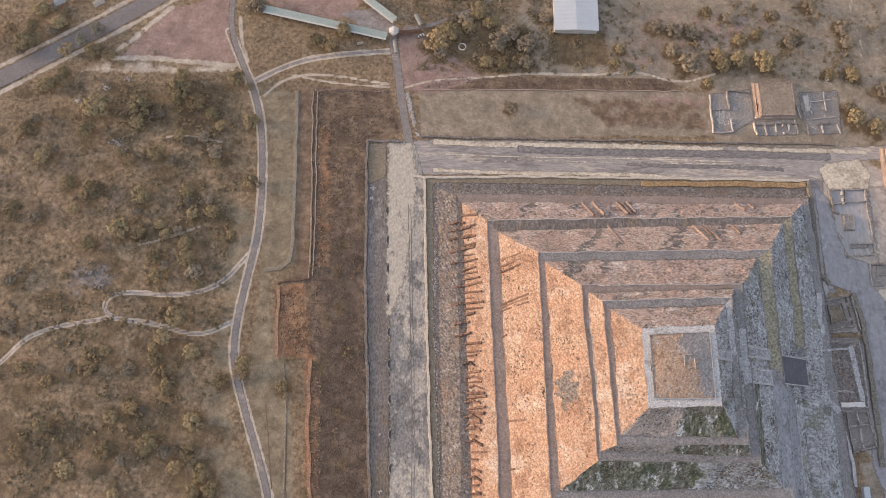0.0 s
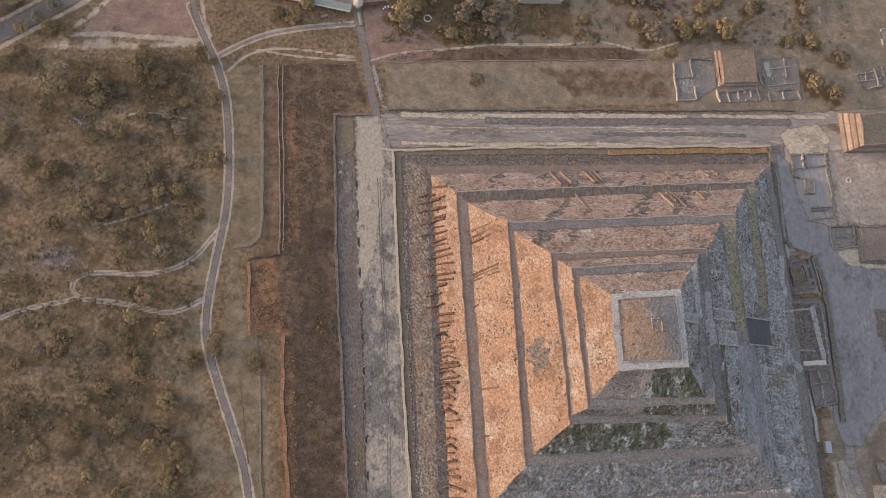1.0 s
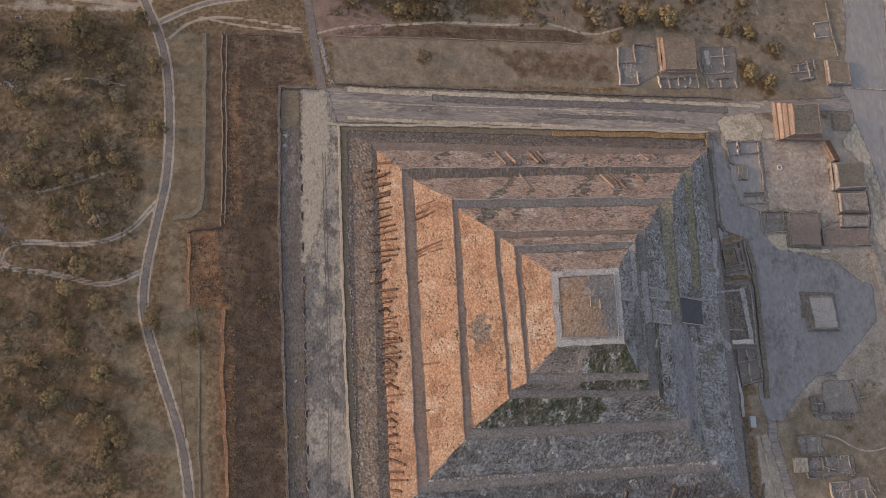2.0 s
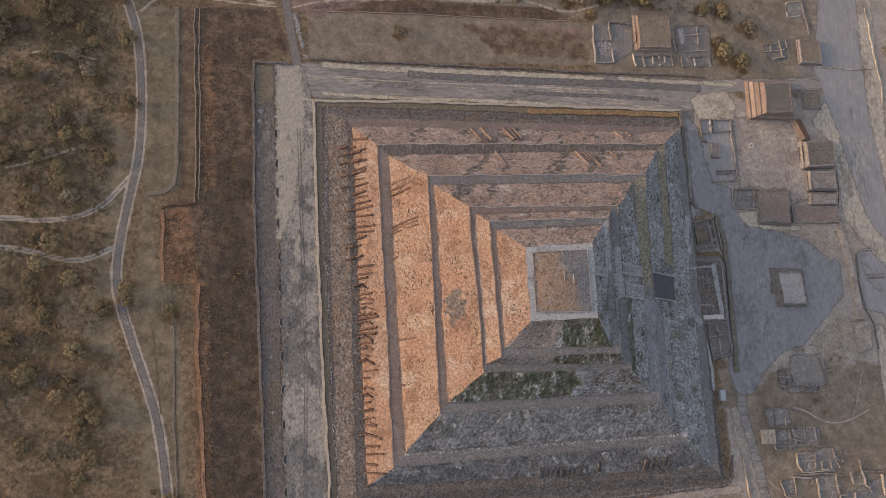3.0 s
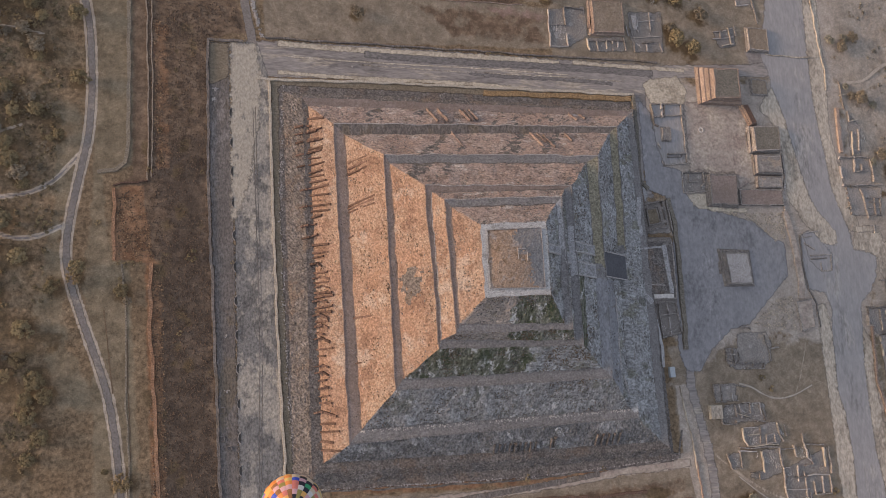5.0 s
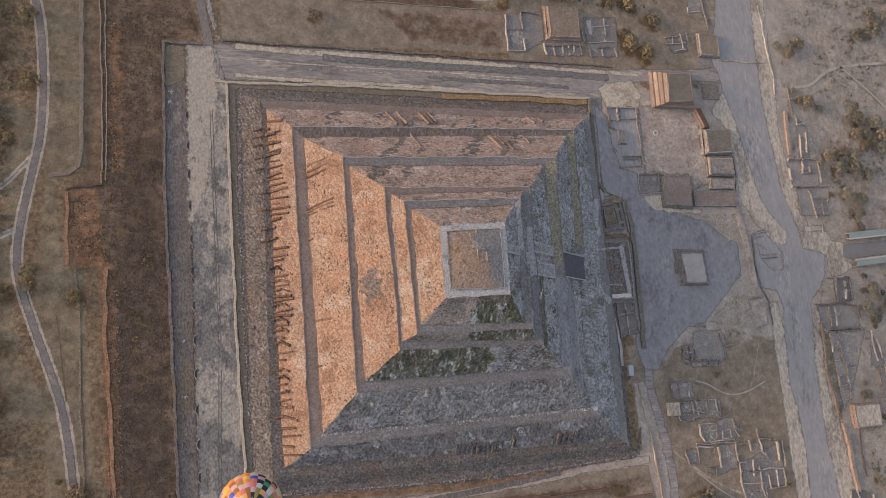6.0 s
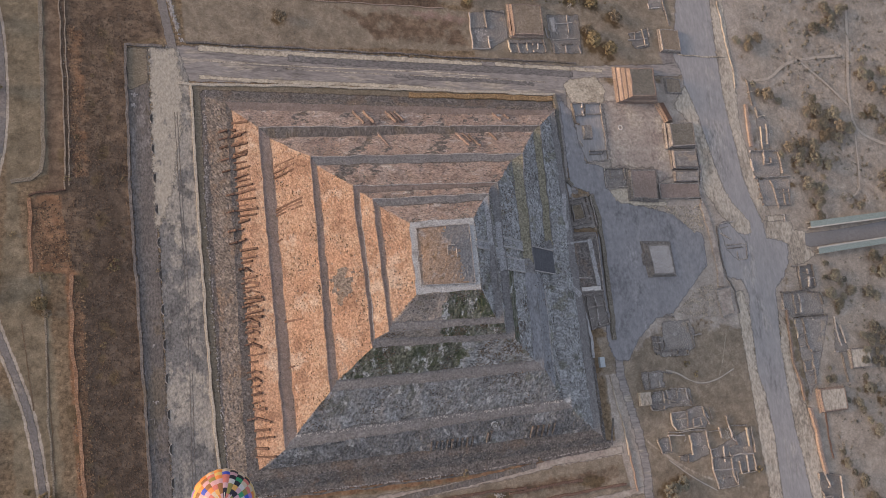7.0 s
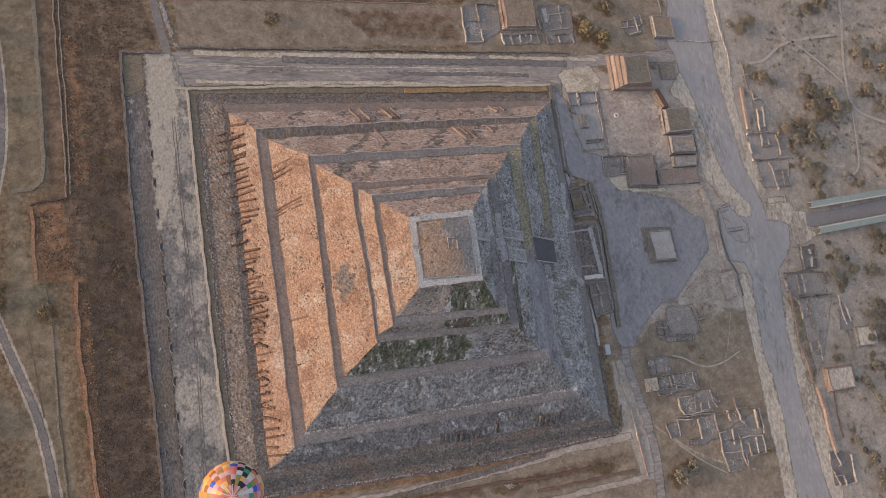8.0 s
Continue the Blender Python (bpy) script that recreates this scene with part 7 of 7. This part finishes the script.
stone_line("edge_stones", [(-104, -116.8), (30, -118), (118, -113)], 700, 1.2, (.15, .5), CAP, "pale loose stones on the rubble apron", 543)


# ---- trees and scrub ----
def tree_kind(seed, leaf, label, name="tree"):
    """One tree of unit crown radius: tapered trunk, limbs, and a crown of many small leaf faces in uneven clumps."""
    rng = random.Random(seed)
    top = holder(name, 0, 0, 0, label=label, category="tree" if name == "tree" else "bush")
    bm = bmesh.new()
    tall = rng.uniform(.75, .95)
    limbs = [((0, 0, -.08), (rng.uniform(-.06, .06), rng.uniform(-.06, .06), tall * .55), .075, .05)]
    for i in range(5):
        a = i * 1.26 + rng.uniform(-.4, .4)
        limbs.append(((0, 0, tall * rng.uniform(.3, .5)), (.55 * math.cos(a), .55 * math.sin(a), tall * rng.uniform(.75, 1.0)), .04, .015))
    for p, q, r0, r1 in limbs:
        p, q = Vector(p), Vector(q)
        turn = (q - p).to_track_quat("Z", "Y").to_matrix().to_4x4()
        bmesh.ops.create_cone(bm, cap_ends=False, segments=6, radius1=r0, radius2=r1, depth=(q - p).length, matrix=Matrix.Translation((p + q) / 2) @ turn)
    part("trunk", bm, BARK, top)
    verts, faces = [], []
    stretch = rng.uniform(.75, 1.0)
    clumps, leaves = (40, 44) if name == "tree" else (14, 34)
    for c in range(clumps):
        a, d = rng.uniform(0, 6.283), math.sqrt(rng.random()) * .86
        cx, cy = d * math.cos(a), d * math.sin(a) * stretch
        cz = tall * (.78 + .38 * (1 - d * d)) + rng.uniform(-.12, .12)
        cr = rng.uniform(.12, .27)
        for _ in range(leaves):
            v = Vector((rng.gauss(0, 1), rng.gauss(0, 1), rng.gauss(0, .8)))
            v = v.normalized() * cr * rng.uniform(.3, 1.15)
            p = Vector((cx, cy, cz)) + v
            n1 = (v.normalized() + Vector((rng.uniform(-.7, .7), rng.uniform(-.7, .7), rng.uniform(-.2, .9)))).normalized()
            t1 = n1.orthogonal().normalized() * rng.uniform(.045, .085)
            t2 = n1.cross(t1).normalized() * rng.uniform(.04, .07)
            o = len(verts)
            verts += [p - t1, p + t2, p + t1, p - t2]
            faces.append((o, o + 1, o + 2, o + 3))
    fill("crown", verts, faces, leaf, top)
    return top


OLIVE, AMBER, GREY = "olive green tree on the dry plain", "yellowing tree on the dry plain", "grey dry tree on the plain"
HAZED = "grey-green tree beside the avenue ruins, paled as by haze"
kinds = [tree_kind(70 + i, m, lab) for i, (m, lab) in enumerate([(LEAF_OLIVE, OLIVE), (LEAF_OLIVE, OLIVE), (LEAF_YELLOW, AMBER), (LEAF_GREY, GREY), (LEAF_OLIVE, OLIVE), (LEAF_GREY, GREY), (LEAF_YELLOW, AMBER), (LEAF_HAZED, HAZED), (LEAF_HAZED, HAZED)])]
bush_kinds = [tree_kind(90 + i, m, lab, "bush") for i, (m, lab) in enumerate([(LEAF_OLIVE, "low olive bush in dry grass"), (LEAF_GREY, "low grey bush in dry grass"), (LEAF_YELLOW, "low yellowing bush in dry grass"), (LEAF_HAZED, "low bush in dry scrub, paled as by haze")])]
for k in kinds + bush_kinds:
    k["group"] = "trees of the plain" if k.name.startswith("tree") else "bushes of the plain"

rng = random.Random(11)
ROAD_LINE = [(-470, 120), (-382, 176), (-351, 196), (-319, 217), (-296, 233), (-250, 268)]


def plant(source, x, y, r):
    s = r * rng.uniform(.95, 1.1)
    m = pose(x, y, -.3 if abs(x) > 225 else 0, 0, 0, rng.uniform(0, 360)) @ Matrix.Diagonal((s, s, s * rng.uniform(.7, .9), 1))
    ob = copy_thing(source, m)
    ob.matrix_basis = m


for spots, mix in ((WEST_A, (0, 1, 3, 4, 0, 2)), (WEST_B, (0, 3, 4, 1, 0, 6)), (WEST_C, (0, 4, 1, 2, 0)), (NORTH_A, (0, 1, 2, 3, 5, 0)), (NORTH_B, (0, 3, 5)), (EAST, (7, 8, 7, 8, 7)), (AMBER_EAST, (3, 5, 3, 6))):
    for x, y, r in spots:
        plant(kinds[rng.choice(mix)], x, y, r * (1.04 if x < 200 else .85))
# smaller companions of the trees, in clusters
for x, y, r in WEST_A + WEST_C + WEST_B[:14] + NORTH_A[4:16] + EAST + AMBER_EAST:
    for _ in range(rng.choice((0, 1, 1, 1)) if x < 200 else rng.choice((1, 2))):
        a, s = rng.uniform(0, 6.28), rng.uniform(1.2, 2.0)
        if near_line(np.array([x + math.cos(a) * r * s]), np.array([y + math.sin(a) * r * s]), ROAD_LINE)[0] < 9 or -226 < x + math.cos(a) * r * s < -212:
            continue
        plant(kinds[rng.choice((0, 3, 4, 5) if x < 200 else (7, 8))], x + math.cos(a) * r * s, y + math.sin(a) * r * s, r * rng.uniform(.35, .8))
# low bushes between the trees
placed = 0
while placed < 262:
    x, y = rng.choice(((rng.uniform(-405, -236), rng.uniform(-110, 178)), (rng.uniform(-330, -236), rng.uniform(20, 178)), (rng.uniform(-405, -236), rng.uniform(0, 178)), (rng.uniform(-40, 175), rng.uniform(188, 255)), (rng.uniform(300, 435), rng.uniform(-170, 215)), (rng.uniform(-130, -50), rng.uniform(188, 240))))
    if wobble(x, y, 22, 12) < -.05 or (300 < x and 0 < y < 42) or (-45 < x < -8 and y > 212):
        continue
    plant(bush_kinds[rng.choice((0, 1, 1, 2) if x < 200 else (3, 3, 3, 1))], x, y, rng.uniform(1.2, 3.6))
    placed += 1
for x, y, r in ((-202, 8.5, 1.8), (-198, 8, 2.2), (-194, 8.4, 1.6), (-190, 8, 1.8), (-187, 61, 2.4), (-200, 0, 1.8), (-212, 30, 2.2), (-165, 12, 4.2), (12, 142, 1.8), (22, -118, 2.6), (70, -116, 1.8), (228, -140, 3.0), (182, -66, 3.2), (188, -74, 2.6), (-160, 60, 1.6), (-170, -30, 2.0), (-142, 8, 1.4), (-175, 120, 1.5)):
    plant(bush_kinds[0], x, y, r)
for i, k in enumerate(kinds + bush_kinds):
    s = 5.0 if i < len(kinds) else 2.4
    k.matrix_basis = pose(-398 + 9 * i, 196 + 7 * (i % 3), -.2, 0, 0, 40 * i) @ Matrix.Diagonal((s, s, s * .8, 1))


def tufts(name, label, material, polys, count, size, seed):
    """A cover of dry tufts too many to count."""
    rng = np.random.default_rng(seed)
    x0, x1 = min(p[0] for q in polys for p in q), max(p[0] for q in polys for p in q)
    y0, y1 = min(p[1] for q in polys for p in q), max(p[1] for q in polys for p in q)
    px, py = rng.uniform(x0, x1, count * 4), rng.uniform(y0, y1, count * 4)
    keep = np.zeros(px.shape, bool)
    for q in polys:
        keep |= in_poly(px, py, q, .5) > .5
    lump = np.array([wobble(a, b, 14, 20) + .7 * wobble(a, b, 4, 21) for a, b in zip(px, py)])
    keep &= lump > rng.uniform(-.7, .45, px.shape)
    px, py = px[keep][:count], py[keep][:count]
    n = len(px)
    r = rng.uniform(size[0], size[1], n) * rng.uniform(.6, 1, n)
    a = rng.uniform(0, 6.28, n)
    verts = np.zeros((n, 5, 3))
    for i in range(4):
        verts[:, i, 0] = px + r * np.cos(a + i * 1.57) * rng.uniform(.6, 1.1, n)
        verts[:, i, 1] = py + r * np.sin(a + i * 1.57) * rng.uniform(.6, 1.1, n)
        verts[:, i, 2] = np.where(np.abs(px) > 225, -.9, -.1)
    verts[:, 4, 0], verts[:, 4, 1], verts[:, 4, 2] = px + rng.uniform(-.2, .2, n), py, r * rng.uniform(.6, 1.2, n) - np.where(np.abs(px) > 225, .3, 0)
    o = (np.arange(n) * 5)[:, None]
    tri = np.concatenate([np.stack([o[:, 0] + i, o[:, 0] + (i + 1) % 4, o[:, 0] + 4], 1) for i in range(4)])
    me = bpy.data.meshes.new(name)
    me.vertices.add(n * 5), me.vertices.foreach_set("co", verts.ravel())
    me.loops.add(tri.size), me.loops.foreach_set("vertex_index", tri.ravel())
    me.polygons.add(len(tri)), me.polygons.foreach_set("loop_start", np.arange(0, tri.size, 3))
    me.update(calc_edges=True)
    me.materials.append(material)
    tagged(new(name, me), label, name.replace("_", " "), kind="stuff")


def leafy_cover(name, label, material, polys, count, seed):
    """Low leafy shrubs, too many to count, in drifts."""
    rng = random.Random(seed)
    verts, faces, placed = [], [], 0
    while placed < count:
        x0, y0, x1, y1 = rng.choice(polys)
        x, y = rng.uniform(x0, x1), rng.uniform(y0, y1)
        if wobble(x, y, 26, 41) + .5 * wobble(x, y, 8, 42) < rng.uniform(-.25, .4):
            continue
        placed += 1
        r = rng.choice((rng.uniform(.6, 1.3), rng.uniform(.8, 2.0)))
        low = -.6 if abs(x) > 225 else 0
        for _ in range(14):
            v = Vector((rng.gauss(0, 1), rng.gauss(0, 1), abs(rng.gauss(0, .8)))).normalized() * r * rng.uniform(.5, 1)
            p = Vector((x, y, low)) + Vector((v.x, v.y, v.z * .9))
            n1 = (v.normalized() + Vector((rng.uniform(-.7, .7), rng.uniform(-.7, .7), rng.uniform(0, .9)))).normalized()
            t1 = n1.orthogonal().normalized() * r * rng.uniform(.25, .42)
            t2 = n1.cross(t1).normalized() * r * rng.uniform(.2, .36)
            o = len(verts)
            verts += [p - t1, p + t2, p + t1, p - t2]
            faces.append((o, o + 1, o + 2, o + 3))
    tagged(fill(name, verts, faces, material), label, "scrub", kind="stuff")


leafy_cover("olive_shrubs", "low olive shrubs scattered in drifts over the plain", tinted("shrub_leaves", ((.21, .165, .092), (.26, .205, .12), (.15, .118, .068)), .6, 1.4), ((-410, -120, -234, 178), (-410, 20, -234, 178), (-340, 20, -234, 175), (-340, -90, -234, 20), (-130, 188, -40, 245), (-30, 188, 175, 255)), 3300, 61)
# shrubs beyond the avenue, haze put into their leaf colour
leafy_cover("dusty_shrubs", "low shrubs scattered in drifts beside the avenue ruins, paled as by haze", tinted("hazed_shrub_leaves", ((.225, .207, .163), (.28, .258, .206), (.165, .152, .12)), .6, 1.4), ((296, 44, 440, 225), (296, -190, 440, 0)), 1900, 62)
BRUSH = tinted("rust_brush", ((.155, .105, .072), (.19, .132, .092), (.115, .078, .054)), .55, 1.25)
TUFT = tinted("straw_tufts", ((.20, .155, .10), (.25, .2, .135), (.13, .105, .065)))
RIDGE = tinted("rusty_ridge_grass", ((.29, .185, .105), (.34, .225, .13), (.21, .135, .08)))
SCRUB = tinted("olive_scrub", ((.15, .13, .08), (.18, .152, .095), (.12, .104, .065)))
tufts("rust_brush", "dense reddish dry brush between old banks", BRUSH, [[(-193, 173), (-146, 173), (-138, 146), (-158, 142), (-157, 53), (-151, -65), (-146, -150), (-178, -150), (-182, -65), (-185, 8), (-202, 11), (-205, 45), (-187, 56)], [(-110, 184), (30, 186), (38, 178), (-125, 176)]], 34000, (.3, .8), 1)
tufts("straw_tufts", "short dry straw-coloured tufts on bare ground", TUFT, [[(-420, -150), (-206, -150), (-224, 20), (-222, 130), (-235, 175), (-420, 165)], [(-218, 168), (-201, 168), (-196, 60), (-200, -60), (-190, -150), (-214, -20)], [(-124, 173), (52, 174), (53, 146), (-122, 144)], [(-240, 188), (180, 188), (180, 260), (-240, 260)]], 22000, (.2, .5), 2)
tufts("olive_scrub", "low olive scrub scattered over the plain", SCRUB, [[(-420, -120), (-236, -60), (-232, 130), (-245, 175), (-420, 165)], [(-130, 186), (180, 190), (180, 260), (-130, 260)]], 3000, (.3, .8), 3)

tufts("ridge_grass", "rusty orange dry grass along the old bank", RIDGE, [[(-185.5, 6), (-179, 6), (-176, -65), (-171, -150), (-179, -150), (-182.5, -65)], [(-204, 44), (-188, 44), (-184, 10), (-202, 12)], [(-190, 150), (-184, 150), (-180, 60), (-185, 60)]], 2600, (.3, .9), 7)


# ---- hot-air balloon below the camera, over the foot of the pyramid ----
def balloon():
    cols = {"orange": (.72, .27, .08), "amber": (.74, .40, .12), "yellow": (.66, .48, .18), "rose": (.62, .2, .16), "pink": (.6, .36, .38), "cream": (.62, .5, .36), "white": (.62, .58, .54),
            "blue": (.06, .1, .5), "green": (.05, .3, .14), "olive": (.3, .25, .08), "black": (.03, .03, .04), "brown": (.3, .14, .06), "violet": (.35, .2, .5)}
    mats = {}
    for k, c in cols.items():
        mats[k] = surface("nylon_" + k, (c, tuple(v * .92 for v in c), tuple(min(1, v * 1.06) for v in c)), (.3, 2), .5, .02, vivid=1.0, deep=0.1)
    order = list(cols)
    rng = random.Random(4)
    top = holder("hot_air_balloon", -115.0, -92.0, 206, 0, label="hot-air balloon with a multicoloured patchwork envelope", category="balloon")
    n_gore, R = 24, 8.5
    def ring_at(k):          # profile from crown to mouth
        a = k * math.pi / 18
        if a <= 1.9:
            return R * math.sin(a), R * .95 * math.cos(a)
        f = (a - 1.9) / (math.pi - 1.9)
        return R * math.sin(1.9) * (1 - f) ** .9 + 1.6 * f, R * .95 * math.cos(1.9) - 7.5 * f
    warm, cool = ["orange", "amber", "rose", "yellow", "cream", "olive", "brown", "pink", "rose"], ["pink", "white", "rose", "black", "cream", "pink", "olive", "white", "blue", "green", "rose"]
    for g in range(n_gore):
        a0, a1 = g * 2 * math.pi / n_gore, (g + 1) * 2 * math.pi / n_gore
        for k in range(1, 13):
            bm = bmesh.new()
            grid = []
            for j in range(3):
                r, z = ring_at(k + j / 2)
                grid.append([bm.verts.new((rr * math.cos(a0 + (a1 - a0) * i / 4), rr * math.sin(a0 + (a1 - a0) * i / 4), z))
                             for i, rr in ((i, r * (1 + .018 * math.sin(math.pi * i / 4))) for i in range(5))])
            for j in range(2):
                for i in range(4):
                    bm.faces.new((grid[j][i], grid[j + 1][i], grid[j + 1][i + 1], grid[j][i + 1]))
            # patchwork colours; gores towards the sun lean warm for its orange glow
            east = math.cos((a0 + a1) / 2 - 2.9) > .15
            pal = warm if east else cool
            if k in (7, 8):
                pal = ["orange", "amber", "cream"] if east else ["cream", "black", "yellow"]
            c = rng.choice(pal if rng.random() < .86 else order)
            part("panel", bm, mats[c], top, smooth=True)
    bm = bmesh.new()
    rows = []
    for k in (0.0, .3, .6, 1.05):
        r, z = ring_at(k)
        rows.append([bm.verts.new(((r + .001) * math.cos(i * 2 * math.pi / 22), (r + .001) * math.sin(i * 2 * math.pi / 22), z + .12)) for i in range(22)])
    for r, s in zip(rows, rows[1:]):
        for i in range(22):
            bm.faces.new((r[i], s[i], s[(i + 1) % 22], r[(i + 1) % 22]))
    part("crown_cap", bm, mats["rose"], top, "rose crown cap")
    for i in range(10):          # ropes that gather the crown
        a, bm = i * math.pi / 5 + .2, bmesh.new()
        rows = []
        for k in (0.1, .8, 1.5, 2.2):
            r, z = ring_at(k)
            rows.append([bm.verts.new((r * math.cos(a) - w * math.sin(a), r * math.sin(a) + w * math.cos(a), z + .22)) for w in (-.09, .09)])
        for r, s in zip(rows, rows[1:]):
            bm.faces.new((r[0], s[0], s[1], r[1]))
        part("crown_rope", bm, mats["white"], top, "pale rope over the crown")
    bm = bmesh.new()
    rows = []
    for k in range(13, 19):
        r, z = ring_at(k)
        rows.append([bm.verts.new((r * math.cos(i * 2 * math.pi / 22), r * math.sin(i * 2 * math.pi / 22), z)) for i in range(22)])
    for r, s in zip(rows, rows[1:]):
        for i in range(22):
            bm.faces.new((r[i], s[i], s[(i + 1) % 22], r[(i + 1) % 22]))
    part("skirt", bm, mats["amber"], top)
    bm = bmesh.new()
    box(bm, -.9, -.65, -14.6, .9, .65, -13.5, -.05)
    basket = part("basket", bm, BARK, top, "brown wicker basket")
    for sx in (-1, 1):
        for sy in (-1, 1):
            bm = bmesh.new()
            p, q = Vector((sx * .85, sy * .6, -13.5)), Vector((sx * 1.1, sy * 1.1, -10.5))
            bmesh.ops.create_cone(bm, cap_ends=True, segments=5, radius1=.03, radius2=.03, depth=(q - p).length, matrix=Matrix.Translation((p + q) / 2) @ (q - p).to_track_quat("Z", "Y").to_matrix().to_4x4())
            part("cable", bm, BARK, basket)


balloon()
